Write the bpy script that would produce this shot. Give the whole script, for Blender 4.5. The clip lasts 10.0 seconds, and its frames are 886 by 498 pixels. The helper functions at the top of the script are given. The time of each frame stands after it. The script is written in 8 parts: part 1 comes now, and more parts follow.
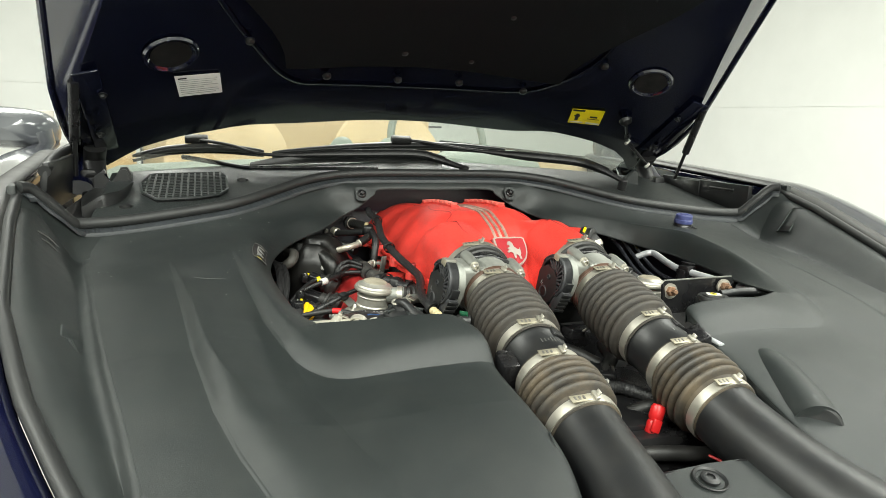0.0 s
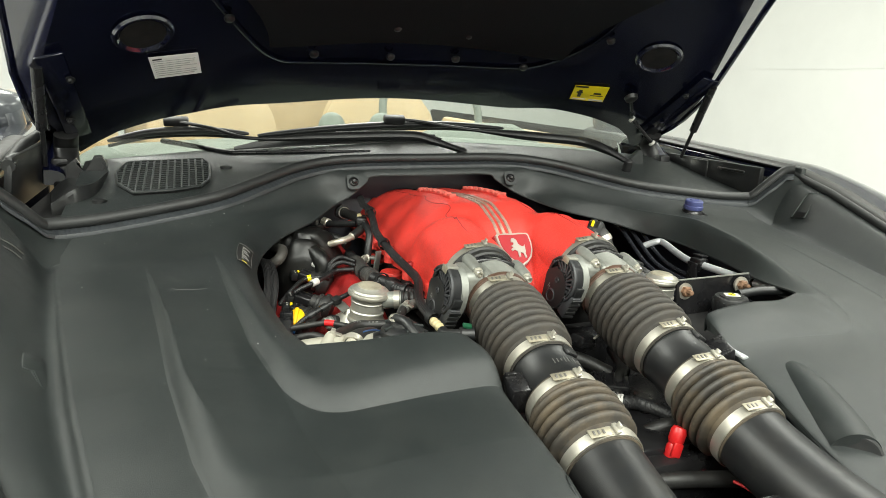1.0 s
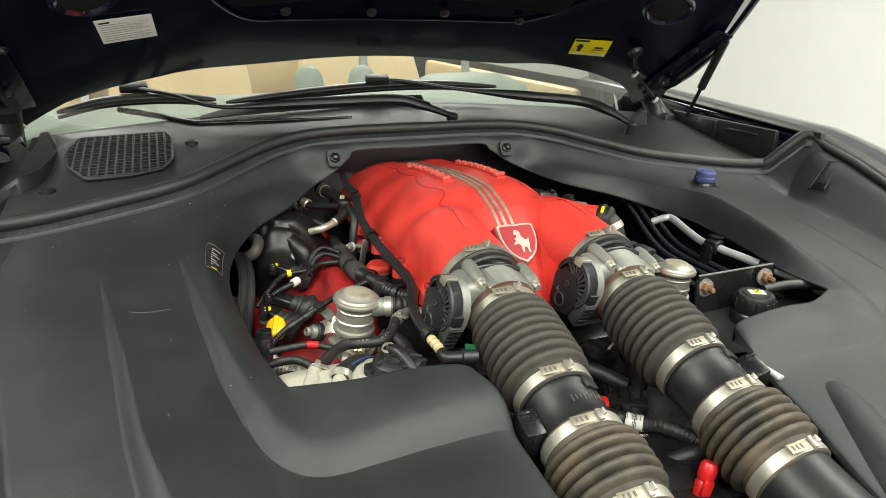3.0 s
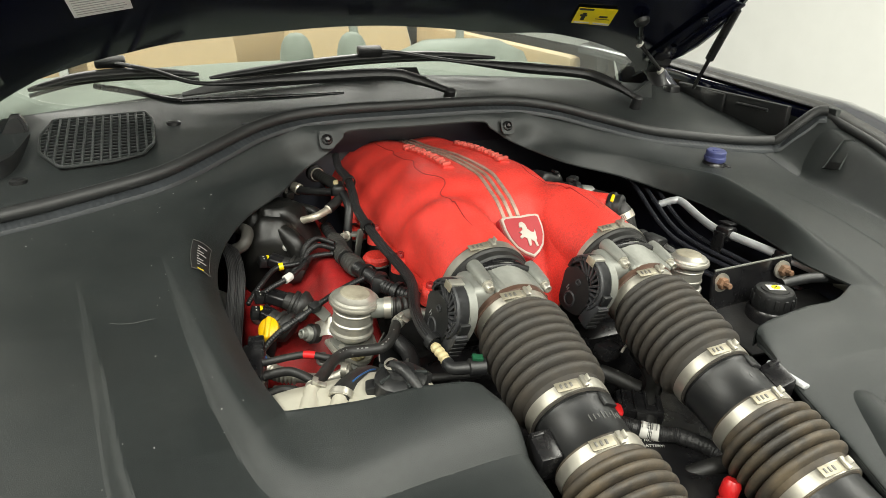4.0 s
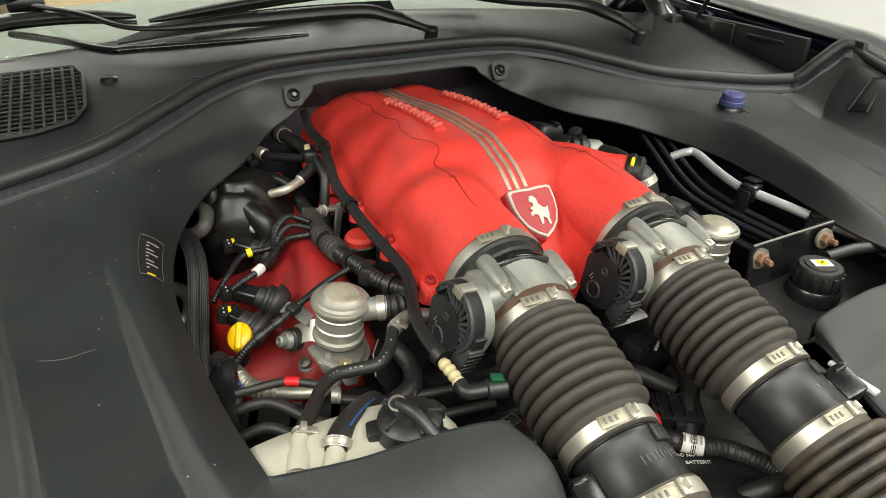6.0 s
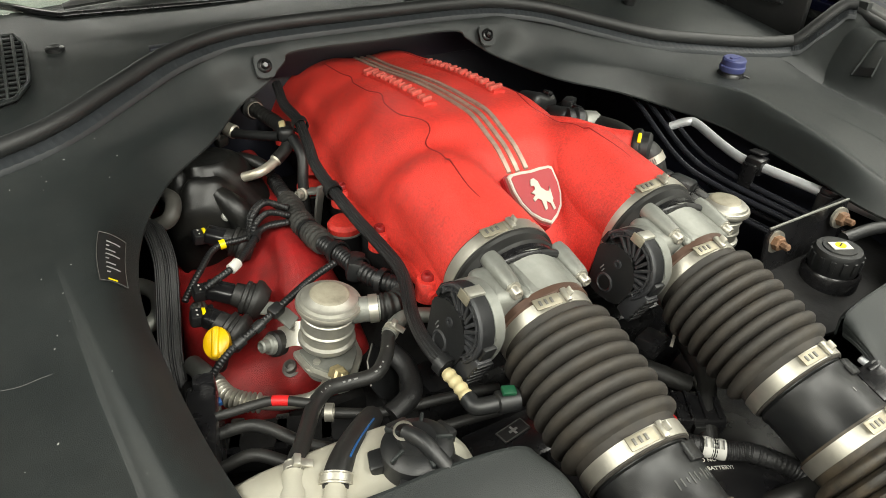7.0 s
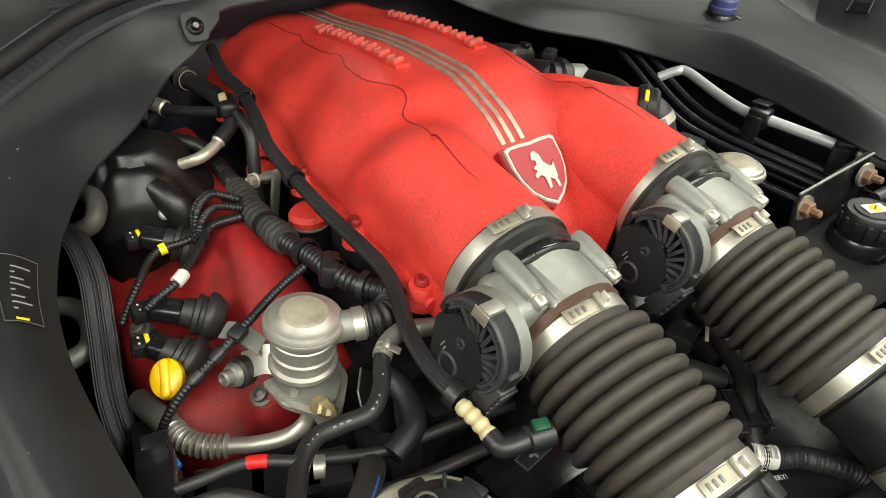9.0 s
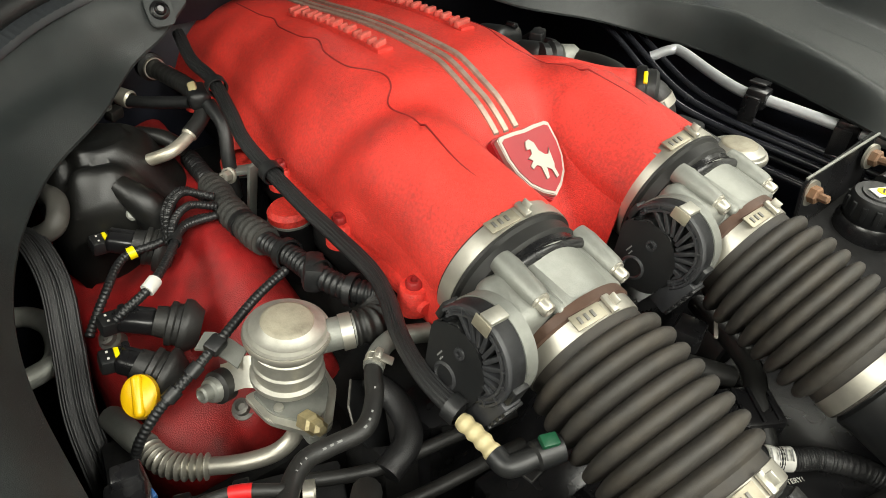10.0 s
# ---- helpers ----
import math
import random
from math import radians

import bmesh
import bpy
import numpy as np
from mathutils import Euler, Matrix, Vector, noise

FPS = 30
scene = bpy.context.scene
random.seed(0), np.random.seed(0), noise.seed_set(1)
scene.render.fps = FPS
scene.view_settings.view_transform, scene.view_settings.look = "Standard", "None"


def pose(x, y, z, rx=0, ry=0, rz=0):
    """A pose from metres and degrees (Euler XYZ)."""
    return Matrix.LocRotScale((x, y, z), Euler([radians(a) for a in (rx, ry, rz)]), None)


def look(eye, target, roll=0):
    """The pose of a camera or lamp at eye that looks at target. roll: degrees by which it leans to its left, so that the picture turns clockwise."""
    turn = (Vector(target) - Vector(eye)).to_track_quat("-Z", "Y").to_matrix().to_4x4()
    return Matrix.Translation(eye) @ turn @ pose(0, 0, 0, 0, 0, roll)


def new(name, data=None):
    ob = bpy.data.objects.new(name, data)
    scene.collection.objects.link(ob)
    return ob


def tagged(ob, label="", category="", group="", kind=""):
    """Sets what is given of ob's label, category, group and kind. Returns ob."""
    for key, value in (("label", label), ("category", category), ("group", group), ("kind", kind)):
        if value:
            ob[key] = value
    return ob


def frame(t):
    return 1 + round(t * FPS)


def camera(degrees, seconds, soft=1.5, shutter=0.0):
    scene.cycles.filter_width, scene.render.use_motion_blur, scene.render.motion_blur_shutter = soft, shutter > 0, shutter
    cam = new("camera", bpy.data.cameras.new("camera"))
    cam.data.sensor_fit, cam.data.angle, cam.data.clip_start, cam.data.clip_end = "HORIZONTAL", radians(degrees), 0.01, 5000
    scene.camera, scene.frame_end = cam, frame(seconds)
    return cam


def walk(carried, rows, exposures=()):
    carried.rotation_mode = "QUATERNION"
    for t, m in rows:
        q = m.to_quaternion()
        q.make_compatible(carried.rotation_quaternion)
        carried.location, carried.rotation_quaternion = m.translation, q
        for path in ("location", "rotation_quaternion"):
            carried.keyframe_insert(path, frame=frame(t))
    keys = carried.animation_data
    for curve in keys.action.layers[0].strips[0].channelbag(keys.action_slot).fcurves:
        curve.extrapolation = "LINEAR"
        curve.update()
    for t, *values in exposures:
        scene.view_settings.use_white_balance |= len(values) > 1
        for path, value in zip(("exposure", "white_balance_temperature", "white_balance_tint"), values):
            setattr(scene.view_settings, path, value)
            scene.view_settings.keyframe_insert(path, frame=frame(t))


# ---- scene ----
cam = camera(68.0, 10.0, soft=0.6)
PATH = [
    (0, (-0.451, -1.279, 1.087), (0.219, 0.566, 0.707), 2.0),
    (0.5, (-0.443, -1.238, 1.105), (0.235, 0.593, 0.672), 1.9),
    (1, (-0.435, -1.199, 1.124), (0.253, 0.614, 0.635), 1.7),
    (1.5, (-0.428, -1.163, 1.141), (0.271, 0.63, 0.596), 1.6),
    (2, (-0.423, -1.132, 1.155), (0.288, 0.64, 0.558), 1.6),
    (2.5, (-0.415, -1.104, 1.166), (0.301, 0.648, 0.523), 1.5),
    (3.8, (-0.4, -1.031, 1.192), (0.326, 0.671, 0.434), 1.1),
    (4, (-0.398, -1.015, 1.197), (0.334, 0.67, 0.408), 1.3),
    (4.5, (-0.392, -0.981, 1.204), (0.35, 0.675, 0.365), 1.3),
    (5, (-0.386, -0.945, 1.208), (0.368, 0.679, 0.317), 1.3),
    (5.5, (-0.379, -0.909, 1.209), (0.386, 0.679, 0.264), 1.3),
    (5.7, (-0.376, -0.896, 1.206), (0.392, 0.681, 0.245), 0.9),
    (7, (-0.363, -0.804, 1.197), (0.468, 0.651, 0.106), 1.2),
    (7.5, (-0.358, -0.773, 1.191), (0.5, 0.636, 0.061), 1.1),
    (8, (-0.352, -0.746, 1.183), (0.527, 0.628, 0.026), 0.9),
    (8.5, (-0.347, -0.719, 1.175), (0.557, 0.619, -0.006), 0.9),
    (9, (-0.341, -0.696, 1.168), (0.583, 0.604, -0.038), 0.9),
    (9.5, (-0.335, -0.678, 1.162), (0.606, 0.59, -0.066), 0.9),
    (10, (-0.327, -0.663, 1.156), (0.624, 0.578, -0.092), 0.8),
]
walk(cam, [(t, look(eye, target, roll)) for t, eye, target, roll in PATH], exposures=[(0.0, 0.11, 6320, 7.0), (2.5, -0.06, 6430, 9.0), (5.0, -0.20, 6540, 10.5), (7.0, -0.22, 6540, 10.3), (10.0, -0.19, 6540, 10.0)])

# ---- light: a white hall with soft ceiling panels ----
world = bpy.data.worlds.new("hall_air")
scene.world = world
world.use_nodes = True
world.node_tree.nodes["Background"].inputs[0].default_value = (0.9, 0.95, 1.0, 1)
world.node_tree.nodes["Background"].inputs[1].default_value = 0.12


def ceiling_lamp(x, y, z, sx, sy, watts, tint=(0.985, 0.978, 0.885)):
    data = bpy.data.lights.new("ceiling_lamp", "AREA")
    data.shape, data.size, data.size_y, data.energy, data.color = "RECTANGLE", sx, sy, watts, tint
    ob = new("ceiling_lamp", data)
    ob.matrix_basis = pose(x, y, z)
    return ob


for lx, ly, watts in ((-0.95, -3.1, 158), (1.05, -3.1, 172), (-2.8, -0.5, 156), (2.3, -0.5, 118), (-1.1, 3.0, 96), (1.1, 3.0, 146)):
    ceiling_lamp(lx, ly, 3.32, 1.3, 2.0, watts)


# ---- materials ----
def material(name, colour, rough=0.5, metal=0.0, vary=0.15, scale=40.0, bump=0.15, bump_scale=600.0, rough_vary=0.12,
             dust=0.0, dust_colour=(0.30, 0.28, 0.24), coat=0.0, cells=False, stain=8.0, relief_depth=0.0012, spec=0.5):
    m = bpy.data.materials.new(name)
    m.use_nodes = True
    nt = m.node_tree
    n, link = nt.nodes, nt.links.new
    b = n["Principled BSDF"]
    co = n.new("ShaderNodeNewGeometry")

    def noise_at(s, detail=6.0, rough_=0.6):
        t = n.new("ShaderNodeTexNoise")
        t.inputs["Scale"].default_value, t.inputs["Detail"].default_value, t.inputs["Roughness"].default_value = s, detail, rough_
        link(co.outputs["Position"], t.inputs["Vector"])
        return t

    fine, coarse = noise_at(scale), noise_at(stain, 4.0)
    mix = n.new("ShaderNodeMix")
    mix.data_type = "RGBA"
    mix.inputs[6].default_value = tuple(c * (1 - vary) for c in colour) + (1,)
    mix.inputs[7].default_value = tuple(min(1, c * (1 + vary)) for c in colour) + (1,)
    add = n.new("ShaderNodeMath")
    add.operation = "ADD"
    half = n.new("ShaderNodeMath")
    half.operation = "MULTIPLY"
    half.inputs[1].default_value = 0.5
    link(fine.outputs["Fac"], add.inputs[0])
    link(coarse.outputs["Fac"], add.inputs[1])
    link(add.outputs[0], half.inputs[0])
    ramp = n.new("ShaderNodeMapRange")
    ramp.inputs[1].default_value, ramp.inputs[2].default_value = 0.35, 0.65
    link(half.outputs[0], ramp.inputs[0])
    link(ramp.outputs[0], mix.inputs[0])
    out = mix.outputs[2]
    if dust:
        blot = noise_at(stain * 2.3, 8.0, 0.7)
        r2 = n.new("ShaderNodeMapRange")
        r2.inputs[1].default_value, r2.inputs[2].default_value, r2.inputs[4].default_value = 0.42, 0.75, dust
        link(blot.outputs["Fac"], r2.inputs[0])
        d = n.new("ShaderNodeMix")
        d.data_type = "RGBA"
        d.inputs[7].default_value = (*dust_colour, 1)
        link(r2.outputs[0], d.inputs[0])
        link(out, d.inputs[6])
        out = d.outputs[2]
    link(out, b.inputs["Base Color"])
    rr = n.new("ShaderNodeMapRange")
    rr.inputs[3].default_value, rr.inputs[4].default_value = max(0.02, rough - rough_vary), min(1, rough + rough_vary)
    link(coarse.outputs["Fac"], rr.inputs[0])
    link(rr.outputs[0], b.inputs["Roughness"])
    b.inputs["Metallic"].default_value = metal
    b.inputs["Specular IOR Level"].default_value = spec
    b.inputs["Coat Weight"].default_value = coat
    b.inputs["Coat Roughness"].default_value = 0.08
    if bump:
        if cells:
            t = n.new("ShaderNodeTexVoronoi")
            t.feature = "F1"
            t.inputs["Scale"].default_value = bump_scale
            link(co.outputs["Position"], t.inputs["Vector"])
            height = t.outputs["Distance"]
        else:
            height = noise_at(bump_scale, 3.0).outputs["Fac"]
        bp = n.new("ShaderNodeBump")
        bp.inputs["Strength"].default_value, bp.inputs["Distance"].default_value = bump, relief_depth
        link(height, bp.inputs["Height"])
        link(bp.outputs[0], b.inputs["Normal"])
    return m


def glass_material(name, tint=(0.86, 0.93, 0.9)):
    m = bpy.data.materials.new(name)
    m.use_nodes = True
    n, link = m.node_tree.nodes, m.node_tree.links.new
    n.remove(n["Principled BSDF"])
    clear, gloss, mix, face = n.new("ShaderNodeBsdfTransparent"), n.new("ShaderNodeBsdfGlossy"), n.new("ShaderNodeMixShader"), n.new("ShaderNodeLayerWeight")
    clear.inputs[0].default_value = (*tint, 1)
    gloss.inputs["Roughness"].default_value = 0.03
    steep, share = n.new("ShaderNodeMath"), n.new("ShaderNodeMath")
    steep.operation, share.operation = "POWER", "MULTIPLY_ADD"
    steep.inputs[1].default_value, share.inputs[1].default_value, share.inputs[2].default_value = 3.2, 0.92, 0.04
    link(face.outputs["Facing"], steep.inputs[0])
    link(steep.outputs[0], share.inputs[0])
    link(share.outputs[0], mix.inputs[0])
    link(clear.outputs[0], mix.inputs[1])
    link(gloss.outputs[0], mix.inputs[2])
    link(mix.outputs[0], n["Material Output"].inputs[0])
    return m


PLASTIC = material("black_grained_plastic", (0.0158, 0.0190, 0.0189), 0.44, vary=0.16, scale=120, bump=0.34, bump_scale=1700, spec=0.46, dust=0.09, dust_colour=(0.085, 0.085, 0.075), stain=7)
PLASTIC_SMOOTH = material("black_smooth_plastic", (0.0098, 0.0105, 0.0112), 0.42, vary=0.2, bump=0.10, bump_scale=1300, rough_vary=0.04, dust=0.14, dust_colour=(0.060, 0.054, 0.045), stain=18)
PLASTIC_DARK = material("black_gloss_plastic", (0.008, 0.008, 0.009), 0.28, vary=0.25, bump=0.04, dust=0.10, dust_colour=(0.07, 0.065, 0.055), stain=18)
RUBBER = material("black_rubber", (0.012, 0.012, 0.0115), 0.5, vary=0.2, bump=0.12, bump_scale=900, dust=0.14, dust_colour=(0.055, 0.048, 0.038), stain=26)
RUBBER_DUSTY = material("dusty_brown_rubber", (0.030, 0.027, 0.0235), 0.64, vary=0.22, scale=90, bump=0.14, bump_scale=1300, dust=0.34, dust_colour=(0.088, 0.067, 0.043), stain=13)
RUBBER_TAN = material("tan_dusted_rubber", (0.034, 0.030, 0.025), 0.58, vary=0.25, scale=90, bump=0.14, bump_scale=1300, dust=0.6, dust_colour=(0.17, 0.125, 0.072), stain=9)
GREY_RUBBER = material("dusty_grey_rubber", (0.045, 0.043, 0.038), 0.6, vary=0.2, scale=60, bump=0.1, bump_scale=900, dust=0.4, dust_colour=(0.095, 0.09, 0.078), stain=20)
RUBBER_BROWN = material("brown_rubber", (0.075, 0.040, 0.026), 0.55, vary=0.2, scale=90, bump=0.12, bump_scale=1000)
SEAL_STRIP = material("grey_ribbed_rubber", (0.024, 0.0275, 0.031), 0.5, vary=0.2, bump=0.15, bump_scale=900, dust=0.2, dust_colour=(0.05, 0.052, 0.052), stain=12)
SEAL_RUBBER = material("seal_rubber", (0.013, 0.0138, 0.014), 0.52, vary=0.2, bump=0.1, bump_scale=900, dust=0.1, dust_colour=(0.06, 0.064, 0.062))
BLUE_PAINT = material("midnight_blue_paint", (0.0035, 0.0045, 0.018), 0.12, vary=0.08, bump=0.0, rough_vary=0.04, coat=1.0)
# glossy bonnet paint with reflections dimmed, so its underside stays dark
BONNET_PAINT = material("dimmed_inner_bonnet_paint", (0.0032, 0.0042, 0.0120), 0.16, vary=0.12, scale=40, bump=0.02, bump_scale=500, rough_vary=0.05, spec=0.28, dust=0.06, dust_colour=(0.012, 0.013, 0.022), stain=6)
BONNET_PAINT.node_tree.nodes["Principled BSDF"].inputs["Specular IOR Level"].default_value = 0.33
# grey base paints in the white hall's reflection on the mirror shells
MIRROR_SHELL = material("reflection_grey_lacquer", (0.085, 0.09, 0.10), 0.20, vary=0.05, bump=0.0, coat=0.8)
LABEL_PAPER = material("white_label_paper", (0.84, 0.84, 0.82), 0.45, vary=0.03, bump=0.0)
PAD = material("insulation_felt", (0.0036, 0.0044, 0.0054), 0.8, vary=0.3, scale=300, bump=0.5, bump_scale=420)
PAD.node_tree.nodes["Principled BSDF"].inputs["Specular IOR Level"].default_value = 0.15
RED = material("red_crackle_paint", (0.66, 0.043, 0.031), 0.39, vary=0.36, scale=430, bump=0.55, bump_scale=1250, cells=True, relief_depth=0.0009, dust=0.07, dust_colour=(0.60, 0.11, 0.085), stain=16)
RED_WORN = material("worn_red_letters", (0.56, 0.085, 0.065), 0.5, 0.1, vary=0.3, scale=220, bump=0.3, bump_scale=700, dust=0.4, dust_colour=(0.42, 0.25, 0.19), stain=60)
# deeper red carries shade low in the bay as well as grime
RED_DARK = material("red_crackle_dusty_shaded", (0.33, 0.014, 0.014), 0.44, vary=0.35, scale=60, bump=0.35, bump_scale=1100, cells=True, dust=0.75, dust_colour=(0.075, 0.018, 0.015), stain=11)
# base black lowered to hold the canister's shadow; the dust is its own
CANISTER = material("dusty_shaded_black_moulding", (0.0048, 0.0050, 0.0048), 0.42, vary=0.25, scale=60, bump=0.12, bump_scale=900, dust=0.28, dust_colour=(0.036, 0.032, 0.026), stain=11)
CAP_DUST = material("dusty_cap_disc", (0.30, 0.275, 0.21), 0.6, 0.35, vary=0.3, scale=70, bump=0.2, bump_scale=600, dust=0.6, dust_colour=(0.42, 0.39, 0.30), stain=40)
RED_ENAMEL = material("red_enamel", (0.30, 0.012, 0.018), 0.42, vary=0.1, bump=0.08, bump_scale=700)
ALU = material("cast_aluminium", (0.265, 0.272, 0.248), 0.52, 0.6, vary=0.12, scale=130, bump=0.22, bump_scale=1100, dust=0.2, dust_colour=(0.22, 0.20, 0.165), stain=18)
PIPE_ALU = material("bare_drawn_aluminium", (0.52, 0.535, 0.55), 0.46, 0.45, vary=0.08, scale=90, bump=0.05, bump_scale=700, dust=0.12, dust_colour=(0.3, 0.29, 0.27), stain=20)
CLAMP_PLATE = material("yellowed_clamp_plate", (0.38, 0.35, 0.27), 0.5, 0.7, vary=0.15, scale=120, bump=0.12, bump_scale=700, dust=0.2, dust_colour=(0.25, 0.2, 0.12), stain=40)
ALU_DARK = material("dull_zinc_plate", (0.17, 0.165, 0.15), 0.5, 0.6, vary=0.2, scale=130, bump=0.2, bump_scale=900, dust=0.2, dust_colour=(0.14, 0.12, 0.09), stain=22)
STEEL = material("bright_steel_band", (0.50, 0.48, 0.42), 0.42, 0.78, vary=0.14, scale=60, bump=0.08, bump_scale=700, dust=0.2, dust_colour=(0.30, 0.25, 0.17), stain=25)
VALVE_STEEL = material("brushed_valve_steel", (0.45, 0.44, 0.39), 0.43, 0.72, vary=0.10, scale=220, bump=0.06, bump_scale=900, dust=0.25, dust_colour=(0.27, 0.24, 0.17), stain=28)
LINE_COAT = material("coated_brake_line", (0.018, 0.019, 0.024), 0.24, vary=0.15, bump=0.03, dust=0.15, dust_colour=(0.06, 0.058, 0.055), stain=30)
BRASS = material("yellowed_zinc", (0.55, 0.46, 0.26), 0.38, 0.8, vary=0.25, scale=160, bump=0.12, bump_scale=600, dust=0.2, stain=40)
CAP_STEEL = material("tarnished_cap_steel", (0.50, 0.475, 0.40), 0.46, 0.7, vary=0.16, scale=80, bump=0.1, bump_scale=500, dust=0.35, dust_colour=(0.36, 0.29, 0.18), stain=30)
WORN_METAL = material("worn_bare_metal", (0.50, 0.40, 0.33), 0.45, 0.6, vary=0.25, scale=150, bump=0.2, bump_scale=700, dust=0.3, dust_colour=(0.30, 0.12, 0.09), stain=40)
SILVER = material("satin_silver", (0.40, 0.375, 0.33), 0.46, 0.6, vary=0.08, bump=0.06)
RUST = material("rusty_bolt", (0.20, 0.095, 0.042), 0.7, 0.4, vary=0.4, scale=200, bump=0.4, bump_scale=600, dust=0.3)
YELLOW = material("yellow_plastic", (0.84, 0.49, 0.003), 0.34, vary=0.08, bump=0.05, dust=0.1, dust_colour=(0.3, 0.16, 0.02))
BLUE_CAP = material("blue_plastic", (0.045, 0.055, 0.16), 0.45, vary=0.12, bump=0.08, dust=0.1)
CREAM = material("cream_plastic", (0.47, 0.40, 0.22), 0.45, vary=0.12, bump=0.08, dust=0.2, dust_colour=(0.3, 0.24, 0.12), stain=40)
TANK = material("milky_tank_plastic", (0.40, 0.385, 0.32), 0.42, vary=0.08, bump=0.06, dust=0.25, dust_colour=(0.36, 0.31, 0.21), stain=20)
GREEN = material("green_clip_plastic", (0.006, 0.06, 0.026), 0.4, bump=0.0)
RED_PLASTIC = material("red_plastic", (0.50, 0.013, 0.014), 0.35, vary=0.1, bump=0.05)
WHITE_TAPE = material("white_tape", (0.62, 0.61, 0.57), 0.55, vary=0.06, bump=0.05, dust=0.1)
YELLOW_PAPER = material("yellow_label", (0.86, 0.70, 0.004), 0.4, vary=0.04, bump=0.0)
BLACK_INK = material("black_ink", (0.012, 0.012, 0.012), 0.5, bump=0.0)
FAINT_INK = material("faint_grey_ink", (0.085, 0.085, 0.08), 0.55, bump=0.0)
DIM_INK = material("dim_grey_ink", (0.17, 0.17, 0.165), 0.55, bump=0.0)
GREY_INK = material("grey_ink", (0.42, 0.42, 0.41), 0.5, bump=0.0)
BLUE_INK = material("blue_plastic_clip", (0.015, 0.085, 0.26), 0.4, bump=0.0)
MOTOR_PLASTIC = material("grey_black_moulding", (0.027, 0.028, 0.031), 0.46, vary=0.2, scale=120, bump=0.2, bump_scale=1500, dust=0.25, dust_colour=(0.075, 0.072, 0.066), stain=30)
WIPER_BLACK = material("matt_wiper_black", (0.009, 0.009, 0.0095), 0.46, vary=0.2, bump=0.06, dust=0.1, dust_colour=(0.04, 0.04, 0.038), stain=18)
CABLE = material("braided_sleeve", (0.014, 0.014, 0.0145), 0.42, vary=0.5, scale=1100, bump=0.55, bump_scale=1500, dust=0.1, dust_colour=(0.06, 0.06, 0.058), relief_depth=0.0006)
TAPE = material("cloth_tape", (0.028, 0.028, 0.026), 0.65, vary=0.25, scale=400, bump=0.5, bump_scale=1100, dust=0.15)
LEATHER = material("tan_leather", (0.66, 0.49, 0.29), 0.5, vary=0.08, scale=60, bump=0.2, bump_scale=500)
# leather lightened to include haze and reflection from the windscreen
DASH = material("haze_paled_dash_leather", (0.27, 0.30, 0.265), 0.55, vary=0.12, bump=0.2, bump_scale=700)
WALL = material("white_wall_paint", (0.74, 0.745, 0.725), 0.7, vary=0.03, scale=3, bump=0.04, bump_scale=90, stain=0.7)
FLOOR = material("grey_resin_floor", (0.46, 0.46, 0.44), 0.35, vary=0.12, scale=6, bump=0.05, bump_scale=120, stain=0.9)
# dark blue lowered further for shade behind and beside the engine
INNER_BLUE = material("shaded_dull_blue_primer", (0.0065, 0.0078, 0.0155), 0.45, vary=0.2, scale=30, bump=0.1, bump_scale=500, dust=0.2, dust_colour=(0.03, 0.03, 0.035), stain=9)
# soot plus shade: black and nearly sheenless, for occluded depths of the bay
DEEP = material("sooty_shaded_black_metal", (0.017, 0.017, 0.0175), 0.5, vary=0.3, bump=0.3, bump_scale=300, dust=0.3, dust_colour=(0.045, 0.042, 0.036), stain=14)
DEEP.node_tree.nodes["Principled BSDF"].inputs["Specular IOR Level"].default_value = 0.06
GLASS = glass_material("windscreen_glass", (0.86, 0.89, 0.87))


# ---- building helpers ----
def link_mesh(name, bm, mat, sharp=38):
    me = bpy.data.meshes.new(name)
    bmesh.ops.recalc_face_normals(bm, faces=bm.faces)
    bm.to_mesh(me)
    bm.free()
    me.materials.append(mat)
    me.shade_smooth()
    me.set_sharp_from_angle(angle=radians(sharp))
    return new(name, me)


def thing(name, base, label, category, group="", kind=""):
    ob = new(name)
    ob.matrix_basis = Matrix.Translation(base)
    ob.empty_display_size = 0.02
    return tagged(ob, label, category, group, kind)


def part(name, bm, mat, parent, label="", sharp=38):
    ob = link_mesh(name, bm, mat, sharp)
    ob.parent = parent
    if parent.type == "EMPTY":
        ob.matrix_parent_inverse = Matrix.Translation(-parent.matrix_basis.translation)
    if label:
        ob["label"] = label
    return ob


def spline(pts, n=8, closed=False):
    """Catmull-Rom through the points."""
    pts = [Vector(p) for p in pts]
    if len(pts) == 2:
        return [pts[0].lerp(pts[1], k / n) for k in range(n + 1)]
    out, m = [], len(pts)
    for i in range(m if closed else m - 1):
        p1, p2 = pts[i], pts[(i + 1) % m]
        p0 = pts[i - 1] if closed or i > 0 else p1 * 2 - p2
        p3 = pts[(i + 2) % m] if closed or i + 2 < m else p2 * 2 - p1
        for k in range(n):
            t = k / n
            out.append(0.5 * (2 * p1 + (p2 - p0) * t + (2 * p0 - 5 * p1 + 4 * p2 - p3) * t * t + (3 * p1 - p0 - 3 * p2 + p3) * t ** 3))
    if not closed:
        out.append(pts[-1])
    return out


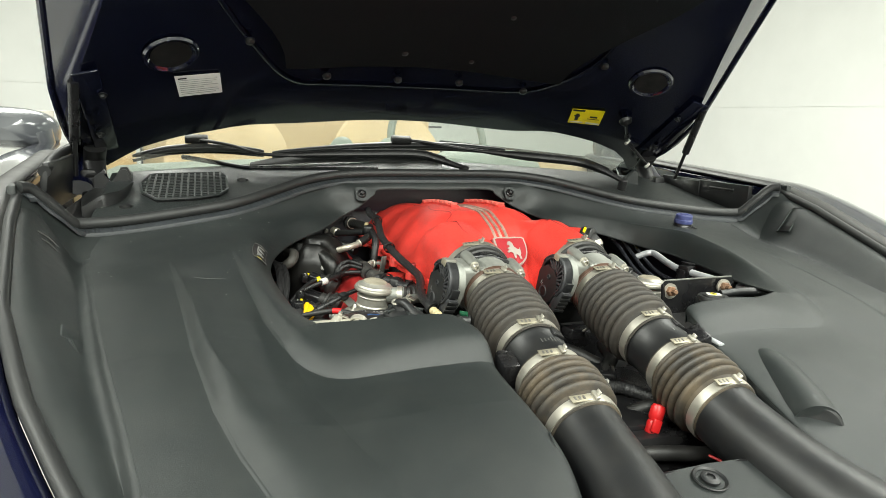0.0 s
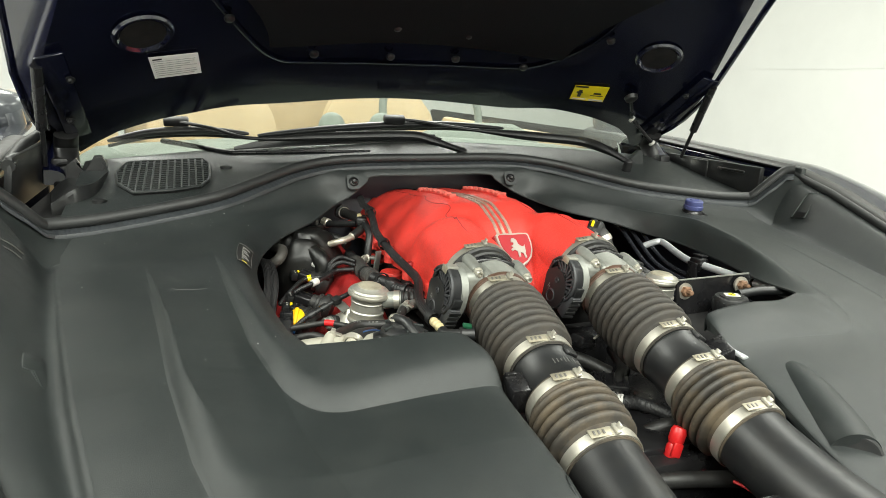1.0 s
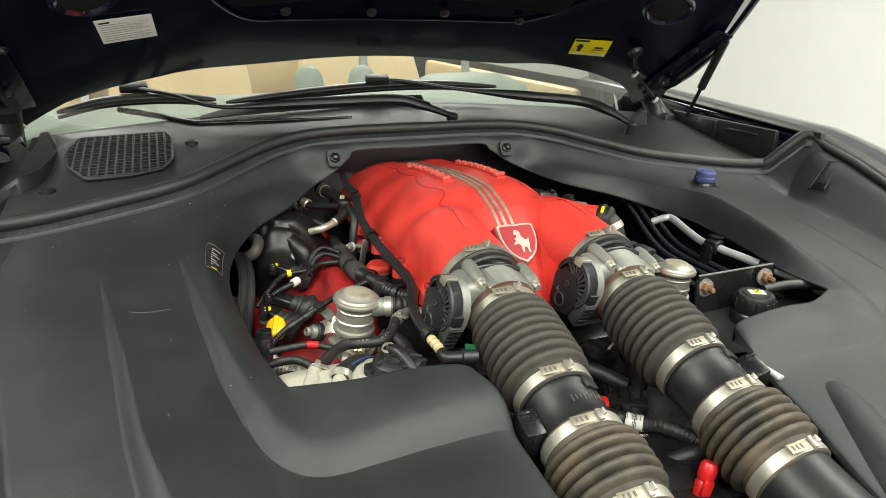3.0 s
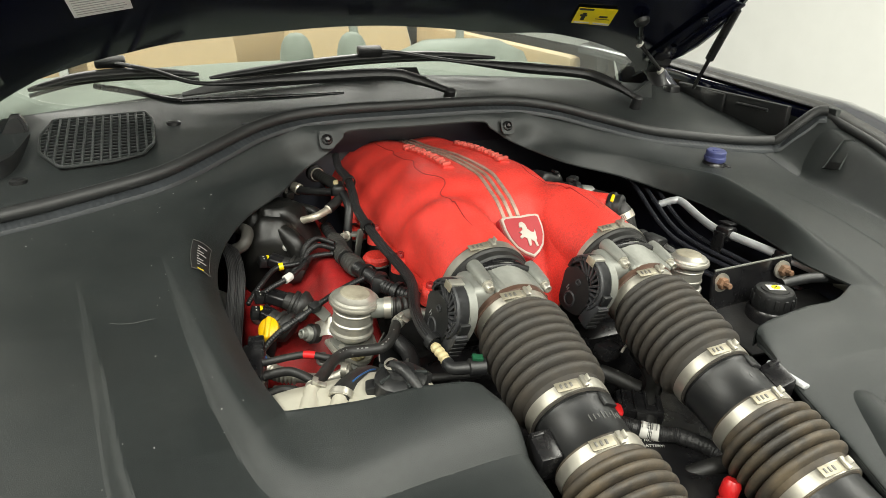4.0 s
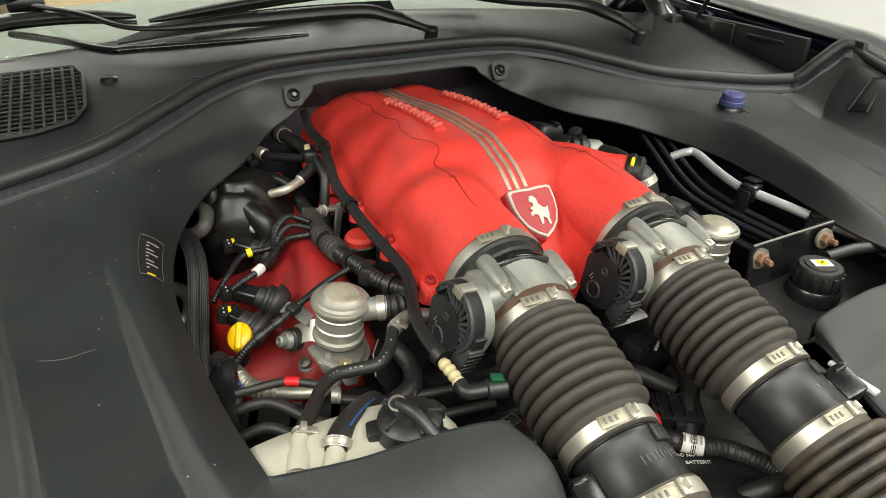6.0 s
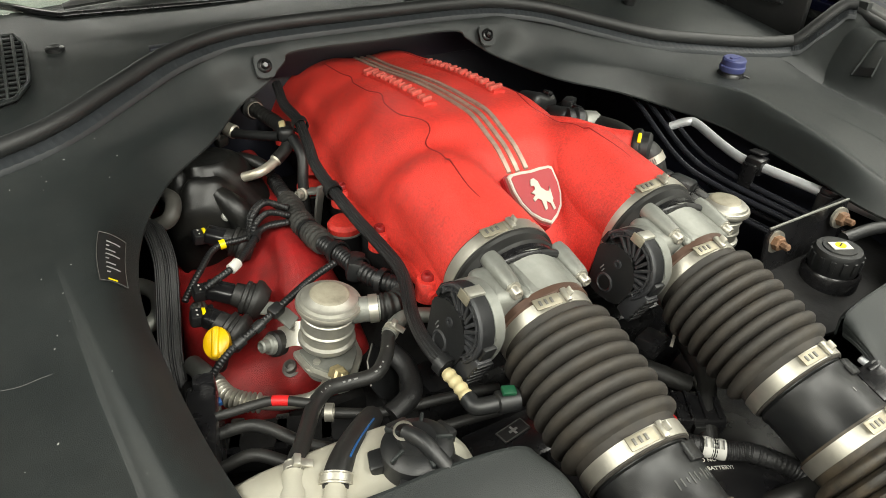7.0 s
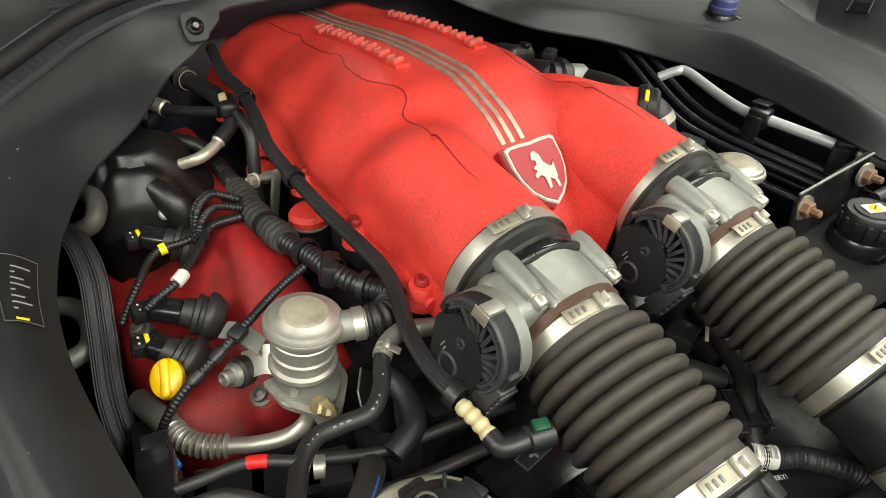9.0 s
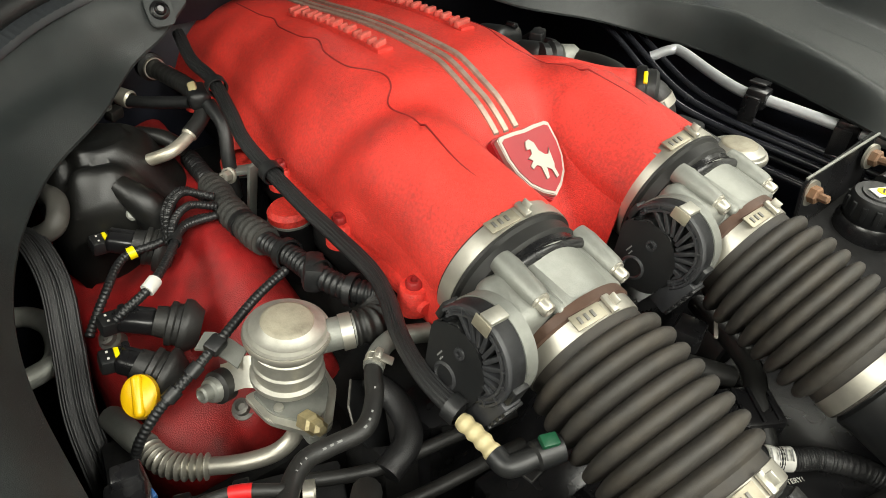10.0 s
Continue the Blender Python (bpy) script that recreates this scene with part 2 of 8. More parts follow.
def sweep(bm, line, r, seg=14, flat=1.0, up=(0, 0, 1)):
    """A round (or flattened) section along a line; r is a number or a function of the run 0..1."""
    line = [Vector(p) for p in line]
    n = len(line)
    run = [0.0]
    for a, b in zip(line[:-1], line[1:]):
        run.append(run[-1] + (b - a).length)
    rings, side = [], None
    for i, p in enumerate(line):
        d = (line[min(i + 1, n - 1)] - line[max(i - 1, 0)]).normalized()
        if side is None:
            side = d.cross(Vector(up))
            if side.length < 0.05:
                side = d.cross(Vector((1, 0, 0)))
        side = (side - d * side.dot(d)).normalized()
        top = side.cross(d)
        rad = r(run[i] / run[-1]) if callable(r) else r
        rings.append([bm.verts.new(p + side * (rad * math.cos(a)) + top * (rad * flat * math.sin(a))) for a in (2 * math.pi * k / seg for k in range(seg))])
    for ra, rb in zip(rings[:-1], rings[1:]):
        for k in range(seg):
            bm.faces.new((ra[k], ra[(k + 1) % seg], rb[(k + 1) % seg], rb[k]))
    bm.faces.new(rings[0])
    bm.faces.new(rings[-1][::-1])
    return bm


def tube(pts, r, n=8, seg=14, flat=1.0, up=(0, 0, 1)):
    return sweep(bmesh.new(), spline(pts, n), r, seg, flat, up)


def ribbed(r, depth, count, sharp=1.0):
    """A radius that swells into count ribs along the run."""
    return lambda t: r + depth * (0.5 - 0.5 * math.cos(2 * math.pi * count * t)) ** sharp


def lathe(prof, m, seg=36, bm=None):
    """Turns (radius, height) pairs about the z axis of m."""
    bm = bm or bmesh.new()
    rings = []
    for r, h in prof:
        if r < 1e-6:
            rings.append([bm.verts.new(m @ Vector((0, 0, h)))])
        else:
            rings.append([bm.verts.new(m @ Vector((r * math.cos(a), r * math.sin(a), h))) for a in (2 * math.pi * k / seg for k in range(seg))])
    for ra, rb in zip(rings[:-1], rings[1:]):
        for k in range(seg):
            q = (k + 1) % seg
            if len(ra) == 1 and len(rb) == 1:
                break
            if len(ra) == 1:
                bm.faces.new((ra[0], rb[q], rb[k]))
            elif len(rb) == 1:
                bm.faces.new((ra[k], ra[q], rb[0]))
            else:
                bm.faces.new((ra[k], ra[q], rb[q], rb[k]))
    return bm


def box(sx, sy, sz, m, bevel=0.002, bm=None, seg=2):
    own = bmesh.new()
    bmesh.ops.create_cube(own, size=1)
    for v in own.verts:
        v.co = Vector((v.co.x * sx, v.co.y * sy, v.co.z * sz))
    if bevel:
        bmesh.ops.bevel(own, geom=list(own.edges), offset=bevel, segments=seg, affect="EDGES", profile=0.5)
    bmesh.ops.transform(own, matrix=m, verts=own.verts)
    return merge(own, bm)


def merge(own, bm):
    if bm is None:
        return own
    me = bpy.data.meshes.new("joined")
    own.to_mesh(me)
    own.free()
    bm.from_mesh(me)
    bpy.data.meshes.remove(me)
    return bm


def prism(poly, h, m, bevel=0.0, bm=None):
    """A flat outline in x, y raised by h along z."""
    own = bmesh.new()
    lo = [own.verts.new((x, y, 0)) for x, y in poly]
    hi = [own.verts.new((x, y, h)) for x, y in poly]
    own.faces.new(lo[::-1])
    top = own.faces.new(hi)
    k = len(poly)
    for i in range(k):
        own.faces.new((lo[i], lo[(i + 1) % k], hi[(i + 1) % k], hi[i]))
    if bevel:
        bmesh.ops.bevel(own, geom=list(top.edges), offset=bevel, segments=2, affect="EDGES")
    bmesh.ops.transform(own, matrix=m, verts=own.verts)
    return merge(own, bm)


def frame_at(origin, z_axis, x_hint=(1, 0, 0)):
    z = Vector(z_axis).normalized()
    x = Vector(x_hint)
    x = (x - z * x.dot(z)).normalized()
    y = z.cross(x)
    m = Matrix((x, y, z)).transposed().to_4x4()
    m.translation = Vector(origin)
    return m


def sheet(rows, thick, bm=None, down=(0, 0, -1)):
    """A plate through a grid of points, with a second skin below and closed rims."""
    bm = bm or bmesh.new()
    d = Vector(down) * thick
    top = [[bm.verts.new(p) for p in row] for row in rows]
    low = [[bm.verts.new(Vector(p) + d) for p in row] for row in rows]
    nr, nc = len(rows), len(rows[0])
    for i in range(nr - 1):
        for j in range(nc - 1):
            bm.faces.new((top[i][j], top[i][j + 1], top[i + 1][j + 1], top[i + 1][j]))
            bm.faces.new((low[i][j], low[i + 1][j], low[i + 1][j + 1], low[i][j + 1]))
    for i in range(nr - 1):
        bm.faces.new((top[i][0], top[i + 1][0], low[i + 1][0], low[i][0]))
        bm.faces.new((top[i][-1], low[i][-1], low[i + 1][-1], top[i + 1][-1]))
    for j in range(nc - 1):
        bm.faces.new((top[0][j], low[0][j], low[0][j + 1], top[0][j + 1]))
        bm.faces.new((top[-1][j], top[-1][j + 1], low[-1][j + 1], low[-1][j]))
    return bm


def skin(grids, thick):
    """One closed plate through several grids that share their edges."""
    index, pts, quads, edges = {}, [], [], {}
    for grid in grids:
        ids = []
        for row in grid:
            line = []
            for p in row:
                key = (round(p.x, 6), round(p.y, 6), round(p.z, 6))
                if key not in index:
                    index[key] = len(pts)
                    pts.append(Vector(p))
                line.append(index[key])
            ids.append(line)
        for ra, rb in zip(ids[:-1], ids[1:]):
            for j in range(len(ra) - 1):
                face = []
                for v in (ra[j], ra[j + 1], rb[j + 1], rb[j]):
                    if v not in face:
                        face.append(v)
                if len(face) > 2:
                    quads.append(face)
    for f in quads:
        for a, b in zip(f, f[1:] + f[:1]):
            key = (min(a, b), max(a, b))
            edges[key] = 1 + (edges[key] if key in edges else 0)
    bm = bmesh.new()
    top = [bm.verts.new(p) for p in pts]
    low = [bm.verts.new(p - Vector((0, 0, thick))) for p in pts]
    for f in quads:
        bm.faces.new([top[v] for v in f])
        bm.faces.new([low[v] for v in f[::-1]])
    for (a, b), n in edges.items():
        if n == 1:
            bm.faces.new((top[a], top[b], low[b], low[a]))
    return bm


def loft(sections, n_along, n_across, tweak=None):
    """A fine grid from a few guiding sections."""
    cols = [spline(sec, n_across) for sec in sections]
    lines = [spline([c[j] for c in cols], n_along) for j in range(len(cols[0]))]
    grid = [[lines[j][i].copy() for j in range(len(lines))] for i in range(len(lines[0]))]
    if tweak:
        for row in grid:
            for p in row:
                p.z += tweak(p.x, p.y)
    return grid


def smooth(a, b, t):
    t = max(0.0, min(1.0, (t - a) / (b - a)))
    return t * t * (3 - 2 * t)


def flip(rows, s):
    return [[Vector((p[0] * s, p[1], p[2])) for p in row] for row in rows]


def hexbolt(name, at, axis, r, h, mat, parent, label="", washer=True):
    m = frame_at(at, axis)
    bm = lathe([(0, 0), (r * 1.45, 0), (r * 1.45, h * 0.2), (r * 1.05, h * 0.25)] if washer else [(0, 0), (r * 1.05, 0)], m, 20)
    own = lathe([(r, h * 0.1), (r, h * 0.85), (r * 0.85, h), (r * 0.5, h), (r * 0.45, h * 0.75), (0, h * 0.75)], m, 6)
    return part(name, merge(own, bm), mat, parent, label, sharp=25)

# ---- hall ----
def plane_box(name, x0, x1, y0, y1, z0, z1, mat, label, category):
    ob = link_mesh(name, box(x1 - x0, y1 - y0, z1 - z0, Matrix.Translation(((x0 + x1) / 2, (y0 + y1) / 2, (z0 + z1) / 2)), 0), mat)
    return tagged(ob, label, category, kind="structure")


plane_box("floor", -5.2, 5.2, -5.2, 7.2, -0.1, 0.0, FLOOR, "grey resin hall floor under the car", "floor")
plane_box("ceiling", -5.2, 5.2, -5.2, 7.2, 3.4, 3.5, WALL, "plain white hall ceiling", "ceiling")
plane_box("wall_north", -5.2, 5.2, 7.0, 7.2, 0.0, 3.4, WALL, "plain white painted hall wall", "wall")
plane_box("wall_south", -5.2, 5.2, -5.2, -5.0, 0.0, 3.4, WALL, "plain white painted hall wall", "wall")
plane_box("wall_east", 5.0, 5.2, -5.0, 7.0, 0.0, 3.4, WALL, "white panelled hall wall with a level joint", "wall")
plane_box("wall_west", -5.2, -5.0, -5.0, 7.0, 0.0, 3.4, WALL, "white panelled hall wall with a level joint", "wall")
for jx, jz in ((4.998, 1.36), (-4.998, 1.36)):
    plane_box("trim", jx - 0.004, jx + 0.004, -5.0, 7.0, jz - 0.01, jz + 0.01, WALL, "thin white joint strip along the wall", "trim")

plane_box("trim", -4.99, 4.99, 6.992, 6.999, 1.35, 1.37, WALL, "thin white joint strip along the wall", "trim")

# ---- car shell ----
car = thing("car", (0, 0, 0), "midnight blue convertible with its bonnet raised, parked indoors", "car")


def rim(y):
    """Inner edge of the wing: half width and height."""
    keys = ((-1.6, 0.20, 0.55), (-1.15, 0.36, 0.68), (-0.95, 0.46, 0.745), (-0.767, 0.553, 0.80), (-0.655, 0.605, 0.838), (-0.50, 0.655, 0.88), (-0.3, 0.69, 0.938), (-0.18, 0.705, 0.965), (0.3, 0.74, 0.985), (0.6, 0.76, 0.99))
    for (ya, wa, za), (yb, wb, zb) in zip(keys[:-1], keys[1:]):
        if y <= yb:
            t = (y - ya) / (yb - ya)
            return wa + (wb - wa) * t, za + (zb - za) * t
    return keys[-1][1:]


for s in (-1, 1):
    rows = []
    for k in range(41):
        y = -1.6 + 2.3 * k / 40
        a, z = rim(y)
        wide = 0.93 - 0.14 * smooth(-0.9, -1.6, y)
        rows.append(spline([(s * (a + 0.014), y, z - 0.02), (s * (a + 0.016), y, z), (s * (a + 0.05), y, z + 0.010), (s * (a * 0.45 + wide * 0.55), y, z + 0.004), (s * wide, y, z - 0.085), (s * (wide + 0.015), y, z - 0.3), (s * wide, y, 0.32)], 5))
    part("wing", sheet(rows, 0.002, down=(-s, 0, 0)), BLUE_PAINT, car, "glossy midnight blue wing")
    # painted shut-face seal strip along the wing
    line = [Vector((s * (rim(y)[0] + 0.004), y, rim(y)[1] + 0.003)) for y in (-1.15 + 0.97 * k / 24 for k in range(25))]
    part("wing_seal", sweep(bmesh.new(), line, 0.008, 10), SEAL_RUBBER, car, "black rubber edge seal along the wing")
    line = [Vector((s * (rim(y)[0] + 0.026), y, rim(y)[1] + 0.008)) for y in (-0.52 + 0.86 * k / 24 for k in range(25))]
    part("wing_strip", sweep(bmesh.new(), line, 0.018, 12, flat=0.35), RUBBER, car, "black rubber strip on the wing edge")
    # door and body side behind the wing
    rows = [[Vector((s * w, y, z)) for w, z in ((0.80, 0.985), (0.90, 0.96), (0.95, 0.8), (0.955, 0.5), (0.92, 0.3))] for y in (0.7, 1.2, 1.8, 2.6)]
    part("door", sheet(rows, 0.002, down=(-s, 0, 0)), BLUE_PAINT, car, "midnight blue body side")
    # mirror
    shape = [(w, y, h) for w, y, h in ((0.0, 0.612, 0.0), (0.030, 0.616, 0.55), (0.046, 0.640, 0.88), (0.050, 0.672, 1.0), (0.047, 0.705, 0.97))]
    rows = []
    for h, y, grow in shape:
        ring = []
        for k in range(29):
            t = 2 * math.pi * k / 28
            cx, cz = math.cos(t), math.sin(t)
            ring.append(Vector((s * (0.915 + 0.112 * grow * math.copysign(abs(cx) ** 0.62, cx)), y, 1.035 + 0.052 * grow * math.copysign(abs(cz) ** 0.75, cz) + 0.010 * cx * grow)))
        rows.append(ring)
    shell = part("door_mirror", sheet(rows, 0.003, down=(0, 1, 0)), MIRROR_SHELL, car, "lacquered door mirror, its grey standing for reflected white walls")
    part("mirror_glass", box(0.19, 0.003, 0.088, pose(s * 0.915, 0.703, 1.036, 0, 0, 0), 0.001), SILVER, shell)
    part("mirror_stalk", tube([(s * 0.845, 0.655, 1.030), (s * 0.835, 0.66, 0.990), (s * 0.838, 0.665, 0.955), (s * 0.845, 0.67, 0.92)], lambda t: 0.038 - 0.014 * smooth(0.0, 0.6, t), 8, 20, flat=0.75), MIRROR_SHELL, shell)
    part("mirror_joint", sweep(bmesh.new(), [Vector((s * (0.836 + 0.030 * math.cos(t)), 0.662 + 0.026 * math.sin(t), 0.985)) for t in (2 * math.pi * k / 24 for k in range(25))], 0.0022, 6), SEAL_RUBBER, shell, "thin dark joint round the stalk")

# nose that closes the car below the bay's front edge
rows = []
for y, z, w in ((-1.16, 0.655, 0.40), (-1.30, 0.63, 0.62), (-1.45, 0.59, 0.74), (-1.58, 0.53, 0.78), (-1.64, 0.44, 0.78), (-1.63, 0.30, 0.76), (-1.52, 0.22, 0.74)):
    rows.append(spline([(w * u, y + 0.16 * u * u, z - 0.02 * u * u) for u in (-1, -0.75, -0.4, 0, 0.4, 0.75, 1)], 4))
part("front_bumper", sheet(rows, 0.004), BLUE_PAINT, car, "midnight blue front bumper")
# tub below the bay, closing it to the ground
bm = box(1.3, 1.75, 0.02, Matrix.Translation((0, -0.55, 0.5)), 0.004)
part("undertray", bm, DEEP, car, "sooty black undertray, toned for shade")
bm = box(1.34, 0.02, 0.43, Matrix.Translation((0, 0.105, 0.695)), 0.004)
box(0.56, 0.018, 0.06, Matrix.Translation((0, 0.092, 0.925)), 0.002, bm)
part("bulkhead", bm, INNER_BLUE, car, "dark blue bulkhead behind the engine")
for s in (-1, 1):
    part("inner_wing", box(0.02, 0.62, 0.34, Matrix.Translation((s * 0.455, -0.22, 0.68)), 0.004), INNER_BLUE, car, "dull dark blue inner wing panel")
for s in (-1, 1):
    for wy in (-0.72, 2.05):
        wheel = part("wheel", lathe([(0.2, -0.11), (0.32, -0.12), (0.345, -0.09), (0.345, 0.09), (0.32, 0.12), (0.2, 0.11), (0.2, -0.11)], pose(s * 0.83, wy, 0.345, 0, 90, 0), 40), RUBBER, car, "black tyre")
        part("wheel_rim", lathe([(0, -0.02), (0.06, -0.01), (0.12, -0.05), (0.2, -0.1), (0.205, 0.1), (0.1, 0.09), (0, 0.09)], pose(s * 0.83, wy, 0.345, 0, 90 * s, 0), 24), ALU, wheel)


# ---- bay covers: one half drawn at the driver's side, mirrored for the other ----
CREASE_OUT = ((-0.28, 0.508), (-0.487, 0.481), (-0.583, 0.471), (-0.694, 0.451), (-0.756, 0.432), (-0.807, 0.412), (-1.1, 0.35))
CREASE_IN = ((-0.27, 0.420), (-0.421, 0.405), (-0.52, 0.392), (-0.587, 0.377), (-0.66, 0.352))


def crease_at(pts, y):
    for (ya, aa), (yb, ab) in zip(pts[:-1], pts[1:]):
        if yb <= y <= ya:
            return aa + (ab - aa) * (ya - y) / (ya - yb)
    return None


def rise(d, w, power=2.0):
    """Climbs at once from a sharp foot and eases out at the top."""
    return 0.0 if d <= 0 else 1.0 if d >= w else 1 - (1 - d / w) ** power


def soft_min(p, q, k):
    h = max(0.0, k - abs(p - q)) / k
    return min(p, q) - 0.25 * k * h * h


def inner_side(a, y):
    """Signed distance inside the raised rim round the opening."""
    cb = crease_at(CREASE_IN, y)
    inner = cb if cb is not None else (0.420 if y > -0.27 else 0.352)
    return soft_min(inner - a, y + 0.645 + 0.03 * (a - 0.25), 0.05)


def outer_side(a, y):
    ca = crease_at(CREASE_OUT, y)
    return -1.0 if ca is None else ca - a


def relief(x, y, near=1.0):
    """Two terraces that climb towards the opening, each from a sharp foot."""
    a = abs(x)
    z = 0.0
    d = outer_side(a, y)
    if d > 0:
        grow = max(0.0, min(1.0, (-0.28 - y) / 0.34))
        wide = 0.003 + 0.012 * grow + 0.034 * smooth(-0.60, -0.80, y)
        z += 0.0185 * grow * near * rise(d, wide, 1.35 + 0.7 * smooth(-0.58, -0.75, y)) * max(0.0, 1 - d / 0.095)
    if -0.004 < d < 0.004:
        z += 0.0012 * near * math.exp(-(d / 0.0012) ** 2) * smooth(-0.31, -0.44, y)
    if y < -0.26:
        grow = min(1.0, (-0.26 - y) / 0.26)
        d = inner_side(a, y)
        back = smooth(-0.60, -0.52, y)
        h = (0.0115 + 0.0025 * back) * grow * near
        z += -h * (1 - rise(d, 0.003 + (0.021 - 0.006 * back) * grow, 2.0 - 0.4 * back)) if d > 0 else -h * max(0.0, 1 + d / 0.085)
        if -0.004 < d < 0.004:
            z += 0.0011 * near * math.exp(-(d / 0.0012) ** 2) * smooth(-0.29, -0.40, y) * smooth(-0.62, -0.56, y)
    return z


def at_index(row, f):
    j = max(0, min(len(row) - 2, int(f)))
    return row[j].lerp(row[j + 1], f - j)


def follow(grid, start, knots):
    """Slides the points of each row so that fixed columns run along the fold lines."""
    for row in grid:
        y, marks, last = row[(start + len(row)) // 2].y, [(start, float(start))], len(row) - 1
        for column, pts in knots:
            want = crease_at(pts, y) if y < pts[0][0] else pts[0][1]
            if want is None:
                want = pts[-1][1]
            for turn in range(2):
                hit = next((j + (want - row[j].x) / (row[j + 1].x - row[j].x) for j in range(start, last) if row[j].x <= want < row[j + 1].x), None)
                if hit is not None:
                    spot = crease_at(pts, at_index(row, hit).y)
                    want = want if spot is None else spot
            share = smooth(-0.10, -0.26, y)
            hit = column if hit is None else column + (hit - column) * share
            if hit > marks[-1][1] + 4:
                marks.append((column, hit))
        marks.append((last, float(last)))
        fresh = []
        for j in range(start, last + 1):
            a, b = next((m, n) for m, n in zip(marks[:-1], marks[1:]) if m[0] <= j <= n[0])
            fresh.append(at_index(row, a[1] + (b[1] - a[1]) * (j - a[0]) / (b[0] - a[0])))
        row[start:] = fresh


def snap(grid, cols_from, cols_to):
    """Moves the nearest grid points onto the inner foot line, so that it runs clean."""
    for row in grid:
        vals = [inner_side(p.x, p.y) if p.y < -0.285 else -1.0 for p in row]
        for j in range(cols_from, cols_to - 1):
            u, v = vals[j], vals[j + 1]
            if u > 0 >= v and v > -0.9:
                t = u / (u - v)
                row[j if t < 0.5 else j + 1] = row[j].lerp(row[j + 1], t)
                break


def snap_foot(grid, cols):
    for j in range(1, cols):
        for i in range(len(grid) - 1):
            u, v = inner_side(grid[i][j].x, grid[i][j].y), inner_side(grid[i + 1][j].x, grid[i + 1][j].y)
            if u > 0 >= v:
                t = u / (u - v)
                at = grid[i][j].lerp(grid[i + 1][j], t)
                grid[i if t < 0.5 else i + 1][j] = at
                break


# sections from the opening outwards: by the cowl, beside the engine, towards the nose
BY_COWL = (
    ((0.0, 0.020, 0.949), (0.0, 0.022, 0.953), (0.0, 0.026, 0.958), (0.0, 0.031, 0.962), (0.0, 0.037, 0.966)),
    ((0.115, 0.020, 0.949), (0.115, 0.022, 0.953), (0.115, 0.026, 0.958), (0.115, 0.031, 0.962), (0.118, 0.037, 0.966)),
    ((0.135, 0.012, 0.938), (0.142, 0.016, 0.946), (0.150, 0.020, 0.953), (0.155, 0.028, 0.960), (0.16, 0.036, 0.965)),
    ((0.165, 0.000, 0.918), (0.172, 0.004, 0.930), (0.184, 0.010, 0.947), (0.196, 0.020, 0.959), (0.205, 0.030, 0.963)),
    ((0.203, -0.012, 0.900), (0.214, -0.006, 0.911), (0.232, 0.0, 0.936), (0.25, 0.010, 0.9525), (0.265, 0.020, 0.958)),
    ((0.250, -0.065, 0.884), (0.268, -0.056, 0.902), (0.288, -0.046, 0.914), (0.310, -0.036, 0.9360), (0.335, -0.028, 0.942)),
)
BY_ENGINE = (
    ((0.305, -0.115, 0.872), (0.332, -0.108, 0.894), (0.360, -0.100, 0.9065), (0.385, -0.094, 0.9190), (0.41, -0.085, 0.924)),
    ((0.340, -0.180, 0.866), (0.370, -0.172, 0.890), (0.410, -0.155, 0.8995), (0.452, -0.130, 0.9060), (0.50, -0.110, 0.909)),
    ((0.360, -0.250, 0.862), (0.384, -0.246, 0.888), (0.450, -0.222, 0.888), (0.525, -0.190, 0.889), (0.605, -0.140, 0.900)),
    ((0.366, -0.320, 0.858), (0.392, -0.320, 0.882), (0.465, -0.312, 0.882), (0.540, -0.290, 0.876), (0.614, -0.240, 0.872)),
    ((0.360, -0.400, 0.852), (0.388, -0.400, 0.876), (0.460, -0.400, 0.879), (0.530, -0.390, 0.871), (0.592, -0.365, 0.864)),
    ((0.350, -0.480, 0.848), (0.378, -0.485, 0.867), (0.450, -0.495, 0.863), (0.517, -0.490, 0.859), (0.571, -0.480, 0.855)),
)
BY_NOSE = (
    ((0.338, -0.555, 0.856), (0.366, -0.570, 0.856), (0.440, -0.580, 0.848), (0.502, -0.590, 0.845), (0.548, -0.595, 0.842)),
    ((0.336, -0.650, 0.833), (0.362, -0.660, 0.831), (0.425, -0.675, 0.829), (0.480, -0.685, 0.826), (0.525, -0.690, 0.822)),
    ((0.334, -0.800, 0.800), (0.360, -0.805, 0.799), (0.410, -0.810, 0.797), (0.455, -0.815, 0.794), (0.495, -0.820, 0.788)),
    ((0.320, -1.000, 0.745), (0.340, -1.000, 0.744), (0.375, -1.000, 0.742), (0.405, -1.000, 0.738), (0.430, -1.000, 0.732)),
    ((0.250, -1.180, 0.660), (0.262, -1.180, 0.660), (0.285, -1.180, 0.658), (0.305, -1.180, 0.655), (0.320, -1.180, 0.650)),
)
HALF = BY_COWL + BY_ENGINE + BY_NOSE
